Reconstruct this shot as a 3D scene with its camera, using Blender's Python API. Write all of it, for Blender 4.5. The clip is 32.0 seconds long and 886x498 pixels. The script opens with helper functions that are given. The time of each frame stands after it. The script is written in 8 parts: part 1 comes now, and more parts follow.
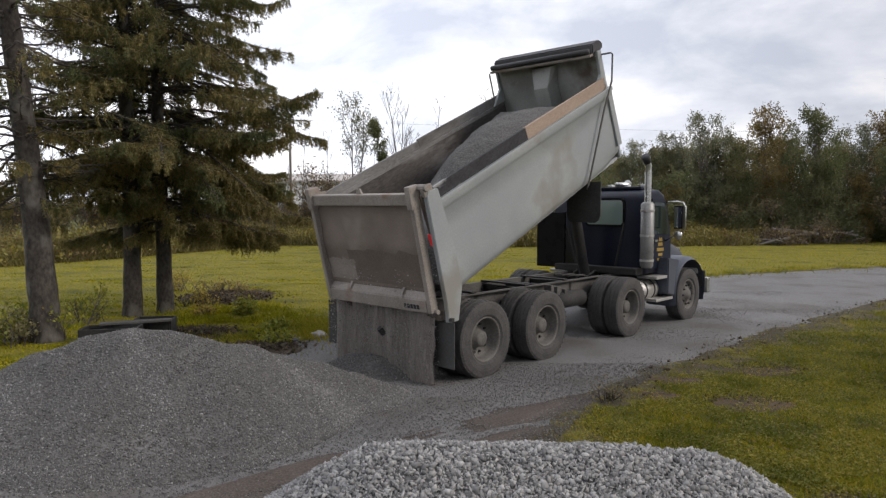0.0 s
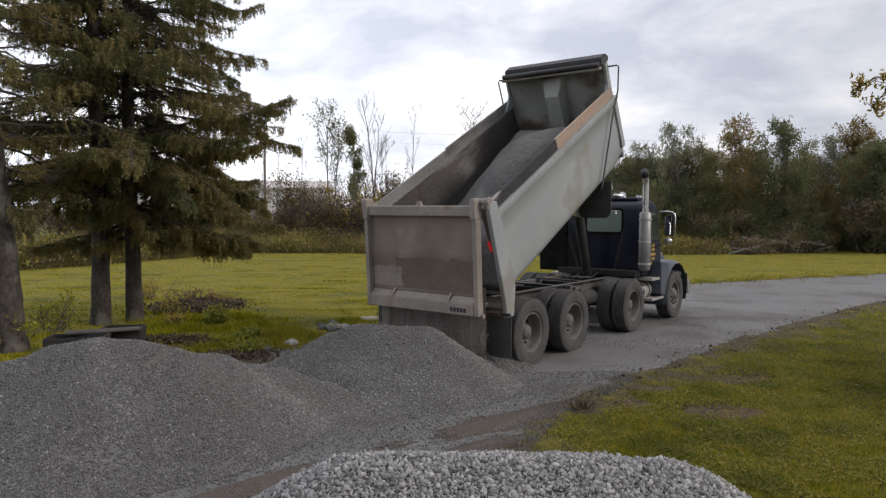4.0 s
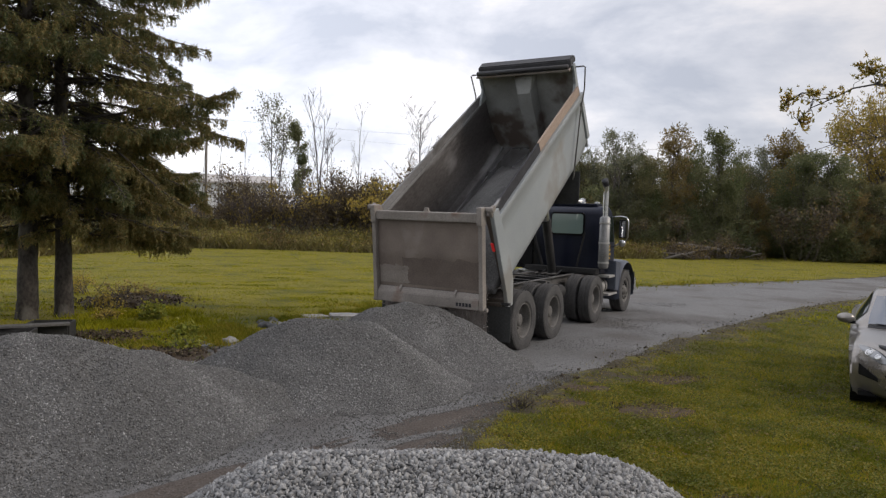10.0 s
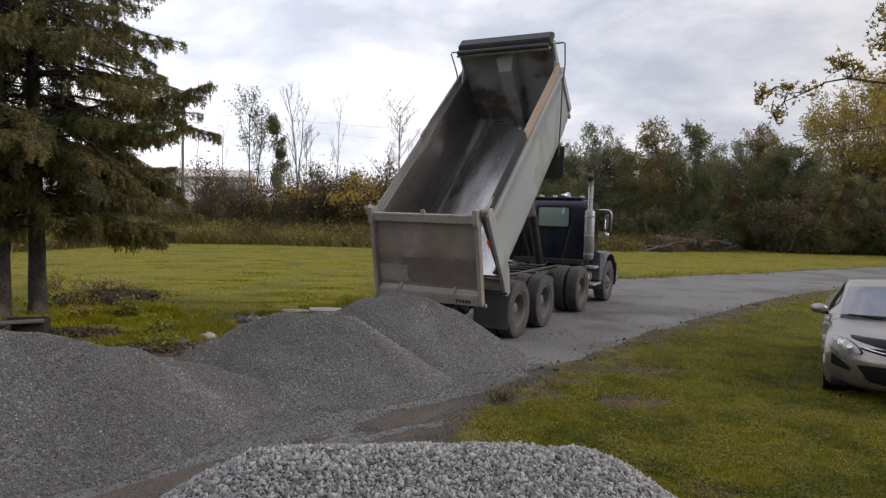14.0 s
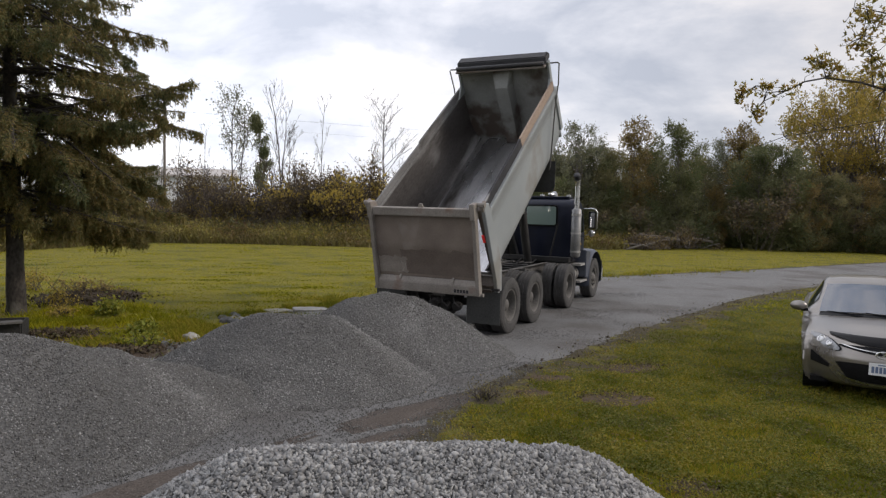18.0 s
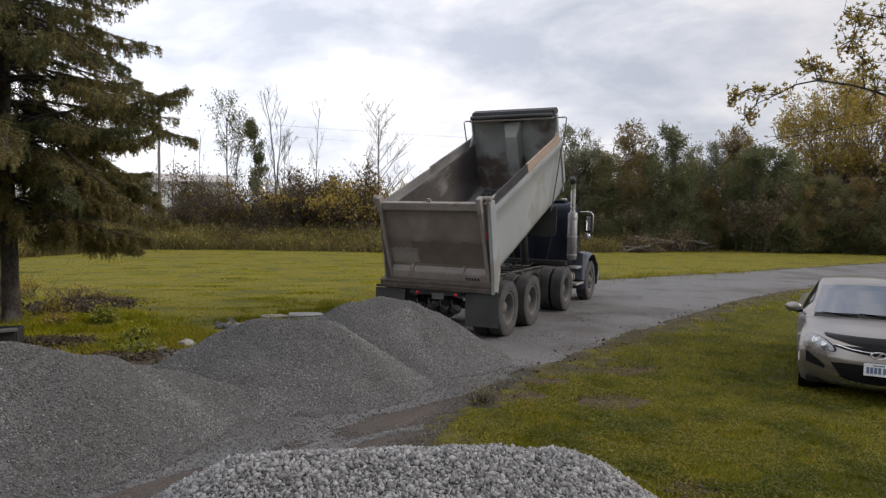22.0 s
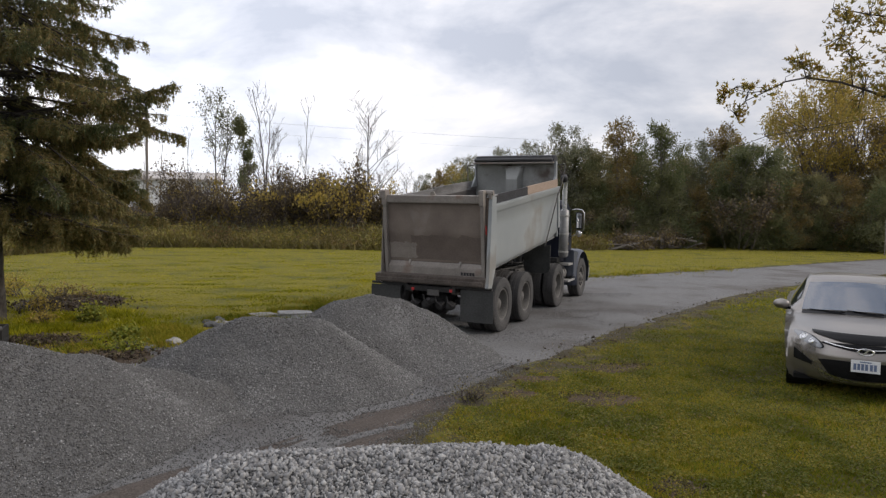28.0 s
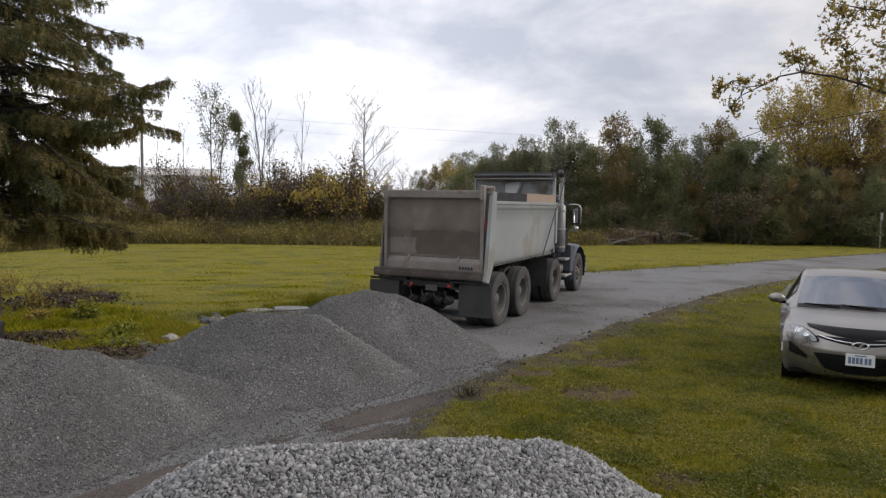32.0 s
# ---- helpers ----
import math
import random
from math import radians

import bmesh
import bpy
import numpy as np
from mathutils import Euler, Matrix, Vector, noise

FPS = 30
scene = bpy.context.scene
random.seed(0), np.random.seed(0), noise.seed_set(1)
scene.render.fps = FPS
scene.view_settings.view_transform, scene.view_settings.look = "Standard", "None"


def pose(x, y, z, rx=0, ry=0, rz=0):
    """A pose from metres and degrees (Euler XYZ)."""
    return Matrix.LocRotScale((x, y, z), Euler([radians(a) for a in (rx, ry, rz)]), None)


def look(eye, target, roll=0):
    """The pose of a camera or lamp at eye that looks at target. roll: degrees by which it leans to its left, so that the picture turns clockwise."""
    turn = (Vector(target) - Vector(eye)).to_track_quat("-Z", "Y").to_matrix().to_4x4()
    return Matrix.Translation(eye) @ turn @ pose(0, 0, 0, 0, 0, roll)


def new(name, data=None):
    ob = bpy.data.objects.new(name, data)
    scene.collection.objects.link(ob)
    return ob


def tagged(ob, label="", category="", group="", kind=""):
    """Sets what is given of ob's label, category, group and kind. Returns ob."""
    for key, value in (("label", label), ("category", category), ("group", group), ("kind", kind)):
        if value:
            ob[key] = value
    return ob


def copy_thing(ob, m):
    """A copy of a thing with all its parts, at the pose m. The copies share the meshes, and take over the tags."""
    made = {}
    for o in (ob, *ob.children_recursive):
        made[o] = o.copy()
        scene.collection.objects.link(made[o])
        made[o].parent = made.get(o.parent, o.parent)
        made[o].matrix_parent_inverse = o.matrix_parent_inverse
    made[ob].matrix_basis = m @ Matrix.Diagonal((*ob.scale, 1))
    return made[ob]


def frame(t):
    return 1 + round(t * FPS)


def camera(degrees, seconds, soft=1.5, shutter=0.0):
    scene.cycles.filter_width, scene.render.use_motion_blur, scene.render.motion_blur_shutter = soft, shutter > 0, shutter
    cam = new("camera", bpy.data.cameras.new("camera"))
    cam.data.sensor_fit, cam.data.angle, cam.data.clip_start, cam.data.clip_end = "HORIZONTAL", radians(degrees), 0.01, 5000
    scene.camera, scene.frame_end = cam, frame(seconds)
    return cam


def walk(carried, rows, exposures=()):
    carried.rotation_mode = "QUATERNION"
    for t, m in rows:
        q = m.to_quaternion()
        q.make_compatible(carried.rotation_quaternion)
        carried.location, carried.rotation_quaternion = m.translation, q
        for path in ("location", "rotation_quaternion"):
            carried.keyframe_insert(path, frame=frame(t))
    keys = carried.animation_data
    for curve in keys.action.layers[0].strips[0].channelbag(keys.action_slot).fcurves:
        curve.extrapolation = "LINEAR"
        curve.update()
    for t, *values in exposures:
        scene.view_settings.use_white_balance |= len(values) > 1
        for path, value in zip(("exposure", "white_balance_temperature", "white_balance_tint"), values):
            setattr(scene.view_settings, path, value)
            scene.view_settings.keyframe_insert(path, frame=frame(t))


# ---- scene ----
cam = camera(66.09, 32.0, soft=1.3)
PATH = [
    (0.0, pose(-0.000, 0.000, 2.299, 86.30, -0.10, -0.00)),
    (0.5, pose(0.005, 0.003, 2.299, 86.46, -0.00, -0.04)),
    (1.0, pose(0.010, 0.003, 2.301, 86.55, 0.12, -0.39)),
    (1.5, pose(0.008, 0.000, 2.298, 86.48, 0.04, -0.46)),
    (2.0, pose(0.006, -0.005, 2.303, 86.57, -0.10, -0.77)),
    (2.5, pose(0.010, -0.002, 2.301, 86.71, -0.13, -0.86)),
    (3.0, pose(0.015, -0.001, 2.298, 86.77, -0.25, -1.33)),
    (3.5, pose(0.019, 0.017, 2.303, 86.87, -0.36, -1.82)),
    (5.5, pose(0.024, -0.000, 2.304, 87.14, -0.58, -2.91)),
    (6.0, pose(0.020, 0.013, 2.301, 86.80, -0.93, -3.80)),
    (6.5, pose(0.024, 0.044, 2.297, 86.61, -0.96, -3.92)),
    (7.0, pose(0.031, 0.017, 2.299, 86.51, -0.97, -4.31)),
    (7.5, pose(0.039, 0.016, 2.300, 86.48, -1.02, -4.73)),
    (8.0, pose(0.039, 0.002, 2.303, 86.67, -1.40, -5.24)),
    (8.5, pose(0.033, -0.004, 2.305, 87.07, -1.66, -5.50)),
    (9.0, pose(0.028, -0.003, 2.304, 87.37, -1.80, -5.74)),
    (9.5, pose(0.026, 0.004, 2.299, 87.09, -1.96, -5.99)),
    (10.0, pose(0.032, -0.003, 2.302, 87.03, -1.84, -6.62)),
    (10.5, pose(0.027, -0.024, 2.308, 86.99, -1.95, -7.13)),
    (11.0, pose(0.032, -0.027, 2.309, 86.77, -1.62, -7.61)),
    (11.5, pose(0.035, -0.026, 2.308, 86.66, -1.59, -7.83)),
    (12.0, pose(0.034, -0.023, 2.308, 86.89, -1.73, -7.79)),
    (12.5, pose(0.029, -0.032, 2.308, 86.97, -1.64, -7.77)),
    (13.0, pose(0.030, -0.030, 2.307, 86.88, -1.89, -7.88)),
    (13.5, pose(0.036, -0.026, 2.307, 86.87, -1.75, -8.07)),
    (14.0, pose(0.039, -0.005, 2.303, 86.55, -1.61, -8.30)),
    (14.5, pose(0.048, -0.004, 2.304, 86.49, -1.49, -8.61)),
    (16.5, pose(0.059, 0.010, 2.301, 86.01, -1.38, -9.28)),
    (17.0, pose(0.057, 0.007, 2.302, 86.15, -1.32, -9.13)),
    (17.5, pose(0.059, 0.002, 2.303, 86.39, -1.41, -9.47)),
    (18.0, pose(0.050, -0.001, 2.302, 86.49, -1.52, -9.61)),
    (18.5, pose(0.051, -0.026, 2.302, 86.56, -1.36, -9.75)),
    (19.0, pose(0.055, 0.005, 2.301, 86.45, -1.28, -10.04)),
    (19.5, pose(0.060, 0.006, 2.304, 86.80, -1.10, -9.83)),
    (20.0, pose(0.062, 0.008, 2.303, 86.62, -1.03, -9.83)),
    (20.5, pose(0.057, 0.029, 2.302, 86.69, -1.08, -9.72)),
    (21.0, pose(0.053, -0.001, 2.304, 86.67, -1.13, -10.00)),
    (21.5, pose(0.052, -0.010, 2.306, 86.85, -1.04, -9.93)),
    (22.0, pose(0.049, -0.012, 2.305, 86.85, -1.08, -9.99)),
    (22.5, pose(0.053, -0.005, 2.303, 86.57, -1.06, -9.86)),
    (23.0, pose(0.056, -0.002, 2.304, 86.48, -1.05, -9.75)),
    (23.5, pose(0.055, 0.003, 2.302, 86.56, -0.99, -10.03)),
    (24.0, pose(0.058, -0.000, 2.307, 86.81, -0.84, -10.37)),
    (24.5, pose(0.056, -0.005, 2.303, 86.97, -0.75, -10.53)),
    (25.0, pose(0.052, -0.010, 2.303, 87.15, -1.03, -10.82)),
    (25.5, pose(0.048, -0.007, 2.305, 87.18, -0.89, -11.06)),
    (27.5, pose(0.053, 0.013, 2.300, 86.77, -1.04, -11.04)),
    (28.0, pose(0.057, 0.014, 2.299, 86.68, -1.09, -10.84)),
    (28.5, pose(0.062, 0.022, 2.299, 86.54, -1.16, -11.06)),
    (29.0, pose(0.055, 0.012, 2.301, 86.58, -1.02, -11.17)),
    (29.5, pose(0.053, 0.002, 2.298, 86.66, -0.98, -11.32)),
    (30.0, pose(0.047, 0.003, 2.298, 86.69, -1.03, -11.51)),
    (30.5, pose(0.046, 0.005, 2.296, 86.60, -1.07, -11.40)),
    (31.0, pose(0.049, 0.011, 2.299, 86.38, -0.98, -11.32)),
    (31.5, pose(0.052, 0.010, 2.297, 86.46, -0.90, -11.03)),
    (32.0, pose(0.059, 0.012, 2.297, 86.31, -0.94, -11.15)),
]
walk(cam, PATH, [(0, 0.13, 6620, 14), (2, 0.11, 6620, 14), (5, 0.03, 6620, 14), (8, 0.0, 6620, 14), (32, 0.0, 6620, 14)])

# ---------------------------------------------------------------- world and light
world = bpy.data.worlds.new("overcast_sky")
scene.world = world
world.use_nodes = True
wn, wl = world.node_tree.nodes, world.node_tree.links
wn.clear()
w_out = wn.new("ShaderNodeOutputWorld")
w_bg = wn.new("ShaderNodeBackground")
w_sky = wn.new("ShaderNodeTexSky")
w_sky.sky_type = "NISHITA"
w_sky.sun_disc = False
w_sky.sun_elevation = radians(34)
w_sky.sun_rotation = radians(107)
w_dim = wn.new("ShaderNodeVectorMath")
w_dim.operation = "SCALE"
w_dim.inputs["Scale"].default_value = 0.10
w_tc = wn.new("ShaderNodeTexCoord")
w_map = wn.new("ShaderNodeMapping")
w_map.inputs["Scale"].default_value = (1.0, 1.0, 2.4)
w_map.inputs["Location"].default_value = (0.35, 0.0, 0.2)
w_noise = wn.new("ShaderNodeTexNoise")
w_noise.inputs["Scale"].default_value = 3.4
w_noise.inputs["Detail"].default_value = 7.0
w_noise.inputs["Roughness"].default_value = 0.58
w_noise.inputs["Distortion"].default_value = 0.25
w_ramp = wn.new("ShaderNodeValToRGB")
w_ramp.color_ramp.elements[0].position = 0.36
w_ramp.color_ramp.elements[0].color = (0.525, 0.575, 0.66, 1)
w_ramp.color_ramp.elements[1].position = 0.64
w_ramp.color_ramp.elements[1].color = (0.98, 0.98, 0.99, 1)
w_el = w_ramp.color_ramp.elements.new(0.50)
w_el.color = (0.72, 0.76, 0.825, 1)
w_mix = wn.new("ShaderNodeMix")
w_mix.data_type = "RGBA"
w_mix.inputs["Factor"].default_value = 0.90
wl.new(w_tc.outputs["Generated"], w_map.inputs["Vector"])
wl.new(w_map.outputs["Vector"], w_noise.inputs["Vector"])
wl.new(w_noise.outputs["Fac"], w_ramp.inputs["Fac"])
wl.new(w_sky.outputs["Color"], w_dim.inputs[0])
wl.new(w_dim.outputs["Vector"], w_mix.inputs["A"])
wl.new(w_ramp.outputs["Color"], w_mix.inputs["B"])
w_dot = wn.new("ShaderNodeVectorMath")
w_dot.operation = "DOT_PRODUCT"
w_dot.inputs[1].default_value = (-0.80, 0.55, 0.20)
w_glow = wn.new("ShaderNodeMapRange")
w_glow.inputs["From Min"].default_value = -0.2
w_glow.inputs["From Max"].default_value = 1.0
w_glow.inputs["To Min"].default_value = 0.74
w_glow.inputs["To Max"].default_value = 1.68
w_gain = wn.new("ShaderNodeVectorMath")
w_gain.operation = "SCALE"
wl.new(w_tc.outputs["Generated"], w_dot.inputs[0])
wl.new(w_dot.outputs["Value"], w_glow.inputs["Value"])
wl.new(w_mix.outputs["Result"], w_gain.inputs[0])
# an overcast sky grows brighter towards the zenith
w_sep = wn.new("ShaderNodeSeparateXYZ")
w_zen = wn.new("ShaderNodeMapRange")
w_zen.inputs["From Min"].default_value = 0.40
w_zen.inputs["From Max"].default_value = 1.0
w_zen.inputs["To Min"].default_value = 1.0
w_zen.inputs["To Max"].default_value = 1.35
w_mul = wn.new("ShaderNodeMath")
w_mul.operation = "MULTIPLY"
wl.new(w_tc.outputs["Generated"], w_sep.inputs[0])
wl.new(w_sep.outputs["Z"], w_zen.inputs["Value"])
wl.new(w_zen.outputs["Result"], w_mul.inputs[0])
wl.new(w_glow.outputs["Result"], w_mul.inputs[1])
wl.new(w_mul.outputs["Value"], w_gain.inputs["Scale"])
wl.new(w_gain.outputs["Vector"], w_bg.inputs["Color"])
w_bg.inputs["Strength"].default_value = 1.0
wl.new(w_bg.outputs["Background"], w_out.inputs["Surface"])

sun = new("sun", bpy.data.lights.new("sun", "SUN"))
sun.data.energy = 1.7
sun.data.angle = radians(18)
sun.data.color = (1.0, 0.93, 0.83)
sun.matrix_world = look((30, -9, 21), (0, 0, 0))

# ---------------------------------------------------------------- helpers
def rng(seed):
    return np.random.default_rng(seed)


def surf(name, c1, c2, scale=4.0, rough=0.7, metal=0.0, bump=0.15, fine=60.0, c3=None, c3_scale=1.2, c3_at=0.58, coat=0.0, random=0.0, stretch=(1, 1, 1), grain=0.4, dark=0.78, light=1.18):
    """Two-tone noisy surface with fine grain, optional third tone in stains, and fine relief."""
    m = bpy.data.materials.new(name)
    m.use_nodes = True
    n, l = m.node_tree.nodes, m.node_tree.links
    b = n["Principled BSDF"]
    tc = n.new("ShaderNodeTexCoord")
    mp = n.new("ShaderNodeMapping")
    mp.inputs["Scale"].default_value = stretch
    l.new(tc.outputs["Object"], mp.inputs["Vector"])
    def noise_tex(s, d=5.0):
        t = n.new("ShaderNodeTexNoise")
        t.inputs["Scale"].default_value = s
        t.inputs["Detail"].default_value = d
        l.new(mp.outputs["Vector"], t.inputs["Vector"])
        return t
    def mix(fac, a, bb):
        x = n.new("ShaderNodeMix")
        x.data_type = "RGBA"
        if fac is not None:
            l.new(fac, x.inputs["Factor"])
        for key, v in (("A", a), ("B", bb)):
            if isinstance(v, tuple):
                x.inputs[key].default_value = (*v, 1)
            else:
                l.new(v, x.inputs[key])
        return x.outputs["Result"]
    def ramp(v, lo, hi):
        r = n.new("ShaderNodeMapRange")
        r.inputs["From Min"].default_value = lo
        r.inputs["From Max"].default_value = hi
        l.new(v, r.inputs["Value"])
        return r.outputs["Result"]
    big, small = noise_tex(scale), noise_tex(fine, 3.0)
    col = mix(ramp(big.outputs["Fac"], 0.35, 0.65), c1, c2)
    speckle = mix(ramp(small.outputs["Fac"], 0.3, 0.7), tuple(dark * v for v in c1), tuple(min(1, light * v) for v in c2))
    x = n.new("ShaderNodeMix")
    x.data_type = "RGBA"
    x.inputs["Factor"].default_value = grain
    l.new(col, x.inputs["A"])
    l.new(speckle, x.inputs["B"])
    col = x.outputs["Result"]
    if c3:
        st = noise_tex(c3_scale, 8.0)
        col = mix(ramp(st.outputs["Fac"], c3_at - 0.05, c3_at + 0.07), col, c3)
    if random:
        oi = n.new("ShaderNodeObjectInfo")
        hs = n.new("ShaderNodeHueSaturation")
        mr = n.new("ShaderNodeMapRange")
        mr.inputs["To Min"].default_value = 1 - random
        mr.inputs["To Max"].default_value = 1 + random
        l.new(oi.outputs["Random"], mr.inputs["Value"])
        l.new(mr.outputs["Result"], hs.inputs["Value"])
        l.new(col, hs.inputs["Color"])
        col = hs.outputs["Color"]
    l.new(col, b.inputs["Base Color"])
    rr = n.new("ShaderNodeMapRange")
    rr.inputs["To Min"].default_value = max(0.02, rough - 0.12)
    rr.inputs["To Max"].default_value = min(1.0, rough + 0.12)
    l.new(big.outputs["Fac"], rr.inputs["Value"])
    l.new(rr.outputs["Result"], b.inputs["Roughness"])
    b.inputs["Metallic"].default_value = metal
    b.inputs["Coat Weight"].default_value = coat
    b.inputs["Coat Roughness"].default_value = 0.08
    if bump:
        bp = n.new("ShaderNodeBump")
        bp.inputs["Strength"].default_value = min(1.0, bump * 2)
        bp.inputs["Distance"].default_value = 0.012
        l.new(small.outputs["Fac"], bp.inputs["Height"])
        l.new(bp.outputs["Normal"], b.inputs["Normal"])
    return m


def leafy(name, colours, rough=0.6, translucent=0.25, patches=None, patch_scale=1.0, by_object=False, stretch=(1, 1, 1)):
    """Foliage or stones that vary piece by piece."""
    m = bpy.data.materials.new(name)
    m.use_nodes = True
    n, l = m.node_tree.nodes, m.node_tree.links
    b = n["Principled BSDF"]
    g = n.new("ShaderNodeNewGeometry")
    r = n.new("ShaderNodeValToRGB")
    r.color_ramp.interpolation = "LINEAR"
    k = len(colours)
    while len(r.color_ramp.elements) < k:
        r.color_ramp.elements.new(0.5)
    for i, c in enumerate(colours):
        r.color_ramp.elements[i].position = i / max(1, k - 1)
        r.color_ramp.elements[i].color = (*c, 1)
    if by_object:
        oi = n.new("ShaderNodeObjectInfo")
        l.new(oi.outputs["Random"], r.inputs["Fac"])
    else:
        l.new(g.outputs["Random Per Island"], r.inputs["Fac"])
    tone = r.outputs["Color"]
    if patches:
        tc = n.new("ShaderNodeTexCoord")
        nt = n.new("ShaderNodeTexNoise")
        nt.inputs["Scale"].default_value = patch_scale
        nt.inputs["Detail"].default_value = 6.0
        mp = n.new("ShaderNodeMapping")
        mp.inputs["Scale"].default_value = stretch
        l.new(tc.outputs["Object"], mp.inputs["Vector"])
        l.new(mp.outputs["Vector"], nt.inputs["Vector"])
        mr = n.new("ShaderNodeMapRange")
        mr.inputs["From Min"].default_value = 0.47
        mr.inputs["From Max"].default_value = 0.60
        l.new(nt.outputs["Fac"], mr.inputs["Value"])
        mx = n.new("ShaderNodeMix")
        mx.data_type = "RGBA"
        mx.blend_type = "MULTIPLY"
        mx.inputs["B"].default_value = (*patches, 1)
        l.new(mr.outputs["Result"], mx.inputs["Factor"])
        l.new(tone, mx.inputs["A"])
        tone = mx.outputs["Result"]
    l.new(tone, b.inputs["Base Color"])
    b.inputs["Roughness"].default_value = rough
    if translucent:
        out = n["Material Output"]
        t = n.new("ShaderNodeBsdfTranslucent")
        l.new(tone, t.inputs["Color"])
        ms = n.new("ShaderNodeMixShader")
        ms.inputs["Fac"].default_value = translucent
        l.new(b.outputs["BSDF"], ms.inputs[1])
        l.new(t.outputs["BSDF"], ms.inputs[2])
        l.new(ms.outputs["Shader"], out.inputs["Surface"])
    return m


def stuff_mesh(name, verts, faces, material, smooth=False):
    me = bpy.data.meshes.new(name)
    verts = np.asarray(verts, dtype=np.float32)
    faces = np.asarray(faces, dtype=np.int32)
    k = faces.shape[1]
    me.vertices.add(len(verts))
    me.vertices.foreach_set("co", verts.ravel())
    me.loops.add(faces.size)
    me.loops.foreach_set("vertex_index", faces.ravel())
    me.polygons.add(len(faces))
    me.polygons.foreach_set("loop_start", np.arange(0, faces.size, k, dtype=np.int32))
    if smooth:
        me.polygons.foreach_set("use_smooth", np.ones(len(faces), dtype=bool))
    me.update(calc_edges=True)
    me.materials.append(material)
    return me


def part(name, bm, material, parent, label="", smooth=False):
    me = bpy.data.meshes.new(name)
    bmesh.ops.recalc_face_normals(bm, faces=bm.faces)
    if smooth:
        for fc in bm.faces:
            fc.smooth = True
    bm.to_mesh(me)
    bm.free()
    me.materials.append(material)
    ob = new(name, me)
    ob.parent = parent
    if label:
        tagged(ob, label)
    return ob


def box(bm, x0, x1, y0, y1, z0, z1, bevel=0.0):
    vs = [bm.verts.new((x, y, z)) for x in (x0, x1) for y in (y0, y1) for z in (z0, z1)]
    made = [bm.faces.new([vs[i] for i in q]) for q in ((0, 1, 3, 2), (4, 6, 7, 5), (0, 4, 5, 1), (2, 3, 7, 6), (0, 2, 6, 4), (1, 5, 7, 3))]
    if bevel:
        bmesh.ops.bevel(bm, geom=list({e for fc in made for e in fc.edges}), offset=bevel, segments=2, affect="EDGES", profile=0.7)
    return bm


def boxed(*a, **k):
    return box(bmesh.new(), *a, **k)


def prism(bm, pts, axis, a, b, bevel=0.0):
    """A polygon of (u, v) pairs drawn out along an axis from a to b."""
    def place(u, v, w):
        return {"x": (w, u, v), "y": (u, w, v), "z": (u, v, w)}[axis]
    lo = [bm.verts.new(place(u, v, a)) for u, v in pts]
    hi = [bm.verts.new(place(u, v, b)) for u, v in pts]
    made = [bm.faces.new(lo), bm.faces.new(hi[::-1])]
    k = len(pts)
    for i in range(k):
        made.append(bm.faces.new((lo[i], lo[(i + 1) % k], hi[(i + 1) % k], hi[i])))
    if bevel:
        bmesh.ops.recalc_face_normals(bm, faces=made)
        bmesh.ops.bevel(bm, geom=list({e for fc in made for e in fc.edges}), offset=bevel, segments=2, affect="EDGES")
    return bm


def tube(bm, pts, radii, sides=10, caps=True):
    """A round bar along a line of points."""
    pts = [Vector(p) for p in pts]
    if not hasattr(radii, "__len__"):
        radii = [radii] * len(pts)
    radii = [float(r) for r in radii]
    rings = []
    for i, p in enumerate(pts):
        d = (pts[min(i + 1, len(pts) - 1)] - pts[max(i - 1, 0)]).normalized()
        u = d.cross(Vector((0.31, 0.17, 0.93))).normalized()
        if u.length < 0.1:
            u = Vector((1, 0, 0))
        v = d.cross(u)
        rings.append([bm.verts.new(p + radii[i] * (math.cos(2 * math.pi * k / sides) * u + math.sin(2 * math.pi * k / sides) * v)) for k in range(sides)])
    for a, b in zip(rings, rings[1:]):
        for k in range(sides):
            bm.faces.new((a[k], a[(k + 1) % sides], b[(k + 1) % sides], b[k]))
    if caps:
        bm.faces.new(rings[0][::-1])
        bm.faces.new(rings[-1])
    return bm


def lathe(bm, profile, sides=36, axis="x"):
    """Turn (along, radius) pairs round an axis."""
    rings = []
    for s, r in profile:
        ring = []
        for k in range(sides):
            a = 2 * math.pi * k / sides
            c = (s, r * math.cos(a), r * math.sin(a))
            ring.append(bm.verts.new({"x": c, "y": (c[1], c[0], c[2]), "z": (c[1], c[2], c[0])}[axis]))
        rings.append(ring)
    for a, b in zip(rings, rings[1:]):
        for k in range(sides):
            bm.faces.new((a[k], a[(k + 1) % sides], b[(k + 1) % sides], b[k]))
    return bm


def grid_sheet(bm, fn, nu, nv, close=False):
    vs = [[bm.verts.new(fn(i / nu, j / nv)) for j in range(nv + 1)] for i in range(nu + 1)]
    for i in range(nu):
        for j in range(nv):
            bm.faces.new((vs[i][j], vs[i + 1][j], vs[i + 1][j + 1], vs[i][j + 1]))
    return bm


def empty(name, label, category, group="", m=None):
    ob = new(name)
    tagged(ob, label, category, group)
    if m is not None:
        ob.matrix_basis = m
    return ob


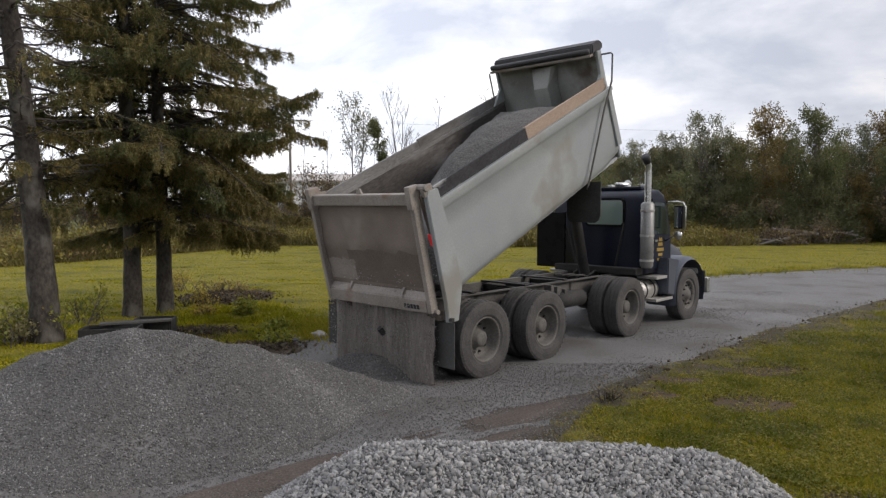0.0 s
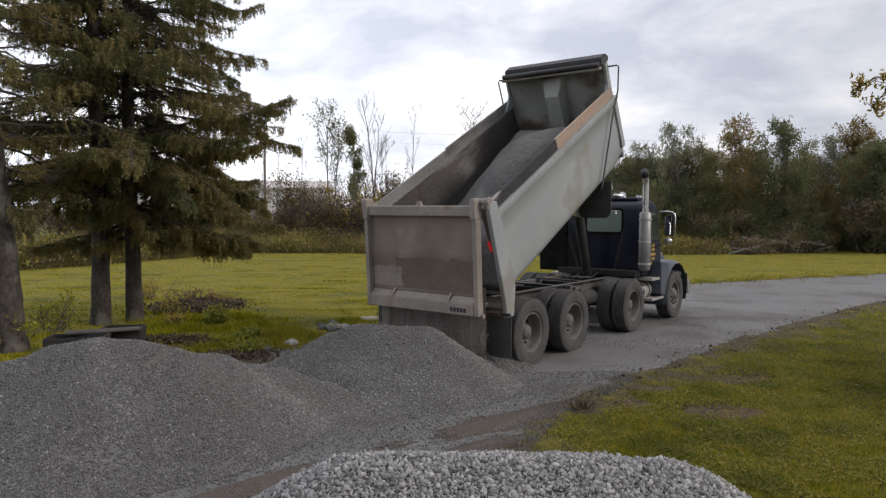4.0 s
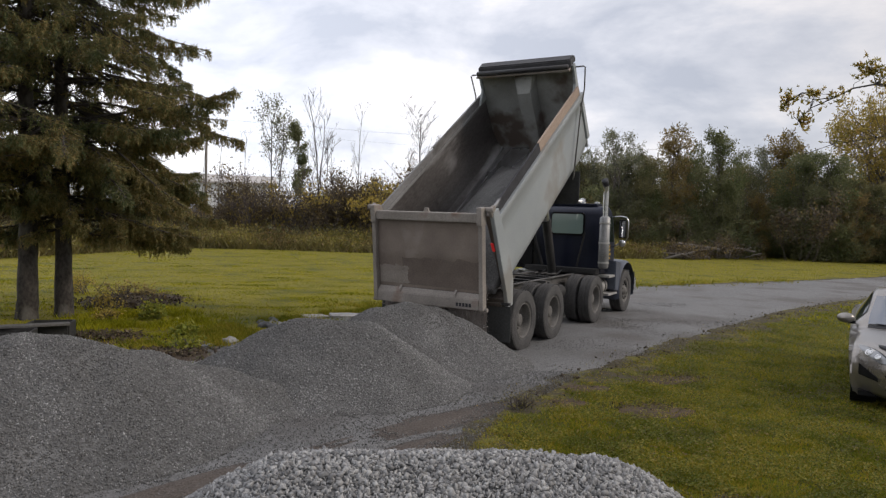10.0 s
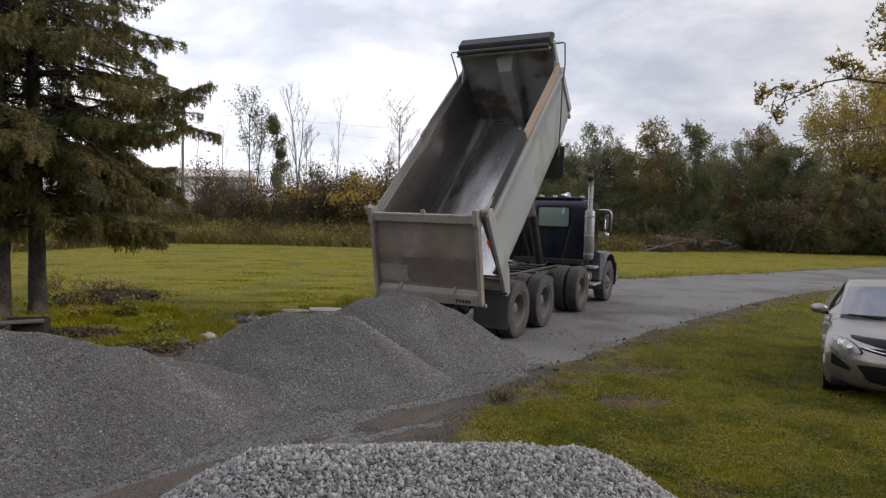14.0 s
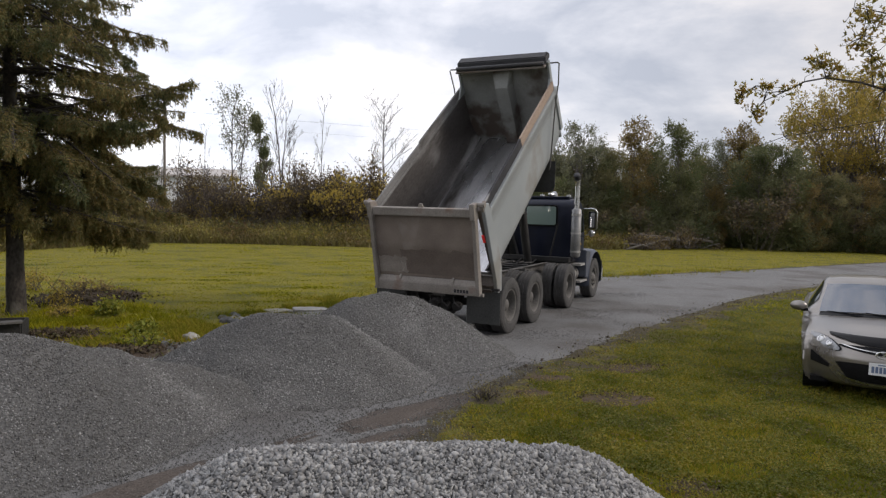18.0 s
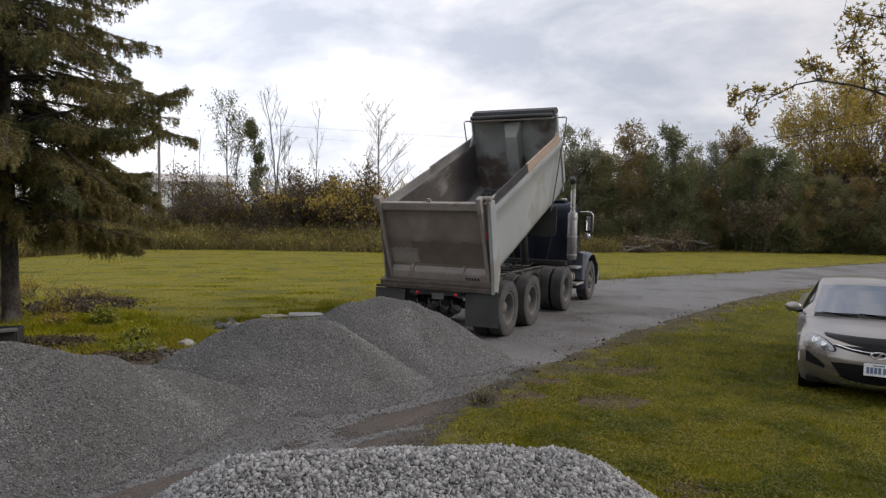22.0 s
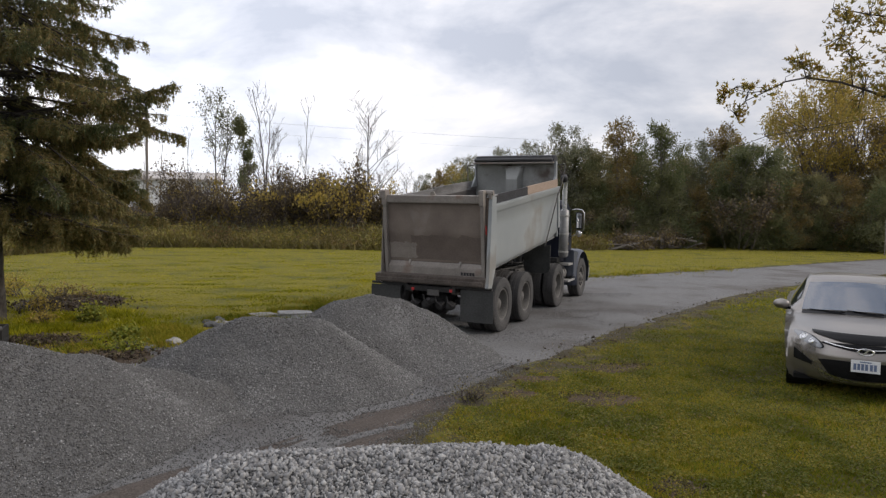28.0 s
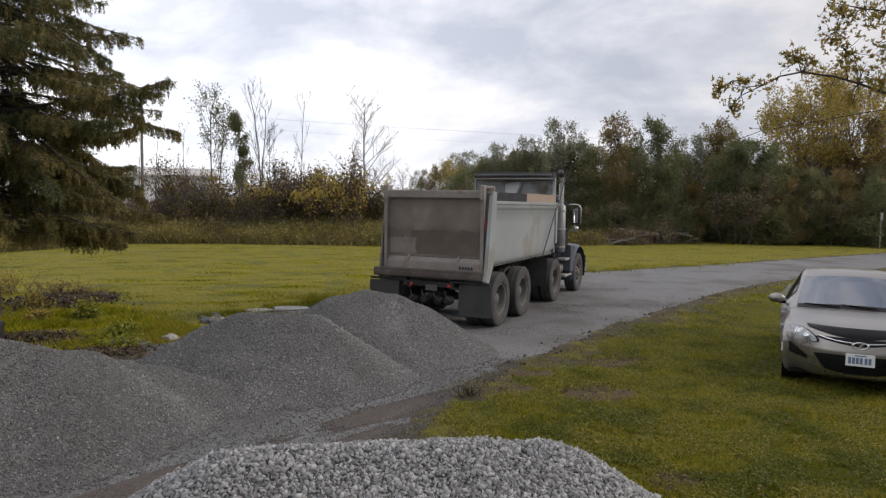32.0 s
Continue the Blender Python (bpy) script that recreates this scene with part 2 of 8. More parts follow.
# ---------------------------------------------------------------- materials
# lawn base is darkened in colour to stand in for shadow between blades
M_LAWN = surf("lawn", (0.036, 0.042, 0.008), (0.085, 0.084, 0.014), scale=2.2, rough=0.9, bump=0.8, fine=34.0, c3=(0.080, 0.066, 0.034), c3_scale=1.1, c3_at=0.60, grain=0.6, dark=0.6, light=1.3)
M_FIELD = surf("mown_field", (0.115, 0.112, 0.016), (0.205, 0.172, 0.026), scale=1.6, rough=0.9, bump=0.8, fine=24.0, c3=(0.085, 0.088, 0.022), c3_scale=0.7, c3_at=0.58, grain=0.6, dark=0.55, light=1.3)
M_ROAD = surf("packed_gravel", (0.094, 0.093, 0.092), (0.165, 0.163, 0.160), scale=0.45, rough=0.82, bump=0.8, fine=60.0, c3=(0.098, 0.090, 0.084), c3_scale=0.5, c3_at=0.55, grain=0.6, dark=0.55, light=1.5)
M_HEAP = surf("crushed_gravel", (0.062, 0.061, 0.059), (0.104, 0.102, 0.099), scale=1.6, rough=0.95, bump=1.0, fine=46.0, c3=(0.16, 0.158, 0.155), c3_scale=1.1, c3_at=0.62, grain=0.7, dark=0.5, light=1.5)
M_COARSE = surf("stone_bed", (0.075, 0.075, 0.077), (0.13, 0.13, 0.132), scale=9.0, rough=0.9, bump=0.6, fine=45.0)
M_STONE = leafy("pale_stones", [(0.11, 0.11, 0.11), (0.20, 0.20, 0.20), (0.29, 0.29, 0.287), (0.38, 0.378, 0.37), (0.17, 0.166, 0.16)], rough=0.85, translucent=0)
M_PEBBLE = leafy("grey_pebbles", [(0.082, 0.081, 0.080), (0.116, 0.115, 0.113), (0.148, 0.146, 0.143), (0.198, 0.196, 0.192)], rough=0.9, translucent=0, patches=(0.86, 0.845, 0.83), patch_scale=1.1)
M_CHIP = leafy("pale_gravel_chips", [(0.080, 0.079, 0.077), (0.145, 0.144, 0.141), (0.205, 0.203, 0.200), (0.29, 0.288, 0.282)], rough=0.9, translucent=0)
M_SOIL = surf("bare_soil", (0.040, 0.030, 0.022), (0.085, 0.066, 0.050), scale=2.5, rough=0.95, bump=0.6, fine=30.0)
M_BLADE = leafy("grass_blades", [(0.116, 0.142, 0.012), (0.206, 0.213, 0.016), (0.296, 0.254, 0.024), (0.37, 0.255, 0.048)], rough=0.7, translucent=0.45, patches=(0.50, 0.60, 0.44), patch_scale=1.1)
M_FIELD_BLADE = leafy("mown_grass_blades", [(0.19, 0.205, 0.010), (0.325, 0.30, 0.012), (0.42, 0.36, 0.020)], rough=0.7, translucent=0.35, patches=(0.56, 0.64, 0.55), patch_scale=0.9, stretch=(0.30, 1.7, 1))
M_DRY = leafy("dry_tall_grass", [(0.125, 0.112, 0.040), (0.180, 0.155, 0.050), (0.165, 0.152, 0.042), (0.225, 0.180, 0.052), (0.130, 0.100, 0.058)], rough=0.8, translucent=0.2, patches=(0.6, 0.62, 0.6), patch_scale=0.3)
M_BARK = surf("spruce_bark", (0.014, 0.012, 0.010), (0.074, 0.063, 0.054), scale=6.0, rough=0.95, bump=1.0, fine=22.0, c3=(0.115, 0.108, 0.096), c3_scale=3.4, c3_at=0.58, stretch=(1, 1, 0.6), grain=0.5, dark=0.5, light=1.3)
M_TWIG = surf("grey_twigs", (0.11, 0.095, 0.082), (0.20, 0.175, 0.16), scale=6.0, rough=0.95, bump=0.2, fine=30.0)
M_NEEDLE = leafy("spruce_needles", [(0.100, 0.116, 0.048), (0.174, 0.166, 0.057), (0.250, 0.202, 0.066), (0.31, 0.208, 0.082)], rough=0.75, translucent=0.4, patches=(0.55, 0.72, 0.78), patch_scale=0.9)
M_STEEL = surf("dusty_painted_steel", (0.268, 0.292, 0.300), (0.332, 0.352, 0.355), scale=1.4, rough=0.45, bump=0.01, fine=40.0, c3=(0.25, 0.245, 0.225), c3_scale=1.3, c3_at=0.60, grain=0.2)
M_GATE = surf("muddy_gate_steel", (0.112, 0.088, 0.072), (0.205, 0.168, 0.139), scale=1.3, rough=0.7, bump=0.04, fine=50.0, c3=(0.26, 0.235, 0.21), c3_scale=1.0, c3_at=0.66, grain=0.2)
M_GATE_RIM = surf("worn_gate_frame", (0.17, 0.150, 0.131), (0.29, 0.263, 0.235), scale=2.6, rough=0.6, bump=0.1, fine=50.0, c3=(0.20, 0.14, 0.11), c3_scale=2.5, c3_at=0.64)
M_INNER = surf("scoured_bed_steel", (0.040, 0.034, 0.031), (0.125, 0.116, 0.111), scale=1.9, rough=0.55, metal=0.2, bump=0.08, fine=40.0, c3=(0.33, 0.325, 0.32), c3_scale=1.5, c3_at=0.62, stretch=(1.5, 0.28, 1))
M_SLIDE = surf("polished_bed_floor", (0.16, 0.158, 0.16), (0.60, 0.60, 0.615), scale=1.3, rough=0.28, metal=0.75, bump=0.03, fine=40.0, c3=(0.07, 0.062, 0.057), c3_scale=0.9, c3_at=0.60, stretch=(1.4, 0.30, 1), grain=0.25)
M_HEAD = surf("worn_headboard_steel", (0.20, 0.205, 0.195), (0.30, 0.31, 0.30), scale=1.8, rough=0.6, bump=0.03, fine=40.0, c3=(0.095, 0.075, 0.062), c3_scale=1.4, c3_at=0.56, grain=0.2)
M_GREYBOARD = surf("grey_plank", (0.13, 0.128, 0.125), (0.25, 0.247, 0.243), scale=3.0, rough=0.85, bump=0.2, fine=50.0, c3=(0.08, 0.075, 0.07), c3_scale=2.0, c3_at=0.62, stretch=(1, 0.3, 1))
M_WOOD = surf("weathered_plank", (0.30, 0.225, 0.175), (0.40, 0.31, 0.245), scale=5.0, rough=0.85, bump=0.3, fine=70.0, stretch=(1, 0.2, 1))
M_DARKBOARD = surf("blackened_plank", (0.010, 0.010, 0.013), (0.045, 0.045, 0.05), scale=6.0, rough=0.85, bump=0.3, fine=40.0, c3=(0.33, 0.33, 0.33), c3_scale=5.0, c3_at=0.64, stretch=(1, 0.4, 1))
M_TARP = surf("black_tarp", (0.018, 0.018, 0.02), (0.045, 0.045, 0.05), scale=5.0, rough=0.6, bump=0.2, fine=60.0)
M_NAVY = surf("dark_navy_paint", (0.006, 0.008, 0.018), (0.014, 0.018, 0.035), scale=1.2, rough=0.40, bump=0.02, fine=30.0, coat=0.05)
M_NAVY.node_tree.nodes["Principled BSDF"].inputs["Specular IOR Level"].default_value = 0.22
M_FENDER = surf("dusty_navy_paint", (0.035, 0.045, 0.07), (0.075, 0.085, 0.11), scale=1.4, rough=0.5, bump=0.03, fine=30.0, coat=0.2)
M_CHASSIS = surf("greasy_chassis", (0.012, 0.012, 0.0125), (0.04, 0.038, 0.036), scale=3.0, rough=0.75, bump=0.2, fine=30.0)
M_RAIL = surf("dusty_frame_rail", (0.05, 0.047, 0.044), (0.12, 0.115, 0.108), scale=2.0, rough=0.8, bump=0.15, fine=30.0)
M_TYRE = surf("dusty_rubber", (0.034, 0.033, 0.033), (0.085, 0.082, 0.079), scale=5.0, rough=0.85, bump=0.2, fine=50.0)
M_RIM = surf("dirty_wheel_steel", (0.085, 0.080, 0.073), (0.155, 0.148, 0.138), scale=5.0, rough=0.75, metal=0.1, bump=0.1, fine=40.0)
M_FLAP = surf("rubber_flap", (0.028, 0.029, 0.028), (0.062, 0.063, 0.06), scale=2.0, rough=0.8, bump=0.1, fine=30.0)
M_CHROME = surf("dull_chrome", (0.55, 0.55, 0.55), (0.70, 0.70, 0.70), scale=4.0, rough=0.28, metal=1.0, bump=0.02, fine=30.0)
M_ALU = surf("dusty_aluminium", (0.38, 0.37, 0.35), (0.52, 0.51, 0.49), scale=3.0, rough=0.5, metal=0.6, bump=0.05, fine=30.0)
M_SILVER = surf("silver_car_paint", (0.25, 0.232, 0.212), (0.29, 0.268, 0.246), scale=0.8, rough=0.30, metal=0.8, bump=0.0, fine=200.0, coat=0.45)
M_BLACKTRIM = surf("black_trim", (0.006, 0.006, 0.007), (0.014, 0.014, 0.015), scale=4.0, rough=0.3, bump=0.0, fine=60.0)
M_BLACKTRIM.node_tree.nodes["Principled BSDF"].inputs["Specular IOR Level"].default_value = 0.1
M_PLANTER = surf("black_timber", (0.010, 0.010, 0.010), (0.026, 0.025, 0.024), scale=4.0, rough=0.8, bump=0.3, fine=30.0)
M_WHITE = surf("pale_render", (0.66, 0.67, 0.69), (0.74, 0.75, 0.76), scale=0.2, rough=0.8, bump=0.0)
M_LIME = surf("pale_limestone", (0.20, 0.192, 0.178), (0.36, 0.348, 0.325), scale=4.0, rough=0.9, bump=0.4, fine=30.0)
M_PLATE = surf("plate_white", (0.70, 0.71, 0.72), (0.76, 0.77, 0.78), scale=3.0, rough=0.45, bump=0.0)
M_BLUE = surf("plate_blue", (0.11, 0.15, 0.25), (0.14, 0.18, 0.29), scale=3.0, rough=0.45, bump=0.0)
M_YELLOW = surf("gold_lettering", (0.34, 0.22, 0.04), (0.42, 0.28, 0.05), scale=3.0, rough=0.5, bump=0.0)
M_POLE = surf("weathered_pole", (0.13, 0.115, 0.10), (0.20, 0.18, 0.16), scale=3.0, rough=0.9, bump=0.2, fine=30.0)


def plain(name, colour, rough=0.3, metal=0.0, emit=0.0, transmission=0.0):
    m = bpy.data.materials.new(name)
    m.use_nodes = True
    b = m.node_tree.nodes["Principled BSDF"]
    b.inputs["Base Color"].default_value = (*colour, 1)
    b.inputs["Roughness"].default_value = rough
    b.inputs["Metallic"].default_value = metal
    b.inputs["Transmission Weight"].default_value = transmission
    if emit:
        b.inputs["Emission Color"].default_value = (*colour, 1)
        b.inputs["Emission Strength"].default_value = emit
    return m


M_GLASS = plain("tinted_glass", (0.02, 0.03, 0.03), 0.04)
# blue base and high IOR put extra sky reflection into the windscreen
M_SCREEN = plain("sky_tinted_windscreen", (0.03, 0.05, 0.085), 0.03)
M_SCREEN.node_tree.nodes["Principled BSDF"].inputs["IOR"].default_value = 2.3
# opaque pane; its pale green stands in for daylight showing through the cab
M_CABGLASS = plain("see_through_tone_glass", (0.20, 0.27, 0.245), 0.06)
M_CARLENS = plain("headlamp_lens", (0.28, 0.285, 0.29), 0.08, 0.5)
M_MUFFLER = surf("dull_muffler_steel", (0.20, 0.20, 0.20), (0.32, 0.32, 0.315), scale=4.0, rough=0.5, metal=0.5, bump=0.05, fine=60.0)
M_LENS = plain("clear_lens", (0.75, 0.77, 0.78), 0.08, 0.3)
M_TAIL = plain("lit_tail_lamp", (0.70, 0.04, 0.04), 0.2, emit=0.22)
M_MIRROR = plain("mirror_glass", (0.85, 0.87, 0.9), 0.03, 1.0)

# ---------------------------------------------------------------- ground, road
def heave(x, y):
    """Gentle unevenness of the land."""
    fade = min(1.0, max(0.0, (24 - math.hypot(x, y)) / 9))
    rise = 0.075 * math.exp(-((x - 7.3) ** 2 + (y - 7.6) ** 2) / 6.5)
    return fade * (0.05 * noise.noise(Vector((x * 0.23, y * 0.23, 3.1))) + 0.02 * noise.noise(Vector((x * 0.9, y * 0.9, 7.7)))) + rise


ROAD_RIGHT = [(-0.9, -6.0), (0.3, 2.0), (1.0, 6.2), (1.72, 7.7), (2.5, 8.45), (3.05, 9.2), (4.12, 10.25), (5.84, 11.8), (8.37, 14.1), (11.4, 16.7), (15.7, 19.7), (24.0, 24.0), (34.0, 28.5), (60.0, 38.0)]
ROAD_LEFT = [(-9.0, -6.0), (-7.5, 2.0), (-6.6, 6.5), (-5.2, 9.6), (-2.75, 10.4), (-2.2, 11.9), (-1.75, 13.2), (-1.04, 14.5), (0.1, 15.6), (1.2, 17.2), (3.2, 19.2), (6.5, 21.1), (9.7, 22.7), (14.6, 24.8), (20.0, 27.2), (32.0, 32.9), (60.0, 46.0)]


def resample(line, k):
    p = np.array(line)
    s = np.r_[0, np.cumsum(np.hypot(*np.diff(p, axis=0).T))]
    q = np.linspace(0, s[-1], k)
    return np.stack([np.interp(q, s, p[:, i]) for i in (0, 1)], 1)


def inside(poly, pts):
    x, y = pts[:, 0], pts[:, 1]
    res = np.zeros(len(pts), bool)
    j = len(poly) - 1
    for i in range(len(poly)):
        xi, yi = poly[i]
        xj, yj = poly[j]
        hit = ((yi > y) != (yj > y)) & (x < (xj - xi) * (y - yi) / (yj - yi + 1e-12) + xi)
        res ^= hit
        j = i
    return res


ROAD_POLY = np.array(ROAD_RIGHT + ROAD_LEFT[::-1])


def ground_sheet():
    xs = np.unique(np.concatenate([-np.geomspace(14, 1800, 16), np.arange(-14, 14.01, 0.35), np.geomspace(14.4, 1800, 18)]))
    ys = np.unique(np.concatenate([-np.geomspace(4, 1200, 10), np.arange(-3.5, 24, 0.35), np.geomspace(24.4, 2400, 22)]))
    verts = [(x, y, heave(x, y) if abs(x) < 40 and -10 < y < 60 else 0.0) for y in ys for x in xs]
    w = len(xs)
    faces = [(j * w + i, j * w + i + 1, (j + 1) * w + i + 1, (j + 1) * w + i) for j in range(len(ys) - 1) for i in range(w - 1)]
    ob = new("ground", stuff_mesh("ground", verts, faces, M_LAWN, True))
    return tagged(ob, "mown yellow-green autumn grass over flat ground", "lawn", kind="structure")


ground_sheet()


def road_sheet():
    k, n = 260, 26
    a, b = resample(ROAD_LEFT, k), resample(ROAD_RIGHT, k)
    for line, sgn in ((a, 1), (b, -1)):
        for i in range(k):
            x, y = line[i]
            w = min(1.0, max(0.25, 8 / max(4, math.hypot(x, y))))
            line[i, 0] += 0.34 * w * noise.noise(Vector((x * 1.7, y * 1.7, 0.5))) + 0.16 * noise.noise(Vector((x * 5, y * 5, 1.5)))
            line[i, 1] += 0.34 * w * noise.noise(Vector((x * 1.7, y * 1.7, 9.5))) + 0.16 * noise.noise(Vector((x * 5, y * 5, 4.5)))
    verts, faces = [], []
    for i in range(k):
        for j in range(n + 1):
            t = j / n
            x, y = a[i] * (1 - t) + b[i] * t
            edge = min(t, 1 - t)
            lift = 0.030 * min(1.0, edge * 14) - 0.012
            verts.append((x, y, heave(x, y) + lift + 0.02 * noise.noise(Vector((x * 0.8, y * 0.8, 2.0))) * min(1, edge * 8) + 0.006))
    for i in range(k - 1):
        for j in range(n):
            faces.append((i * (n + 1) + j, i * (n + 1) + j + 1, (i + 1) * (n + 1) + j + 1, (i + 1) * (n + 1) + j))
    ob = new("road", stuff_mesh("road", verts, faces, M_ROAD, True))
    return tagged(ob, "grey packed gravel driveway with ragged grassy edges", "driveway", kind="structure")


road_sheet()


def field_sheet():
    """Mown field on the far side of the drive, in rows that run from the drive's edge to the left."""
    line = np.array(ROAD_LEFT)
    ys = np.concatenate([np.arange(9.9, 26, 0.22), np.geomspace(26.3, 58, 40)])
    steps = np.concatenate([[-0.25, 0.25], np.arange(0.7, 15, 0.6), np.geomspace(15.5, 110, 14)])
    verts = []
    for y in ys:
        x = np.interp(y, line[:, 1], line[:, 0]) + 0.3 * noise.noise(Vector((y * 1.3, 2.0, 6)))
        for k, w in enumerate(steps):
            verts.append((x - w, y, heave(x - w, y) + (0.010 if k else -0.012)))
    n = len(steps)
    faces = [(i * n + j, (i + 1) * n + j, (i + 1) * n + j + 1, i * n + j + 1) for i in range(len(ys) - 1) for j in range(n - 1)]
    return tagged(new("field", stuff_mesh("field", verts, faces, M_FIELD, True)), "mown yellow-green field beyond the driveway", "field", kind="structure")


field_sheet()

# ---------------------------------------------------------------- gravel heaps
def heap_height(ridge, x, y, slope=0.66, soft=0.22):
    """Height of a heap that falls off from a ridge of (x, y, height) at the angle of repose."""
    best = np.full_like(x, -9.0)
    for (x0, y0, h0), (x1, y1, h1) in zip(ridge, ridge[1:]):
        dx, dy = x1 - x0, y1 - y0
        t = np.clip(((x - x0) * dx + (y - y0) * dy) / (dx * dx + dy * dy), 0, 1)
        d = np.hypot(x - x0 - t * dx, y - y0 - t * dy)
        best = np.maximum(best, h0 + t * (h1 - h0) - slope * (np.sqrt(d * d + soft * soft) - soft))
    return best


def rough_field(x, y, scale, seed):
    return np.array([noise.noise(Vector((a * scale, b * scale, seed))) for a, b in zip(x.ravel(), y.ravel())]).reshape(x.shape)


def heap_mesh(name, ridge, step, reach, material, seed, low=-0.10, slope=0.66, soft=0.22, bumpy=0.035):
    r = np.array(ridge)
    x = np.arange(r[:, 0].min() - reach, r[:, 0].max() + reach, step)
    y = np.arange(r[:, 1].min() - reach, r[:, 1].max() + reach, step)
    gx, gy = np.meshgrid(x, y)
    h = heap_height(ridge, gx, gy, slope, soft)
    h = h + bumpy * rough_field(gx, gy, 1.9, seed) + 0.4 * bumpy * rough_field(gx, gy, 6.0, seed + 5)
    foot = np.exp(-np.maximum(h, 0) / 0.12)
    h = h + 0.07 * foot * (h > -0.3)
    keep = h > low
    h = np.maximum(h, low)
    verts = np.stack([gx, gy, h], -1).reshape(-1, 3)
    w = len(x)
    q = np.array([(j * w + i, j * w + i + 1, (j + 1) * w + i + 1, (j + 1) * w + i) for j in range(len(y) - 1) for i in range(w - 1)])
    good = keep.ravel()[q].any(1)
    return stuff_mesh(name, verts, q[good], material, True), (gx, gy, h)


def stone_shapes(count, seed):
    """A few angular stone forms: a block with its corners pulled about."""
    g = rng(seed)
    v = np.array([(x, y, z) for x in (-1, 1) for y in (-1, 1) for z in (-1, 1)], float) * 0.66
    f = np.array([(0, 1, 3), (0, 3, 2), (4, 6, 7), (4, 7, 5), (0, 4, 5), (0, 5, 1), (2, 3, 7), (2, 7, 6), (0, 2, 6), (0, 6, 4), (1, 5, 7), (1, 7, 3)])
    return [v * g.uniform(0.45, 1.35, (8, 1)) + g.normal(0, 0.16, (8, 3)) for _ in range(count)], f


OCTA = np.array([(1, 0, 0), (-1, 0, 0), (0, 1, 0), (0, -1, 0), (0, 0, 1), (0, 0, -1)], float)
OCTA_F = np.array([(0, 2, 4), (2, 1, 4), (1, 3, 4), (3, 0, 4), (2, 0, 5), (1, 2, 5), (3, 1, 5), (0, 3, 5)])


def turns(k, g):
    q = g.normal(size=(k, 4))
    q /= np.linalg.norm(q, axis=1, keepdims=True)
    w, x, y, z = q.T
    return np.stack([1 - 2 * (y * y + z * z), 2 * (x * y - z * w), 2 * (x * z + y * w), 2 * (x * y + z * w), 1 - 2 * (x * x + z * z), 2 * (y * z - x * w), 2 * (x * z - y * w), 2 * (y * z + x * w), 1 - 2 * (x * x + y * y)], 1).reshape(k, 3, 3)


TETRA = np.array([(1, 1, 1), (1, -1, -1), (-1, 1, -1), (-1, -1, 1)], float) * 0.8
TETRA_F = np.array([(0, 1, 2), (0, 3, 1), (0, 2, 3), (1, 3, 2)])


def scatter_stones(name, centres, sizes, material, seed, fine=True, grit=False):
    g = rng(seed)
    k = len(centres)
    if fine:
        shapes, f = stone_shapes(24, seed)
        base = np.stack(shapes)[g.integers(0, 24, k)]
    elif grit:
        f = TETRA_F
        base = TETRA[None] * g.uniform(0.6, 1.25, (k, 4, 1))
    else:
        f = OCTA_F
        base = OCTA[None] * g.uniform(0.6, 1.2, (k, 6, 1))
    base = base * g.uniform(0.28, 1.5, (k, 1, 3)) * sizes[:, None, None]
    v = np.einsum("kij,knj->kni", turns(k, g), base) + centres[:, None, :]
    faces = f[None] + (np.arange(k) * base.shape[1])[:, None, None]
    return stuff_mesh(name, v.reshape(-1, 3), faces.reshape(-1, 3), material)


def on_heap(field, k, seed, weight=None):
    gx, gy, h = field
    g = rng(seed)
    px = g.uniform(gx.min(), gx.max(), k)
    py = g.uniform(gy.min(), gy.max(), k)
    step = gx[0, 1] - gx[0, 0]
    i = np.clip(((px - gx.min()) / step), 0, gx.shape[1] - 1.001)
    j = np.clip(((py - gy.min()) / step), 0, gx.shape[0] - 1.001)
    i0, j0 = i.astype(int), j.astype(int)
    fi, fj = i - i0, j - j0
    z = h[j0, i0] * (1 - fi) * (1 - fj) + h[j0, i0 + 1] * fi * (1 - fj) + h[j0 + 1, i0] * (1 - fi) * fj + h[j0 + 1, i0 + 1] * fi * fj
    return np.stack([px, py, z], 1)


RIDGE_A = [(-4.9, 7.0, 0.40), (-4.1, 7.0, 0.79), (-3.66, 7.0, 0.93), (-3.24, 7.0, 1.0), (-2.85, 7.05, 0.95), (-2.50, 7.1, 0.88), (-2.22, 7.35, 0.78), (-1.92, 7.6, 0.60), (-1.5, 7.85, 0.47), (-1.1, 7.9, 0.32), (-0.75, 8.0, 0.12)]
RIDGE_B1 = [(-1.95, 9.2, 0.25), (-1.5, 9.1, 0.53), (-1.12, 9.05, 0.74), (-0.80, 9.0, 0.85), (-0.40, 8.95, 0.875), (0.10, 8.95, 0.835)]
RIDGE_B2 = [(0.05, 10.0, 0.68), (0.18, 10.1, 0.76), (0.5, 10.2, 0.93), (0.93, 10.35, 0.99), (1.32, 10.4, 0.92), (1.68, 10.3, 0.76)]
RIDGE_N = [(-0.41, 3.22, 1.085), (-0.29, 3.2, 1.14), (0.2, 3.2, 1.15), (0.7, 3.2, 1.13), (1.24, 3.2, 1.10), (1.36, 3.2, 1.055)]


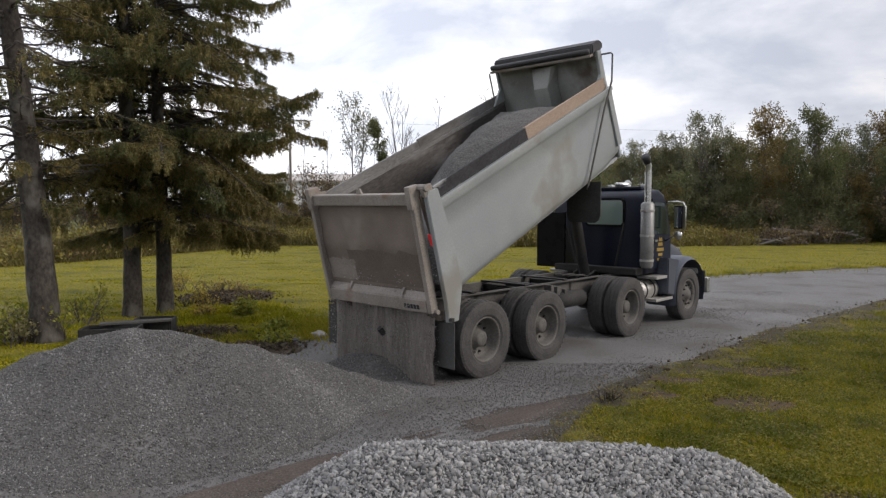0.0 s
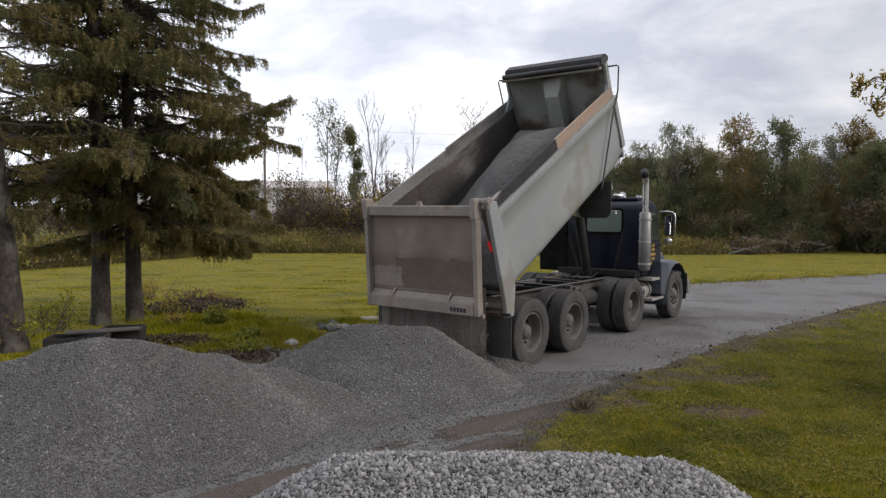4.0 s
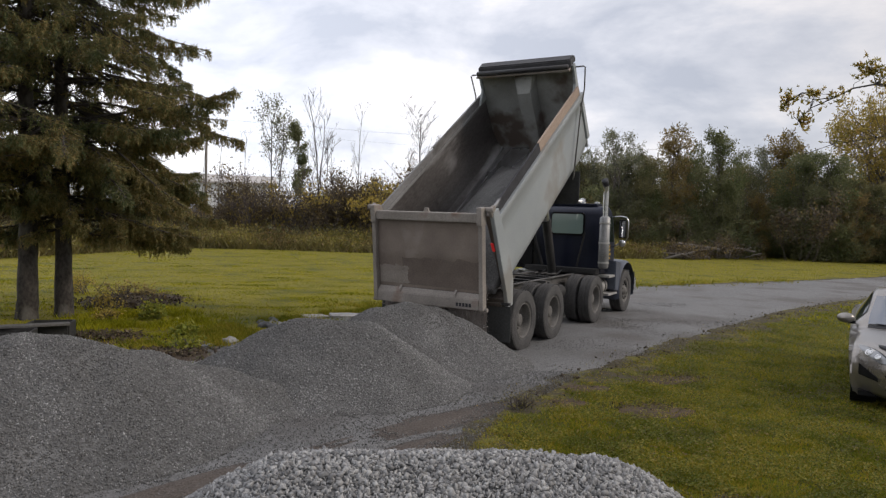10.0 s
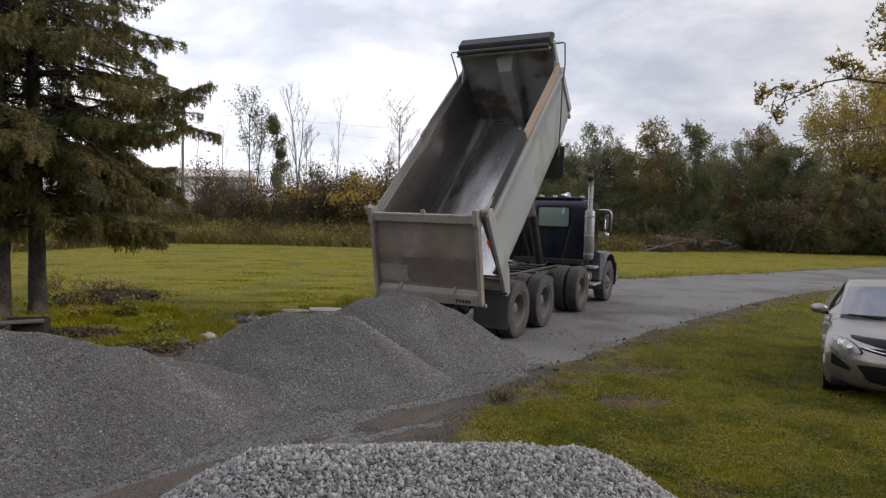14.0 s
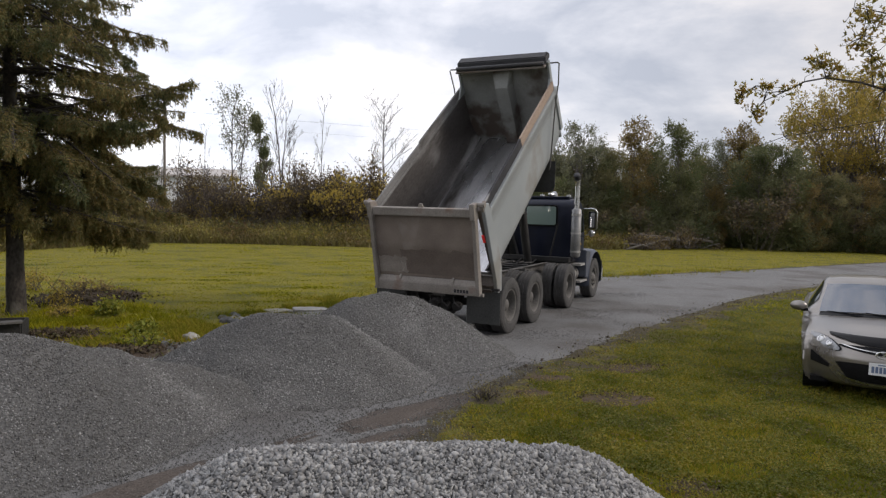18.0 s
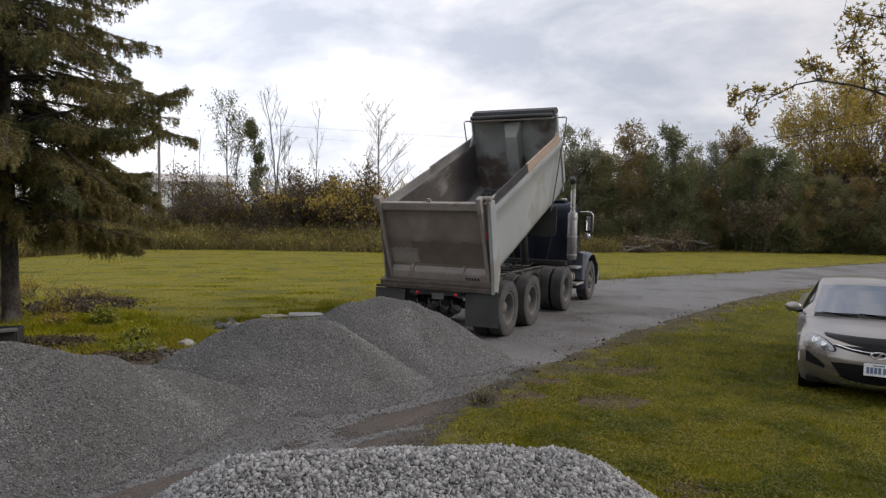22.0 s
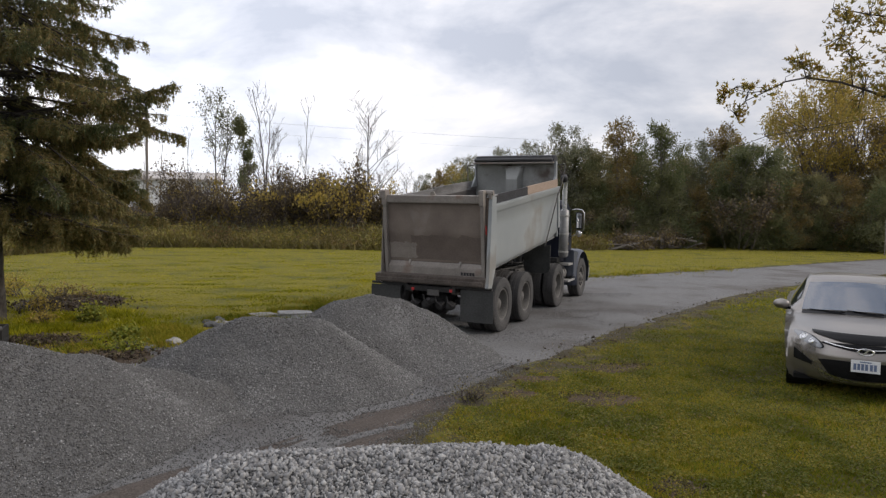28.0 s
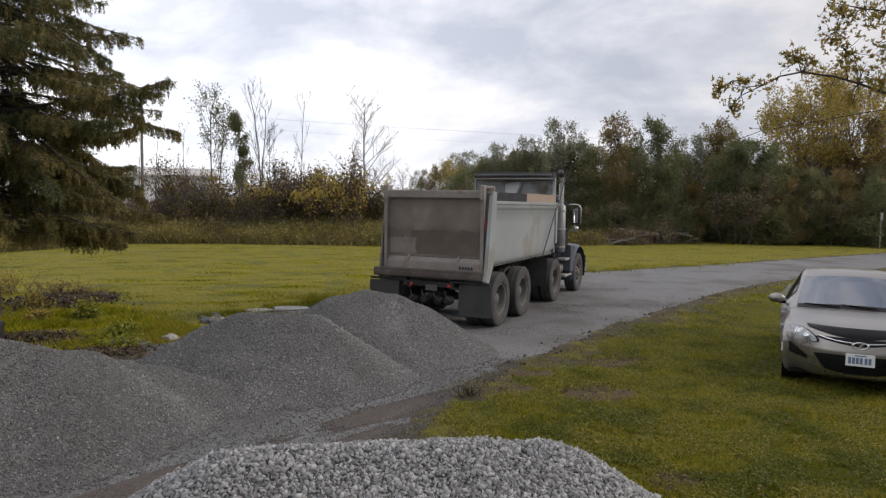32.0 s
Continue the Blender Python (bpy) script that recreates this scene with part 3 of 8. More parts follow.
def gravel_heap(name, ridge, seed, label, pebbles, step=0.07, runs=()):
    me, field = heap_mesh(name, ridge, step, 2.1, M_HEAP, seed, slope=0.69, soft=0.16)
    ob = new(name, me)
    tagged(ob, label, "gravel heap", "gravel heaps", "stuff")
    c = on_heap(field, pebbles, seed + 1)
    back = np.interp(c[:, 0], [p[0] for p in ridge], [p[1] for p in ridge]) + 0.55
    g = rng(seed + 2)
    c = c[(c[:, 2] > -0.02) & ((c[:, 1] < back) | (g.uniform(0, 1, len(c)) < 0.25))]
    # coarse pale chips roll to the foot and lie in streaks; fines stay near the crest
    streak = np.array([noise.noise(Vector((x * 1.1, y * 0.8, seed))) + 0.5 * noise.noise(Vector((x * 3.4, y * 2.0, seed))) for x, y, z in c])
    chance = 0.04 + 0.45 * np.exp(-c[:, 2] / 0.20) + 1.0 * np.clip(streak - 0.14, 0, 1)
    for x0, y0, x1, y1, wide in runs:
        dx, dy = x1 - x0, y1 - y0
        t = np.clip(((c[:, 0] - x0) * dx + (c[:, 1] - y0) * dy) / (dx * dx + dy * dy), 0, 1)
        far = np.hypot(c[:, 0] - x0 - t * dx, c[:, 1] - y0 - t * dy)
        chance = chance + 0.85 * np.exp(-(far / (wide * (0.5 + 0.7 * t))) ** 2)
    pale = g.uniform(0, 1, len(c)) < chance
    for pick, nm, mat, lo, hi in ((pale, "gravel_chip", M_CHIP, 0.006, 0.0140), (~pale, "loose_stone", M_PEBBLE, 0.0055, 0.0130)):
        q = c[pick]
        st = new(nm, scatter_stones(nm, q, g.uniform(lo, hi, len(q)), mat, seed + 3, fine=False, grit=nm == "loose_stone"))
        tagged(st, kind="stuff")
        st.parent = ob
    return ob


heap_a = gravel_heap("gravel_heap", RIDGE_A, 11, "long grey heap of fine crushed gravel on the driveway", 230000, runs=((-1.75, 7.4, -1.15, 7.15, 0.32), (-3.2, 6.9, -2.6, 6.2, 0.15)))
heap_b1 = gravel_heap("gravel_heap", RIDGE_B1, 21, "freshly tipped low mound of fine grey gravel", 150000, runs=((0.30, 8.95, 1.15, 8.60, 0.30), (-0.9, 8.3, 0.6, 7.9, 0.14)))
heap_b2 = gravel_heap("gravel_heap", RIDGE_B2, 31, "freshly tipped tall mound of fine gravel behind the truck", 140000, runs=((1.75, 10.1, 2.4, 9.75, 0.25), (0.9, 9.8, 1.9, 9.3, 0.40)))


def stone_heap():
    me, field = heap_mesh("stone_heap", RIDGE_N, 0.06, 2.0, M_COARSE, 41, slope=0.70, soft=0.08, bumpy=0.03)
    ob = new("stone_heap", me)
    tagged(ob, "heap of pale grey angular crushed stone", "stone heap", kind="stuff")
    c = on_heap(field, 290000, 42)
    top = (c[:, 2] > 0.74) & (c[:, 1] > 2.55) & (c[:, 1] < 3.75)
    rest = (c[:, 2] > 0.05) & ~top & (rng(46).uniform(0, 1, len(c)) < 0.12)
    c = c[top | rest]
    size = rng(43).uniform(0.0075, 0.0155, len(c))
    c[:, 2] += rng(44).uniform(-0.006, 0.010, len(c))
    st = new("crushed_stone", scatter_stones("crushed_stone", c, size, M_STONE, 45))
    tagged(st, kind="stuff")
    st.parent = ob
    return ob


stone_heap()


def loose_gravel():
    """Stones strewn over the near part of the drive."""
    g = rng(47)
    p = np.stack([g.uniform(-7, 9, 130000), g.uniform(3.5, 18, 130000)], 1)
    p = p[inside(ROAD_POLY, p)]
    v = np.array([noise.noise(Vector((x * 0.7, y * 0.7, 12.0))) for x, y in p])
    p = p[v + g.uniform(-0.5, 0.5, len(p)) > -0.12][:46000]
    c = np.concatenate([p, np.array([[heave(x, y) + 0.026] for x, y in p])], 1)
    near = np.stack([g.uniform(-4.5, 3.5, 90000), g.uniform(3.4, 9.6, 90000)], 1)
    near = near[inside(ROAD_POLY, near)]
    near = np.concatenate([near, np.array([[heave(x, y) + 0.034] for x, y in near])], 1)
    bed_ = new("road_grit", scatter_stones("road_grit", near, g.uniform(0.003, 0.0085, len(near)), M_PEBBLE, 51, fine=False, grit=True))
    tagged(bed_, "dark grit trodden into the driveway", "gravel", kind="stuff")
    ob = new("loose_gravel", scatter_stones("loose_gravel", c, g.uniform(0.004, 0.010, len(c)), M_CHIP, 48, fine=False, grit=True))
    return tagged(ob, "loose grey gravel strewn over the driveway", "gravel", kind="stuff")


loose_gravel()


def clods():
    """Dark lumps of turf and mud along the ragged lawn edge."""
    g = rng(49)
    q = resample(ROAD_RIGHT, 400)
    i = (g.uniform(0.14, 0.60, 800) * 398).astype(int)
    p = q[i] + g.normal(0, 0.25, (800, 2)) + np.array([-0.10, 0.10])
    v = np.array([noise.noise(Vector((x * 1.5, y * 1.5, 31.0))) for x, y in p])
    p = p[v > 0.02]
    c = np.concatenate([p, np.array([[heave(x, y) + 0.02] for x, y in p])], 1)
    ob = new("mud_clod", scatter_stones("mud_clod", c, g.uniform(0.008, 0.026, len(c)), M_SOIL, 50))
    return tagged(ob, "dark clods of mud along the lawn's edge", "mud", kind="stuff")


clods()


M_VERGE = surf("worn_verge", (0.042, 0.036, 0.024), (0.088, 0.075, 0.050), scale=3.0, rough=0.95, bump=0.8, fine=40.0, c3=(0.13, 0.115, 0.03), c3_scale=2.6, c3_at=0.56, grain=0.6, dark=0.55, light=1.3)


def verge(line, first, last, hand, wide):
    """Ragged strip of worn soil where the lawn gives way to gravel."""
    q = resample(line, 420)[first:last]
    d = np.gradient(q, axis=0)
    d /= np.linalg.norm(d, axis=1, keepdims=True)
    out = hand * np.stack([d[:, 1], -d[:, 0]], 1)
    verts, faces = [], []
    for i, (x, y) in enumerate(q):
        w = wide + 0.75 * noise.noise(Vector((x * 0.9, y * 0.9, 17.0))) + 0.35 * noise.noise(Vector((x * 3.1, y * 3.1, 5.0)))
        w = min(1.0, max(0.10, w)) * min(1.0, i / 8)
        for j in range(7):
            px, py = x + out[i, 0] * (-0.30 + (w + 0.30) * j / 6), y + out[i, 1] * (-0.30 + (w + 0.30) * j / 6)
            verts.append((px, py, heave(px, py) + 0.010 - (0.02 if j == 6 else 0) + 0.006 * noise.noise(Vector((px * 4, py * 4, 2)))))
    for i in range(len(q) - 1):
        for j in range(6):
            faces.append((i * 7 + j, i * 7 + j + 1, (i + 1) * 7 + j + 1, (i + 1) * 7 + j)[::hand])
    return tagged(new("verge", stuff_mesh("verge", verts, faces, M_VERGE, True)), "worn brown verge between lawn and gravel", "verge", kind="structure")


verge(ROAD_RIGHT, 52, 270, 1, 0.42)
verge(ROAD_LEFT, 150, 400, -1, 0.12)

# ---------------------------------------------------------------- dump truck
BED_PIVOT = (0.045, -0.554, 1.115)
AXLES = (0.0, 1.39, 3.93)
STEER = 6.3
truck = empty("dump_truck", "dark navy conventional dump truck with a raised grey steel tipping bed", "dump truck")
wheels = []


def tyre_profile(w, r):
    h = w / 2
    return [(-h * 0.72, r * 0.56), (-h * 0.95, r * 0.64), (-h, r * 0.80), (-h * 0.93, r * 0.94), (-h * 0.80, r * 0.992), (-h * 0.34, r), (-h * 0.30, r * 0.978), (-h * 0.22, r * 0.978), (-h * 0.18, r), (h * 0.18, r), (h * 0.22, r * 0.978), (h * 0.30, r * 0.978), (h * 0.34, r), (h * 0.80, r * 0.992), (h * 0.93, r * 0.94), (h, r * 0.80), (h * 0.95, r * 0.64), (h * 0.72, r * 0.56)]


nb = bmesh.new()
tube(nb, [(-0.018, 0, 0), (0.018, 0, 0)], 0.018, 6)
nut_mesh = bpy.data.meshes.new("wheel_nut")
nb.to_mesh(nut_mesh)
nb.free()
nut_mesh.materials.append(M_CHASSIS)


def truck_wheel(x, y, side, dished, w=0.28, r=0.52):
    """A tyre that turns, with its rim, hub and nuts."""
    bm = bmesh.new()
    lathe(bm, tyre_profile(w, r), 40)
    for k in range(40):
        a = 2 * math.pi * k / 40
        for s in (-1, 1):
            m = Matrix.Rotation(a, 4, "X") @ Matrix.Translation((s * w * 0.36, 0, r * 0.985))
            res = bmesh.ops.create_cube(bm, size=1.0, matrix=m @ Matrix.Diagonal((0.05, 0.020, 0.012, 1)))
    wheel = part("wheel", bm, M_TYRE, truck, smooth=False)
    wheel.location = (x, y, r)
    h = w / 2
    o = side
    if dished:
        prof = [(o * h * 0.80, r * 0.585), (o * h * 0.86, r * 0.56), (o * h * 0.70, r * 0.53), (o * h * 0.1, r * 0.50), (-o * h * 0.35, r * 0.47), (-o * h * 0.45, r * 0.30), (-o * h * 0.42, r * 0.24), (o * h * 0.30, r * 0.20), (o * h * 0.42, r * 0.14), (o * h * 0.44, 0.001)]
    else:
        prof = [(o * h * 0.80, r * 0.585), (o * h * 0.86, r * 0.56), (o * h * 0.6, r * 0.50), (o * h * 0.2, r * 0.46), (o * h * 0.45, r * 0.34), (o * h * 0.62, r * 0.28), (o * h * 0.66, r * 0.20), (o * h * 0.95, r * 0.17), (o * h * 1.0, 0.001)]
    rim = part("rim", lathe(bmesh.new(), prof, 36), M_RIM, wheel, "dirty steel rim", smooth=True)
    base = -o * h * 0.44 if dished else o * h * 0.62
    if abs(x) > 0.9:
        for k in range(10):
            a = 2 * math.pi * k / 10
            nut = new("wheel_nut", nut_mesh)
            nut.parent = wheel
            nut.location = (base + o * 0.017, r * 0.37 * math.cos(a), r * 0.37 * math.sin(a))
    wheels.append((wheel, r))
    return wheel


for ay in AXLES:
    for sd in (1, -1):
        truck_wheel(sd * 1.075, ay, sd, True)
        truck_wheel(sd * 0.755, ay, sd, True)
for sd in (1, -1):
    truck_wheel(sd * 1.06, STEER, sd, False, 0.30)

# chassis
for sd in (1, -1):
    bm = bmesh.new()
    prism(bm, [(sd * 0.40, 0.72), (sd * 0.50, 0.72), (sd * 0.50, 0.735), (sd * 0.42, 0.74), (sd * 0.42, 0.985), (sd * 0.50, 0.99), (sd * 0.50, 1.005), (sd * 0.40, 1.005)], "y", -0.62, 7.1)
    part("frame_rail", bm, M_RAIL, truck, "dusty steel frame rail")
for yy in (-0.55, -0.2, 0.7, 1.9, 2.5, 3.2, 4.4, 5.6, 6.9):
    part("crossmember", boxed(-0.42, 0.42, yy - 0.05, yy + 0.05, 0.76, 0.97, bevel=0.01), M_CHASSIS, truck)
for ay in AXLES + (STEER,):
    bm = bmesh.new()
    tube(bm, [(-1.0, ay, 0.52), (1.0, ay, 0.52)], 0.075, 12)
    if ay < 2:
        bmesh.ops.create_uvsphere(bm, u_segments=14, v_segments=10, radius=0.23, matrix=Matrix.Translation((0.02, ay, 0.54)) @ Matrix.Diagonal((1, 1.1, 1, 1)))
    part("axle", bm, M_CHASSIS, truck, smooth=True)
for sd in (1, -1):
    for y0 in (0.7, 3.93, STEER):
        bm = bmesh.new()
        for k in range(5):
            box(bm, sd * 0.46 - 0.045, sd * 0.46 + 0.045, y0 - 0.62 + 0.1 * k, y0 + 0.62 - 0.1 * k, 0.66 - 0.022 * k, 0.68 - 0.022 * k)
        part("leaf_spring", bm, M_CHASSIS, truck)
for sd in (1, -1):
    bm = boxed(min(sd * 0.62, sd * 1.26), max(sd * 0.62, sd * 1.26), -0.70, -0.685, 0.25, 0.83, bevel=0.005)
    part("mud_flap", bm, M_FLAP, truck, "black rubber mud flap")
    part("flap_hanger", boxed(sd * 0.45, sd * 1.24, -0.72, -0.67, 0.845, 0.89, bevel=0.008), M_CHASSIS, truck)
part("rear_bar", boxed(-0.52, 0.52, -0.72, -0.63, 0.76, 0.86, bevel=0.015), M_CHASSIS, truck)
for x0 in (-0.34, 0.44):
    part("rear_lamp", boxed(x0 - 0.028, x0 + 0.028, -0.745, -0.721, 0.77, 0.82, bevel=0.012), plain("red_reflector", (0.45, 0.03, 0.03), 0.3, emit=0.12), truck, "red tail lamp")
part("licence_plate", boxed(-0.04, 0.20, -0.737, -0.721, 0.69, 0.80, bevel=0.004), M_RAIL, truck, "dusty number plate under the bed")
for x0 in (-0.36, -0.13, 0.16, 0.37):
    bm = bmesh.new()
    tube(bm, [(x0, -0.50, 0.50), (x0, -0.52, 0.50), (x0, -0.62, 0.50), (x0, -0.64, 0.50)], [0.06, 0.085, 0.085, 0.05], 14)
    part("brake_chamber", bm, M_CHASSIS, truck, smooth=True)
for k in range(4):
    x0 = -0.40 + 0.24 * k
    part("air_hose", tube(bmesh.new(), [(x0, -0.64, 0.68), (x0 + 0.05, -0.70, 0.58), (x0 + 0.14, -0.66, 0.50), (x0 + 0.16, -0.60, 0.56)], 0.014, 7), M_TYRE, truck, smooth=True)
part("tow_hitch", tube(bmesh.new(), [(0.05, -0.66, 0.60), (0.05, -0.80, 0.58), (0.05, -0.86, 0.64)], [0.06, 0.05, 0.035], 10), M_CHASSIS, truck)
for y0, z0 in ((0.6, 1.02), (1.9, 1.02), (3.0, 1.02)):
    part("bed_rest", boxed(-0.46, 0.46, y0 - 0.06, y0 + 0.06, 1.009, 1.035, bevel=0.01), M_CHASSIS, truck)
bm = bmesh.new()
tube(bm, [(0.62, 2.35, 0.72), (0.62, 3.2, 0.72)], 0.14, 16)
part("air_tank", bm, M_CHASSIS, truck, smooth=True)
bm = bmesh.new()
for k in range(4):
    box(bm, 0.52, 0.66 + 0.04 * (k % 2), 2.28 + 0.11 * k, 2.36 + 0.11 * k, 0.66 + 0.02 * k, 1.0 - 0.03 * k, bevel=0.01)
part("valve_box", bm, M_RAIL, truck)
for k in range(3):
    bm = bmesh.new()
    tube(bm, [(0.2 - 0.2 * k, 4.55, 1.1), (0.1 - 0.2 * k, 4.25, 0.95 - 0.02 * k), (0.25 - 0.22 * k, 3.9, 1.02), (0.2 - 0.15 * k, 3.5, 1.03)], 0.02, 8)
    part("hose", bm, M_TYRE, truck, smooth=True)
# cab
def rounded_cab():
    bm = bmesh.new()
    pts = [(4.80, 1.02), (5.92, 1.02), (5.92, 1.74), (5.74, 2.26), (5.60, 2.50), (5.36, 2.59), (4.95, 2.57), (4.80, 2.46)]
    prism(bm, pts, "x", -0.98, 0.98)
    es = [e for e in bm.edges if abs(e.verts[0].co.x - e.verts[1].co.x) > 0.5 or (min(v.co.z for v in e.verts) > 1.2)]
    bmesh.ops.bevel(bm, geom=es, offset=0.09, segments=4, affect="EDGES", profile=0.6)
    return bm


cab = part("cab", rounded_cab(), M_NAVY, truck, "glossy dark navy cab", smooth=True)
for p in cab.data.polygons:
    p.use_smooth = True
part("roof_cap", boxed(-0.80, 0.80, 4.98, 5.40, 2.58, 2.64, bevel=0.03), M_NAVY, truck)


def pane(bm, x0, x1, z0, z1, y, thick):
    return box(bm, x0, x1, y - thick, y, z0, z1, bevel=min(0.02, thick * 0.45))


bm = bmesh.new()
prism(bm, [(-0.20, 1.88), (0.54, 1.88), (0.59, 1.93), (0.59, 2.37), (0.54, 2.42), (-0.20, 2.42), (-0.25, 2.37), (-0.25, 1.93)], "y", 4.765, 4.799)
w_ = part("rear_window", bm, M_BLACKTRIM, truck)
bm = bmesh.new()
prism(bm, [(-0.18, 1.92), (0.51, 1.92), (0.55, 1.96), (0.55, 2.34), (0.51, 2.38), (-0.18, 2.38), (-0.22, 2.34), (-0.22, 1.96)], "y", 4.755, 4.764)
part("pane", bm, M_CABGLASS, w_, "opaque rear pane coloured like daylight seen through the cab")
for sd in (1, -1):
    x0 = sd * 0.982
    bm = bmesh.new()
    prism(bm, [(5.00, 1.10), (5.84, 1.10), (5.84, 1.72), (5.68, 2.20), (5.56, 2.41), (5.06, 2.41)], "x", x0, x0 + sd * 0.018)
    d_ = part("cab_door", bm, M_NAVY, truck)
    bm = bmesh.new()
    prism(bm, [(5.10, 1.74), (5.76, 1.74), (5.62, 2.18), (5.51, 2.35), (5.12, 2.35)], "x", x0 + sd * 0.0185, x0 + sd * 0.026)
    part("window", bm, M_GLASS, d_, "dark door glass")
    part("handle", boxed(x0 + sd * 0.018 if sd > 0 else x0 - 0.045, x0 + 0.045 if sd > 0 else x0 - 0.018, 5.14, 5.26, 1.60, 1.64, bevel=0.006), M_CHROME, d_, "chrome handle")
    if sd > 0:
        bm = bmesh.new()
        for k, (a0, a1, z0, z1) in enumerate(((5.31, 5.50, 1.52, 1.58), (5.27, 5.55, 1.42, 1.48), (5.33, 5.50, 1.33, 1.38), (5.29, 5.53, 1.24, 1.29))):
            box(bm, x0 + 0.0185, x0 + 0.0215, a0, a1, z0, z1)
        prism(bm, [(5.34, 1.61), (5.49, 1.61), (5.46, 1.69), (5.41, 1.64), (5.37, 1.69)], "x", x0 + 0.0185, x0 + 0.0215)
        part("door_lettering", bm, M_YELLOW, d_, "worn gold lettering")
bm = bmesh.new()
grid_sheet(bm, lambda u, v: ((u - 0.5) * 1.70, 5.935 - 0.30 * v + 0.012 - 0.10 * (2 * u - 1) ** 2, 1.76 + 0.66 * v), 8, 4)
part("windscreen", bm, M_GLASS, truck, smooth=True)
for k in range(5):
    x0 = -0.7 + 0.35 * k
    bm = bmesh.new()
    box(bm, x0 - 0.05, x0 + 0.05, 5.24, 5.36, 2.643, 2.69, bevel=0.02)
    part("marker_lamp", bm, M_LENS, truck)
bm = bmesh.new()
tube(bm, [(0.28, 5.00, 2.69), (0.28, 5.36, 2.69), (0.28, 5.44, 2.69)], [0.035, 0.045, 0.09], 14)
part("air_horn", bm, M_CHROME, truck, smooth=True)
# bonnet and front wings
def bonnet():
    bm = bmesh.new()
    def fn(u, v):
        y = 5.90 + 1.47 * v
        w = 0.80 - 0.22 * v
        top = 1.80 - 0.30 * v - 0.10 * v * v
        a = math.pi * u
        c, s = math.cos(a), math.sin(a)
        x = -w * (abs(c) ** 0.45) * (1 if c > 0 else -1)
        z = 1.0 + (top - 1.0) * (s ** 0.55 if s > 0 else 0)
        return (x, y, z)
    grid_sheet(bm, fn, 20, 8)
    return bm


part("bonnet", bonnet(), M_FENDER, truck, "dusty navy bonnet", smooth=True)
part("grille", boxed(-0.50, 0.50, 7.36, 7.41, 0.85, 1.38, bevel=0.03), M_CHROME, truck)
part("bumper", boxed(-1.15, 1.15, 7.30, 7.48, 0.45, 0.78, bevel=0.04), M_CHROME, truck)
for sd in (1, -1):
    bm = bmesh.new()
    def wing(u, v, sd=sd):
        a = math.pi * (1.12 - 1.24 * u)
        r = 0.66 + (0.03 if 0.1 < v < 0.9 else 0.0) - 0.10 * max(0, v - 0.8) * 5 * 0.4
        x = sd * (0.62 + 0.60 * v)
        return (x, STEER + 0.02 + (r + 0.05) * math.cos(a), 0.60 + r * math.sin(a))
    grid_sheet(bm, wing, 16, 8)
    part("front_wing", bm, M_FENDER, truck, "dusty navy front wing", smooth=True)
    bm = bmesh.new()
    prism(bm, [(STEER - 0.95, 0.62), (STEER - 0.66, 0.55), (STEER - 0.60, 1.02), (STEER - 0.46, 1.24), (STEER - 0.95, 1.30)], "x", sd * 0.66, sd * 1.20, bevel=0.02)
    part("wing_skirt", bm, M_FENDER, truck)
    bm = boxed(min(sd * 0.75, sd * 1.10), max(sd * 0.75, sd * 1.10), STEER + 0.62, STEER + 0.80, 0.88, 1.08, bevel=0.05)
    part("headlamp", bm, M_LENS, truck)
    part("wing_flap", boxed(min(sd * 0.80, sd * 1.22), max(sd * 0.80, sd * 1.22), STEER + 0.70, STEER + 0.73, 0.62, 0.95), M_FLAP, truck)
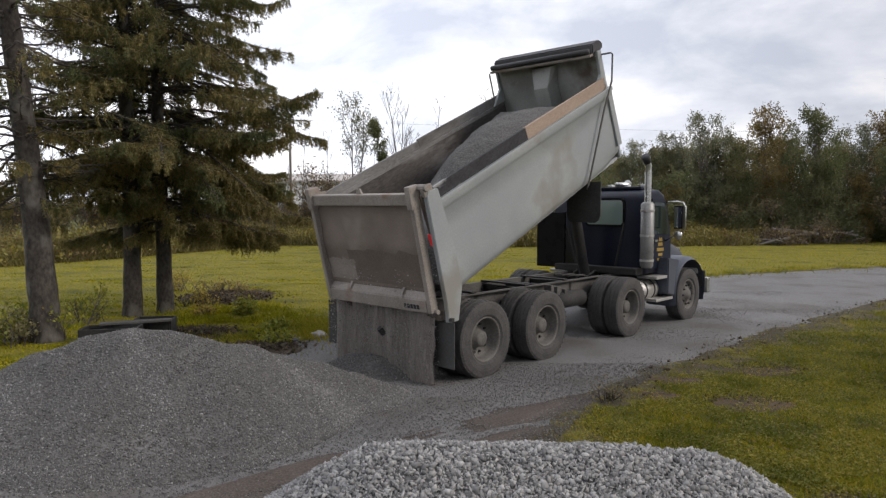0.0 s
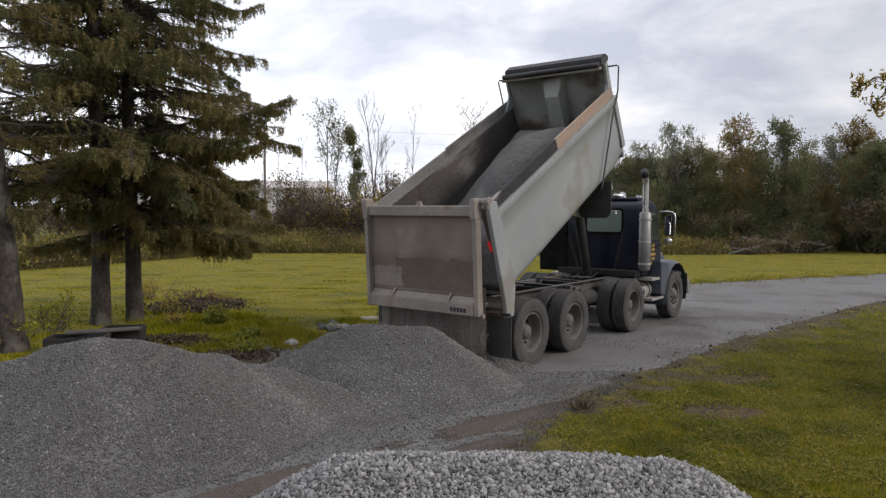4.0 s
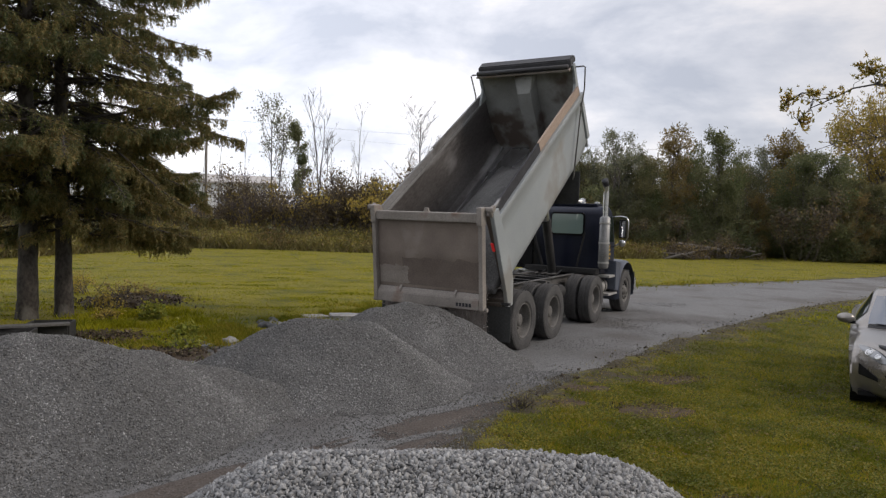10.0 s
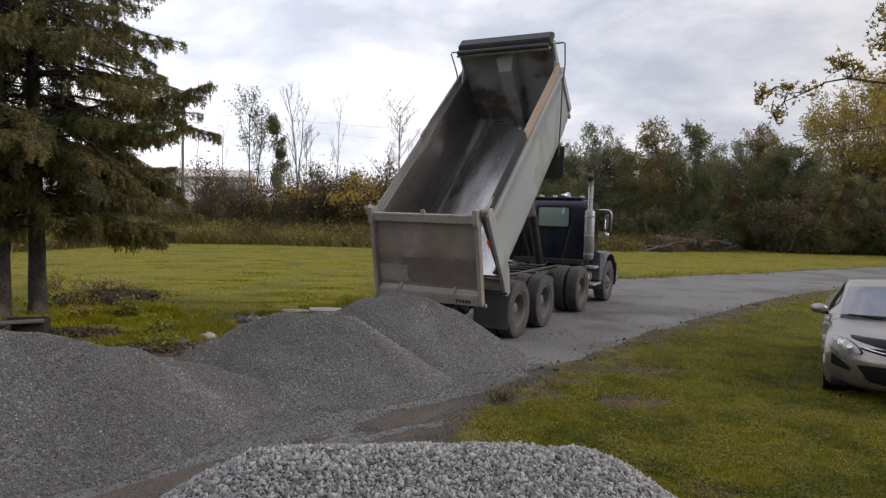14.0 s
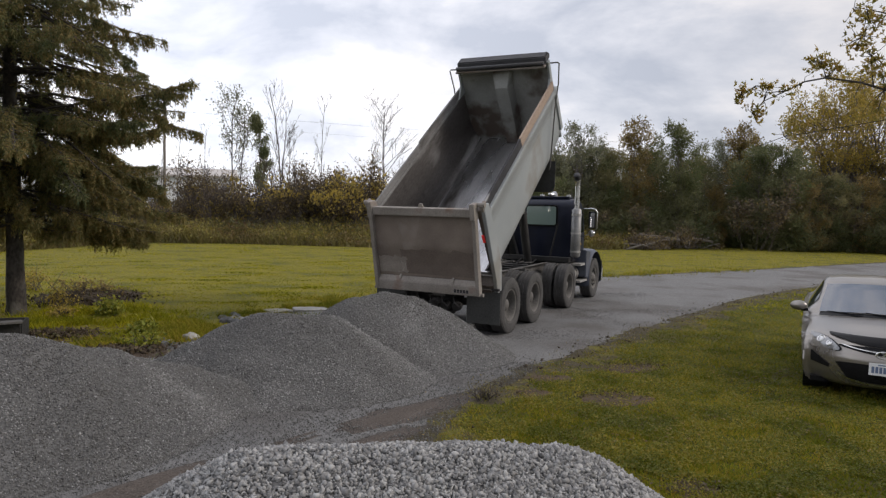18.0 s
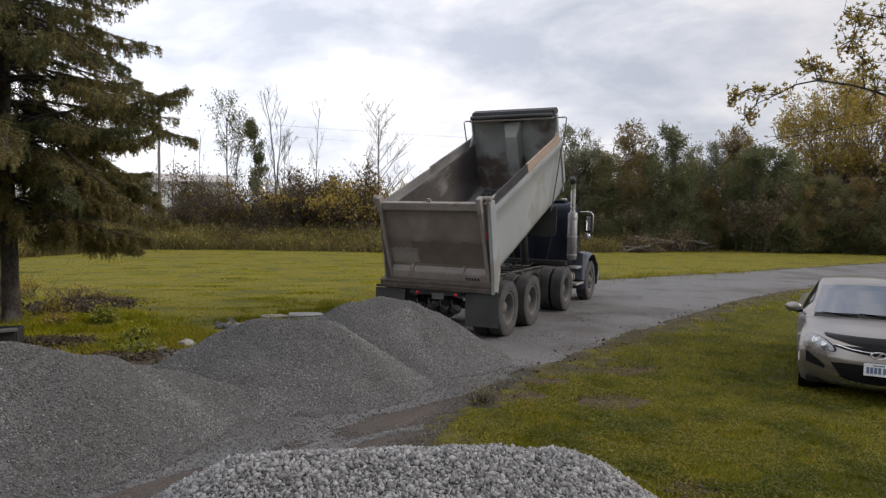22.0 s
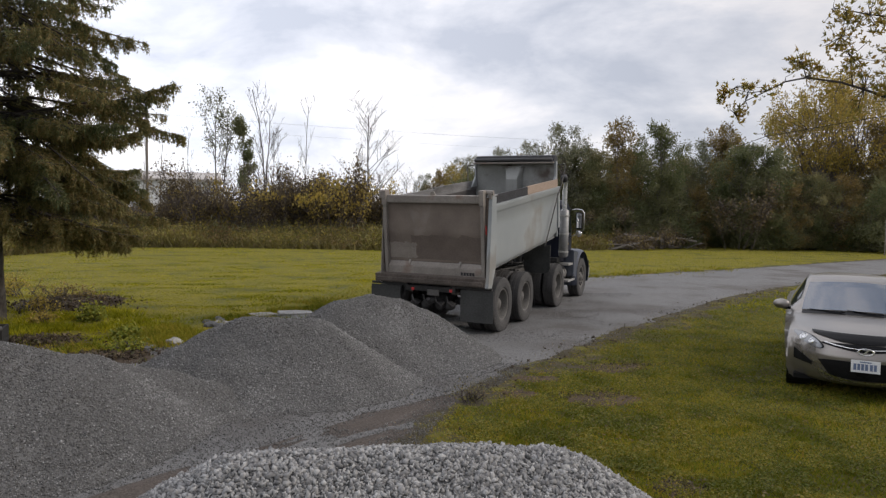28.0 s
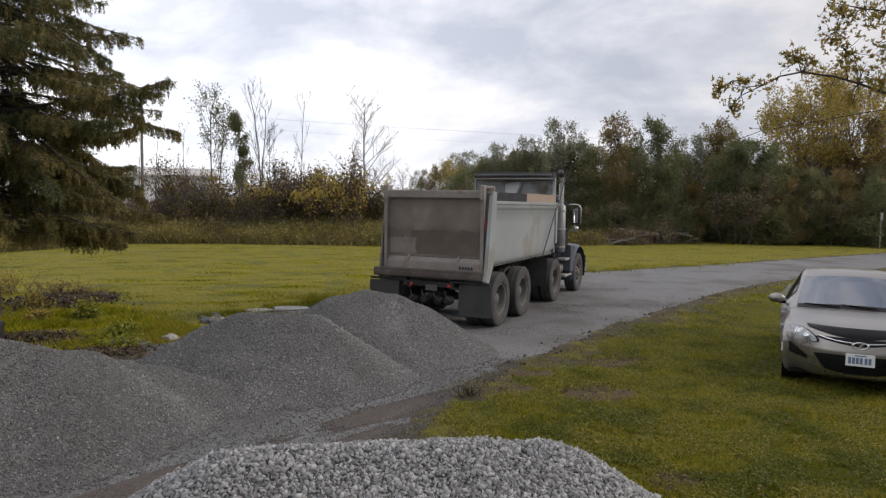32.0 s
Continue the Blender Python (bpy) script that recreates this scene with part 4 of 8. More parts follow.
# steps, tanks, exhaust and mirrors on the kerb side and the far side
for sd in (1, -1):
    for k, z0 in enumerate((0.50, 0.92)):
        bm = bmesh.new()
        box(bm, min(sd * 0.78, sd * 1.18), max(sd * 0.78, sd * 1.18), 4.92, 5.62, z0, z0 + 0.055, bevel=0.012)
        part("cab_step", bm, M_ALU, truck, "dusty aluminium cab step")
    bm = bmesh.new()
    tube(bm, [(sd * 0.84, 4.66, 0.70), (sd * 0.84, 4.68, 0.70), (sd * 0.84, 5.32, 0.70), (sd * 0.84, 5.34, 0.70)], [0.15, 0.19, 0.19, 0.15], 22)
    t_ = part("fuel_tank", bm, M_ALU, truck, "dusty aluminium tank", smooth=True)
    for y0 in (4.86, 5.16):
        bm = bmesh.new()
        lathe(bm, [(y0 - 0.02, 0.191), (y0 - 0.02, 0.199), (y0 + 0.02, 0.199), (y0 + 0.02, 0.191)], 22, "y")
        ob = part("tank_strap", bm, M_CHASSIS, t_)
        ob.location = (sd * 0.84, 0, 0.70)
    bm = bmesh.new()
    tube(bm, [(sd * 0.90, 5.44, 0.62), (sd * 0.90, 5.50, 0.62), (sd * 0.90, 5.66, 0.62), (sd * 0.90, 5.70, 0.62)], [0.08, 0.13, 0.13, 0.08], 18)
    tube(bm, [(sd * 0.90, 5.44, 0.90), (sd * 0.90, 5.50, 0.90), (sd * 0.90, 5.66, 0.90), (sd * 0.90, 5.70, 0.90)], [0.08, 0.14, 0.14, 0.08], 18)
    part("air_reservoir", bm, M_CHASSIS, truck, smooth=True)
    # mirror with its loop of tube
    bm = bmesh.new()
    tube(bm, [(sd * 0.98, 5.580, 2.34), (sd * 1.22, 5.620, 2.36), (sd * 1.32, 5.660, 2.34), (sd * 1.37, 5.660, 2.26), (sd * 1.37, 5.660, 1.86), (sd * 1.32, 5.660, 1.77), (sd * 1.20, 5.640, 1.72), (sd * 0.98, 5.610, 1.60)], 0.015, 10)
    part("mirror_arm", bm, M_CHROME, truck, "chrome mirror loop", smooth=True)
    bm = boxed(sd * 1.24 - 0.085, sd * 1.24 + 0.085, 5.620, 5.700, 1.84, 2.28, bevel=0.02)
    m_ = part("mirror", bm, M_BLACKTRIM, truck)
    part("mirror_glass", boxed(sd * 1.24 - 0.07, sd * 1.24 + 0.07, 5.612, 5.618, 1.87, 2.25), M_MIRROR, m_)
    bm = bmesh.new()
    bmesh.ops.create_uvsphere(bm, u_segments=14, v_segments=8, radius=0.085, matrix=Matrix.Translation((sd * 1.24, 5.640, 1.72)) @ Matrix.Diagonal((1, 0.5, 1, 1)))
    part("spot_mirror", bm, M_CHROME, truck, smooth=True)
    bm = bmesh.new()
    tube(bm, [(sd * 1.0, 4.98, 1.30), (sd * 1.06, 4.98, 1.34), (sd * 1.06, 4.98, 2.10), (sd * 1.0, 4.98, 2.14)], 0.016, 8)
    part("grab_rail", bm, M_CHROME, truck, smooth=True)
bm = bmesh.new()
tube(bm, [(1.10, 4.66, 1.15), (1.10, 4.66, 1.19), (1.10, 4.66, 2.31), (1.10, 4.66, 2.35)], [0.09, 0.118, 0.118, 0.07], 24)
st_ = part("exhaust", bm, M_MUFFLER, truck, "dull grey upright exhaust with chrome pipe", smooth=True)
bm = bmesh.new()
tube(bm, [(1.10, 4.66, 2.33), (1.10, 4.66, 2.87), (1.10, 4.65, 2.99), (1.10, 4.60, 3.09), (1.10, 4.55, 3.14)], [0.062, 0.062, 0.062, 0.066, 0.072], 18, caps=False)
part("pipe", bm, M_CHROME, st_, smooth=True)
bm = bmesh.new()
tube(bm, [(1.10, 4.62, 3.05), (1.10, 4.575, 3.12), (1.10, 4.53, 3.16)], [0.069, 0.073, 0.077], 18, caps=True)
part("pipe_tip", bm, M_TARP, st_, "sooty black tip", smooth=True)
for k in range(3):
    bm = bmesh.new()
    lathe(bm, [(1.27 + 0.45 * k, 0.120), (1.27 + 0.45 * k, 0.127), (1.31 + 0.45 * k, 0.127), (1.31 + 0.45 * k, 0.120)], 24, "z")
    ob = part("clamp", bm, M_ALU, st_)
    ob.location = (1.10, 4.66, 0)
bm = bmesh.new()
box(bm, -1.28, -0.62, 4.60, 4.66, 1.05, 2.15, bevel=0.02)
part("side_panel", bm, M_BLACKTRIM, truck, "black panel behind the cab")
bm = bmesh.new()
box(bm, -0.75, 1.0, 4.46, 4.72, 1.02, 1.14, bevel=0.02)
part("deck_plate", bm, M_CHASSIS, truck)
bm = bmesh.new()
tube(bm, [(-0.4, 4.70, 1.14), (-0.62, 4.68, 1.85)], 0.03, 8)
part("cab_brace", bm, M_CHASSIS, truck)
part("cab_brace", tube(bmesh.new(), [(0.45, 4.70, 1.14), (0.62, 4.70, 1.95)], 0.022, 8), M_CHASSIS, truck)

# tipping bed, in its own space round the pivot
bed = part("dump_bed", boxed(-1.04, 1.04, -0.02, 4.62, 0.02, 0.075), M_SLIDE, truck, "scoured steel bed floor")
bed.location = BED_PIVOT
bed.scale = (0.955, 1.0, 1.0)
for sd in (1, -1):
    o = [(1.168, 1.25), (1.168, 1.13), (1.128, 1.09), (1.125, 0.60), (1.122, 0.20), (1.09, 0.06), (0.93, 0.02)]
    i = [(0.93, 0.085), (1.00, 0.17), (1.055, 0.32), (1.090, 0.54), (1.090, 1.25)]
    bm = bmesh.new()
    def side_fn(u, v, o=o, sd=sd):
        f_ = u * (len(o) - 1)
        k = min(int(f_), len(o) - 2)
        t = f_ - k
        x = o[k][0] * (1 - t) + o[k + 1][0] * t
        z = o[k][1] * (1 - t) + o[k + 1][1] * t
        y = 0.14 + 4.54 * v
        if v > 0.88 and z < 0.30:
            z += (v - 0.88) / 0.12 * 0.11
        dent = 0.006 * noise.noise(Vector((y * 1.3, z * 2.5, sd * 4.0)))
        return (sd * (x + dent), y, z)
    grid_sheet(bm, side_fn, 12, 30)
    part("bed_side", bm, M_STEEL, bed, "pale grey dusty steel bed side", smooth=True)
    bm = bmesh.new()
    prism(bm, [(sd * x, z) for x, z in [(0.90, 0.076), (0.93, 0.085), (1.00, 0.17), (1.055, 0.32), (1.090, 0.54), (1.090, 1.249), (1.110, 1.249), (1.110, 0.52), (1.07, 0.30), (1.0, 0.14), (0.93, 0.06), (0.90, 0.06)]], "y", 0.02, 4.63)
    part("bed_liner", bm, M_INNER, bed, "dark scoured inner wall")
    part("top_rail", boxed(min(sd * 1.085, sd * 1.19), max(sd * 1.085, sd * 1.19), 0.10, 4.69, 1.20, 1.262, bevel=0.012), M_STEEL if sd > 0 else M_GREYBOARD, bed)
    bm = boxed(min(sd * 1.10, sd * 1.142), max(sd * 1.10, sd * 1.142), 0.22, 2.25, 1.263, 1.43 if sd > 0 else 1.38, bevel=0.006)
    part("side_board", bm, M_DARKBOARD if sd > 0 else M_GREYBOARD, bed, "blackened plank on the bed rail" if sd > 0 else "grey plank on the bed rail")
    bm = boxed(min(sd * 1.10, sd * 1.142), max(sd * 1.10, sd * 1.142), 2.255, 4.56, 1.263, 1.44 if sd > 0 else 1.41, bevel=0.006)
    part("side_board", bm, M_WOOD if sd > 0 else M_GREYBOARD, bed, "bare weathered plank on the bed rail" if sd > 0 else "grey plank on the bed rail")
    bm = bmesh.new()
    prism(bm, [(-0.27, -0.19), (-0.10, -0.26), (0.13, 0.10), (0.22, 0.60), (0.24, 1.40), (0.06, 1.44), (0.02, 1.38), (-0.20, 0.05)], "x", *((1.135, 1.205) if sd > 0 else (-1.125, -1.10)), bevel=0.008)
    part("rear_post", bm, M_STEEL if sd > 0 else M_GATE_RIM, bed, "pale grey rear corner post" if sd > 0 else "rusty grey rear corner post")
    bm = bmesh.new()
    prism(bm, [(sd * 1.02, -0.02), (sd * 1.134, -0.02), (sd * 1.134, 1.40), (sd * 1.06, 1.40)], "y", 0.0, 0.12, bevel=0.008)
    part("rear_frame", bm, M_GATE, bed)
    part("tail_lamp", boxed(min(sd * 1.035, sd * 1.085), max(sd * 1.035, sd * 1.085), -0.016, -0.001, 0.74, 0.90, bevel=0.006), M_TAIL if sd > 0 else plain("unlit_tail_lamp", (0.3, 0.02, 0.02)), bed, "red lamp on the corner post")
    bm = bmesh.new()
    tube(bm, [(sd * 1.07, 0.05, 1.49), (sd * 1.22, 0.05, 1.49)], 0.042, 12)
    box(bm, sd * 1.165 - 0.03, sd * 1.165 + 0.03, 0.0, 0.16, 1.38, 1.50, bevel=0.01)
    part("gate_hinge", bm, M_GATE_RIM, bed, smooth=False)
    bm = bmesh.new()
    far = 1.30 if sd > 0 else 1.36
    tube(bm, [(sd * 1.17, 3.35, 0.02), (sd * 1.19, 3.40, 0.08), (sd * 1.205, 4.30, 1.02), (sd * (far - 0.06), 4.62, 1.36), (sd * (far - 0.01), 4.72, 1.76), (sd * (far - 0.04), 4.72, 1.782), (sd * 1.03, 4.72, 1.78)], 0.015, 10)
    part("tarp_arm", bm, M_RAIL, bed, "thin tarp arm", smooth=True)
    for y0, z0 in ((0.95, 0.30), (3.55, 0.30)):
        bm = bmesh.new()
        lathe(bm, [(sd * 0.0, 0.035), (sd * 0.02, 0.05), (sd * 0.03, 0.03), (sd * 0.03, 0.001)], 12)
        box(bm, min(0, sd * 0.012), max(0, sd * 0.012), -0.07, 0.07, -0.03, 0.03)
        ob = part("side_marker", bm, M_CHASSIS, bed)
        ob.location = (sd * 1.088, y0, z0)
    bm = bmesh.new()
    prism(bm, [(4.28, 1.263), (4.69, 1.263), (4.72, 1.86), (4.60, 1.86), (4.56, 1.50)], "x", sd * 1.045, sd * 1.095, bevel=0.006)
    part("headboard_gusset", bm, M_STEEL, bed)
    part("bed_beam", boxed(min(sd * 0.36, sd * 0.50), max(sd * 0.36, sd * 0.50), 0.0, 4.5, -0.10, 0.018, bevel=0.01), M_CHASSIS, bed)
    part("side_rib", boxed(min(sd * 1.11, sd * 1.165), max(sd * 1.11, sd * 1.165), 4.55, 4.68, 0.28, 1.20, bevel=0.008), M_STEEL, bed)
for k in range(9):
    y0 = 0.25 + 0.52 * k
    part("bed_crossmember", boxed(-0.92, 0.92, y0 - 0.04, y0 + 0.04, -0.045, 0.018, bevel=0.006), M_CHASSIS, bed)
bm = bmesh.new()
prism(bm, [(-1.10, 0.05), (1.10, 0.05), (1.10, 1.30), (1.06, 1.84), (-1.06, 1.84), (-1.10, 1.30)], "y", 4.635, 4.69)
part("headboard", bm, M_STEEL, bed, "grey steel headboard")
bm = bmesh.new()
prism(bm, [(-1.085, 0.09), (1.085, 0.09), (1.085, 1.28), (1.03, 1.80), (-1.03, 1.80), (-1.085, 1.28)], "y", 4.615, 4.634)
part("headboard_liner", bm, M_HEAD, bed)
bm = bmesh.new()
for z0, z1, w0, w1, d0, d1 in ((0.10, 1.45, 0.20, 0.20, 0.26, 0.26), (1.45, 1.76, 0.20, 0.27, 0.26, 0.10)):
    vs = [bm.verts.new(p) for p in ((-w0, 4.614, z0), (w0, 4.614, z0), (w0 * 0.7, 4.614 - d0, z0), (-w0 * 0.7, 4.614 - d0, z0), (-w1, 4.614, z1), (w1, 4.614, z1), (w1 * 0.75, 4.614 - d1, z1), (-w1 * 0.75, 4.614 - d1, z1))]
    for q in ((3, 2, 6, 7), (0, 3, 7, 4), (2, 1, 5, 6), (4, 7, 6, 5), (0, 1, 2, 3)):
        bm.faces.new([vs[i] for i in q])
part("hoist_housing", bm, M_HEAD, bed, "tapered steel hoist housing")
bm = bmesh.new()
prism(bm, [(4.50, 1.845), (4.84, 1.845), (4.88, 1.94), (4.78, 2.01), (4.56, 2.00)], "x", -1.04, 1.06, bevel=0.02)
part("tarp_housing", bm, M_TARP, bed, "black rolled tarp housing")
part("tarp_lip", boxed(-1.05, 1.07, 4.40, 4.50, 1.82, 1.86, bevel=0.012), M_GATE_RIM, bed, "rusty tarp bar")
bm = bmesh.new()
tube(bm, [(-1.02, 4.44, 1.91), (1.04, 4.44, 1.91)], 0.045, 12)
part("tarp_roll", bm, M_TARP, bed, smooth=True)
M_SILL = surf("rusty_muddy_sill", (0.055, 0.044, 0.037), (0.13, 0.108, 0.092), scale=4.0, rough=0.85, bump=0.2, fine=30.0)
part("rear_sill", boxed(-1.22, 1.14, -0.26, 0.0, -0.19, -0.03, bevel=0.02), M_SILL, bed, "muddy rear sill")
part("sill_step", boxed(-1.16, 1.10, -0.30, -0.255, -0.16, -0.09, bevel=0.01), M_SILL, bed)
bm = bmesh.new()
prism(bm, [(0.54, 0.0), (1.20, 0.0), (1.20, -0.54), (1.17, -0.62), (1.10, -0.66), (0.64, -0.66), (0.57, -0.62), (0.54, -0.54)], "y", -0.012, 0.012)
flap = part("splash_flap", bm, M_FLAP, bed, "black splash flap hanging under the bed")
bm = bmesh.new()
prism(bm, [(4.2, -0.02), (4.63, -0.02), (4.63, -0.35), (4.45, -0.35)], "x", -0.55, -0.5)
part("splash_flap", bm, M_FLAP, bed)

# tailgate, hung from its top hinges; pieces in the gate's own space
gate_pieces = []


def gate_part(name, bm, material, label="", smooth=False):
    for v in bm.verts:
        v.co.x *= 0.97
        v.co.z *= 0.955
    ob = part(name, bm, material, bed, label, smooth)
    gate_pieces.append(ob)
    return ob


bm = bmesh.new()
def gate_fn(u, v):
    z = -0.15 - 1.16 * v
    y = -0.035 - 0.030 * max(0, 1 - abs(v - 0.50) / 0.30) + 0.004 * noise.noise(Vector((u * 5, v * 4, 2)))
    return (-1.035 + 2.07 * u, y, z)
grid_sheet(bm, gate_fn, 20, 20)
gate_part("tailgate", bm, M_GATE, "mud-stained steel tailgate hung from top hinges", True)
M_MUD = surf("dried_pale_mud", (0.20, 0.172, 0.145), (0.265, 0.235, 0.205), scale=5.0, rough=0.9, bump=0.05, fine=60.0)
M_WETMUD = surf("dark_mud_band", (0.100, 0.077, 0.063), (0.150, 0.120, 0.099), scale=3.0, rough=0.75, bump=0.05, fine=60.0)
for u0, u1, v0, v1, lift, mud, seed in ((0.01, 0.30, 0.68, 0.95, 0.0035, M_MUD, 3), (0.25, 0.99, 0.55, 0.96, 0.003, M_WETMUD, 5)):
    bm = bmesh.new()
    def smear(u, v, u0=u0, u1=u1, v0=v0, v1=v1, lift=lift, seed=seed):
        rag = 0.05 * noise.noise(Vector((u * 7, v * 5, seed)))
        x, y, z = gate_fn(min(0.995, u0 + (u1 - u0) * u + rag * (0.3 < u)), min(0.985, max(0.01, v0 + (v1 - v0) * v + rag * (v < 0.5))))
        return (x, y - lift, z)
    grid_sheet(bm, smear, 18, 12)
    gate_part("mud_smear", bm, mud, "mud dried on the gate", True)
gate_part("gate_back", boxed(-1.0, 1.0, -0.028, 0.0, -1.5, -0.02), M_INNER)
gate_part("gate_top_rail", boxed(-1.035, 1.035, -0.105, -0.001, -0.15, 0.0, bevel=0.02), M_GATE_RIM, "worn top rail")
for sd in (1, -1):
    gate_part("gate_post", boxed(min(sd * 1.036, sd * 1.11), max(sd * 1.036, sd * 1.11), -0.12, 0.0, -1.575, 0.06, bevel=0.012), M_GATE_RIM)
    gate_part("gate_cap", boxed(sd * 1.068 - 0.05, sd * 1.068 + 0.05, -0.15, 0.03, -0.20, 0.10, bevel=0.03), M_GATE_RIM)
    gate_part("gate_rib", prism(bmesh.new(), [(-0.04, -1.28), (-0.10, -1.34), (-0.12, -1.42), (-0.04, -1.42)], "x", sd * 0.56 - 0.02, sd * 0.56 + 0.02), M_GATE_RIM)
    gate_part("gate_latch", tube(bmesh.new(), [(sd * 1.06, -0.05, -1.57), (sd * 1.16, -0.05, -1.57)], 0.032, 10), M_GATE_RIM)
gate_part("gate_bottom_beam", prism(bmesh.new(), [(-0.02, -1.31), (-0.115, -1.40), (-0.125, -1.575), (-0.0, -1.575)], "x", -1.034, 1.034, bevel=0.01), M_GATE_RIM, "muddy bottom beam")
gate_part("gate_lug", prism(bmesh.new(), [(-0.06, 0.0), (0.06, 0.0), (0.03, 0.07), (-0.03, 0.07)], "y", -0.06, -0.03), M_GATE_RIM)
bm = bmesh.new()
for k in range(5):
    box(bm, 0.60 + 0.062 * k, 0.645 + 0.062 * k, -0.128, -0.1255, -1.53, -1.47)
gate_part("gate_plate", bm, M_DARKBOARD)

# hoist cylinder in three stages
hoist = []
for k, r in enumerate((0.10, 0.083, 0.066)):
    bm = bmesh.new()
    tube(bm, [(0, 0, 0), (0, 0, 1.55)], r, 18)
    lathe(bm, [(1.50, r), (1.50, r + 0.012), (1.56, r + 0.012), (1.56, r)], 18, "z")
    hoist.append(part("hoist_cylinder", bm, M_CHASSIS if k == 0 else M_CHROME, truck, smooth=False))

# the load in the bed: a crust of gravel that settles as it runs out
def load_mesh():
    g = rng(61)
    nx, ny = 44, 110
    verts, faces = [], []
    for j in range(ny + 1):
        y = 4.05 * j / ny
        t = j / ny
        left = -1.02 + 0.42 * t
        for i in range(nx + 1):
            x = left + (1.02 - left) * i / nx
            z = 0.66 * math.sin(math.pi * min(1, t ** 1.15 * 1.02)) ** 0.8 * max(0, 1 - 0.85 * abs(x - 0.34) ** 1.6)
            z += 0.04 * noise.noise(Vector((x * 2.2, y * 2.2, 8))) + 0.015 * noise.noise(Vector((x * 9, y * 9, 3)))
            verts.append((x, y, 0.06 + z))
    w = nx + 1
    faces = [(j * w + i, j * w + i + 1, (j + 1) * w + i + 1, (j + 1) * w + i) for j in range(ny) for i in range(nx)]
    k = len(verts)
    rim = [i for i in range(w)] + [j * w + nx for j in range(1, ny + 1)] + [ny * w + i for i in range(nx - 1, -1, -1)] + [j * w for j in range(ny - 1, 0, -1)]
    for r in rim:
        x, y, z = verts[r]
        verts.append((x, y, 0.0))
    m_ = len(rim)
    for a in range(m_):
        b = (a + 1) % m_
        faces.append((rim[b], rim[a], k + a, k + b))
    return stuff_mesh("gravel_load", verts, faces, M_HEAP, True)


load = new("gravel_load", load_mesh())
load.parent = bed
tagged(load, "grey gravel load in the bed", kind="stuff")

# falling curtain of gravel below the gate
M_DUSTY = leafy("damp_falling_stones", [(0.16, 0.144, 0.135), (0.21, 0.19, 0.18), (0.27, 0.247, 0.234), (0.36, 0.336, 0.32)], rough=0.95, translucent=0)
M_FALL = surf("falling_fines", (0.24, 0.212, 0.194), (0.39, 0.352, 0.325), scale=5.0, rough=0.95, bump=0.6, fine=50.0, stretch=(1.2, 1.2, 0.22))
streams = []
for k in range(3):
    g = rng(70 + k)
    n_ = 3600
    zc = g.uniform(0.0, 1.9, n_)
    xc = g.uniform(-0.98, 0.98, n_)
    yc = g.normal(0, 0.05, n_) + 0.05 * np.sin(xc * 9 + k) + 0.04 * (k - 1)
    c = np.stack([xc, yc, zc], 1)
    ob = new("falling_gravel", scatter_stones("falling_gravel", c, g.uniform(0.005, 0.012, n_), M_DUSTY, 80 + k, fine=False))
    tagged(ob, "curtain of grey gravel falling from the tailgate", "falling gravel", "falling gravel", "stuff")
    streams.append(ob)
bm = bmesh.new()
def curtain(u, v):
    z = 1.9 * v
    x = (-0.96 + 1.92 * u) * (1 + 0.05 * noise.noise(Vector((u * 3, z * 4, 7))))
    return (x, 0.05 * noise.noise(Vector((x * 5, z * 0.8, 3))) + 0.02 * noise.noise(Vector((x * 20, z * 5, 1))), z)
grid_sheet(bm, curtain, 60, 50)
me_c = bpy.data.meshes.new("falling_gravel")
bmesh.ops.solidify(bm, geom=list(bm.faces), thickness=0.05)
bm.to_mesh(me_c)
bm.free()
me_c.materials.append(M_FALL)
curtain_ob = new("falling_gravel", me_c)
tagged(curtain_ob, "dense sheet of gravel falling from the tailgate", "falling gravel", "falling gravel", "stuff")
streams.append(curtain_ob)

# ---------------------------------------------------------------- trees
def prisms(segs, sides=4):
    """Tapered bars from rows of (p0, p1, r0, r1)."""
    s = np.array([[*a, *b, ra, rb] for a, b, ra, rb in segs], float)
    p0, p1, r0, r1 = s[:, :3], s[:, 3:6], s[:, 6], s[:, 7]
    d = p1 - p0
    d /= np.linalg.norm(d, axis=1, keepdims=True) + 1e-9
    u = np.cross(d, np.array([0.31, 0.93, 0.17]))
    u /= np.linalg.norm(u, axis=1, keepdims=True) + 1e-9
    v = np.cross(d, u)
    rings = []
    for p, r in ((p0, r0), (p1, r1)):
        for k in range(sides):
            a = 2 * math.pi * k / sides
            rings.append(p + r[:, None] * (math.cos(a) * u + math.sin(a) * v))
    verts = np.stack(rings, 1)
    n = len(s)
    f = np.array([(k, (k + 1) % sides, sides + (k + 1) % sides, sides + k) for k in range(sides)])
    faces = f[None] + (np.arange(n) * 2 * sides)[:, None, None]
    return verts.reshape(-1, 3), faces.reshape(-1, 4)


def leaf_quads(c, size, g, flat=0.0):
    """Small pointed leaves at random turns."""
    k = len(c)
    t = turns(k, g)
    base = np.array([(0, -0.5, 0), (0.34, 0.05, 0.08), (0, 0.6, 0), (-0.34, 0.05, 0.08)])
    v = np.einsum("kij,nj->kni", t, base) * (size[:, None, None])
    if flat:
        v[:, :, 2] *= 1 - flat
    v = v + c[:, None, :]
    f = np.array([(0, 1, 2, 3)])[None] + (np.arange(k) * 4)[:, None, None]
    return v.reshape(-1, 3), f.reshape(-1, 4)


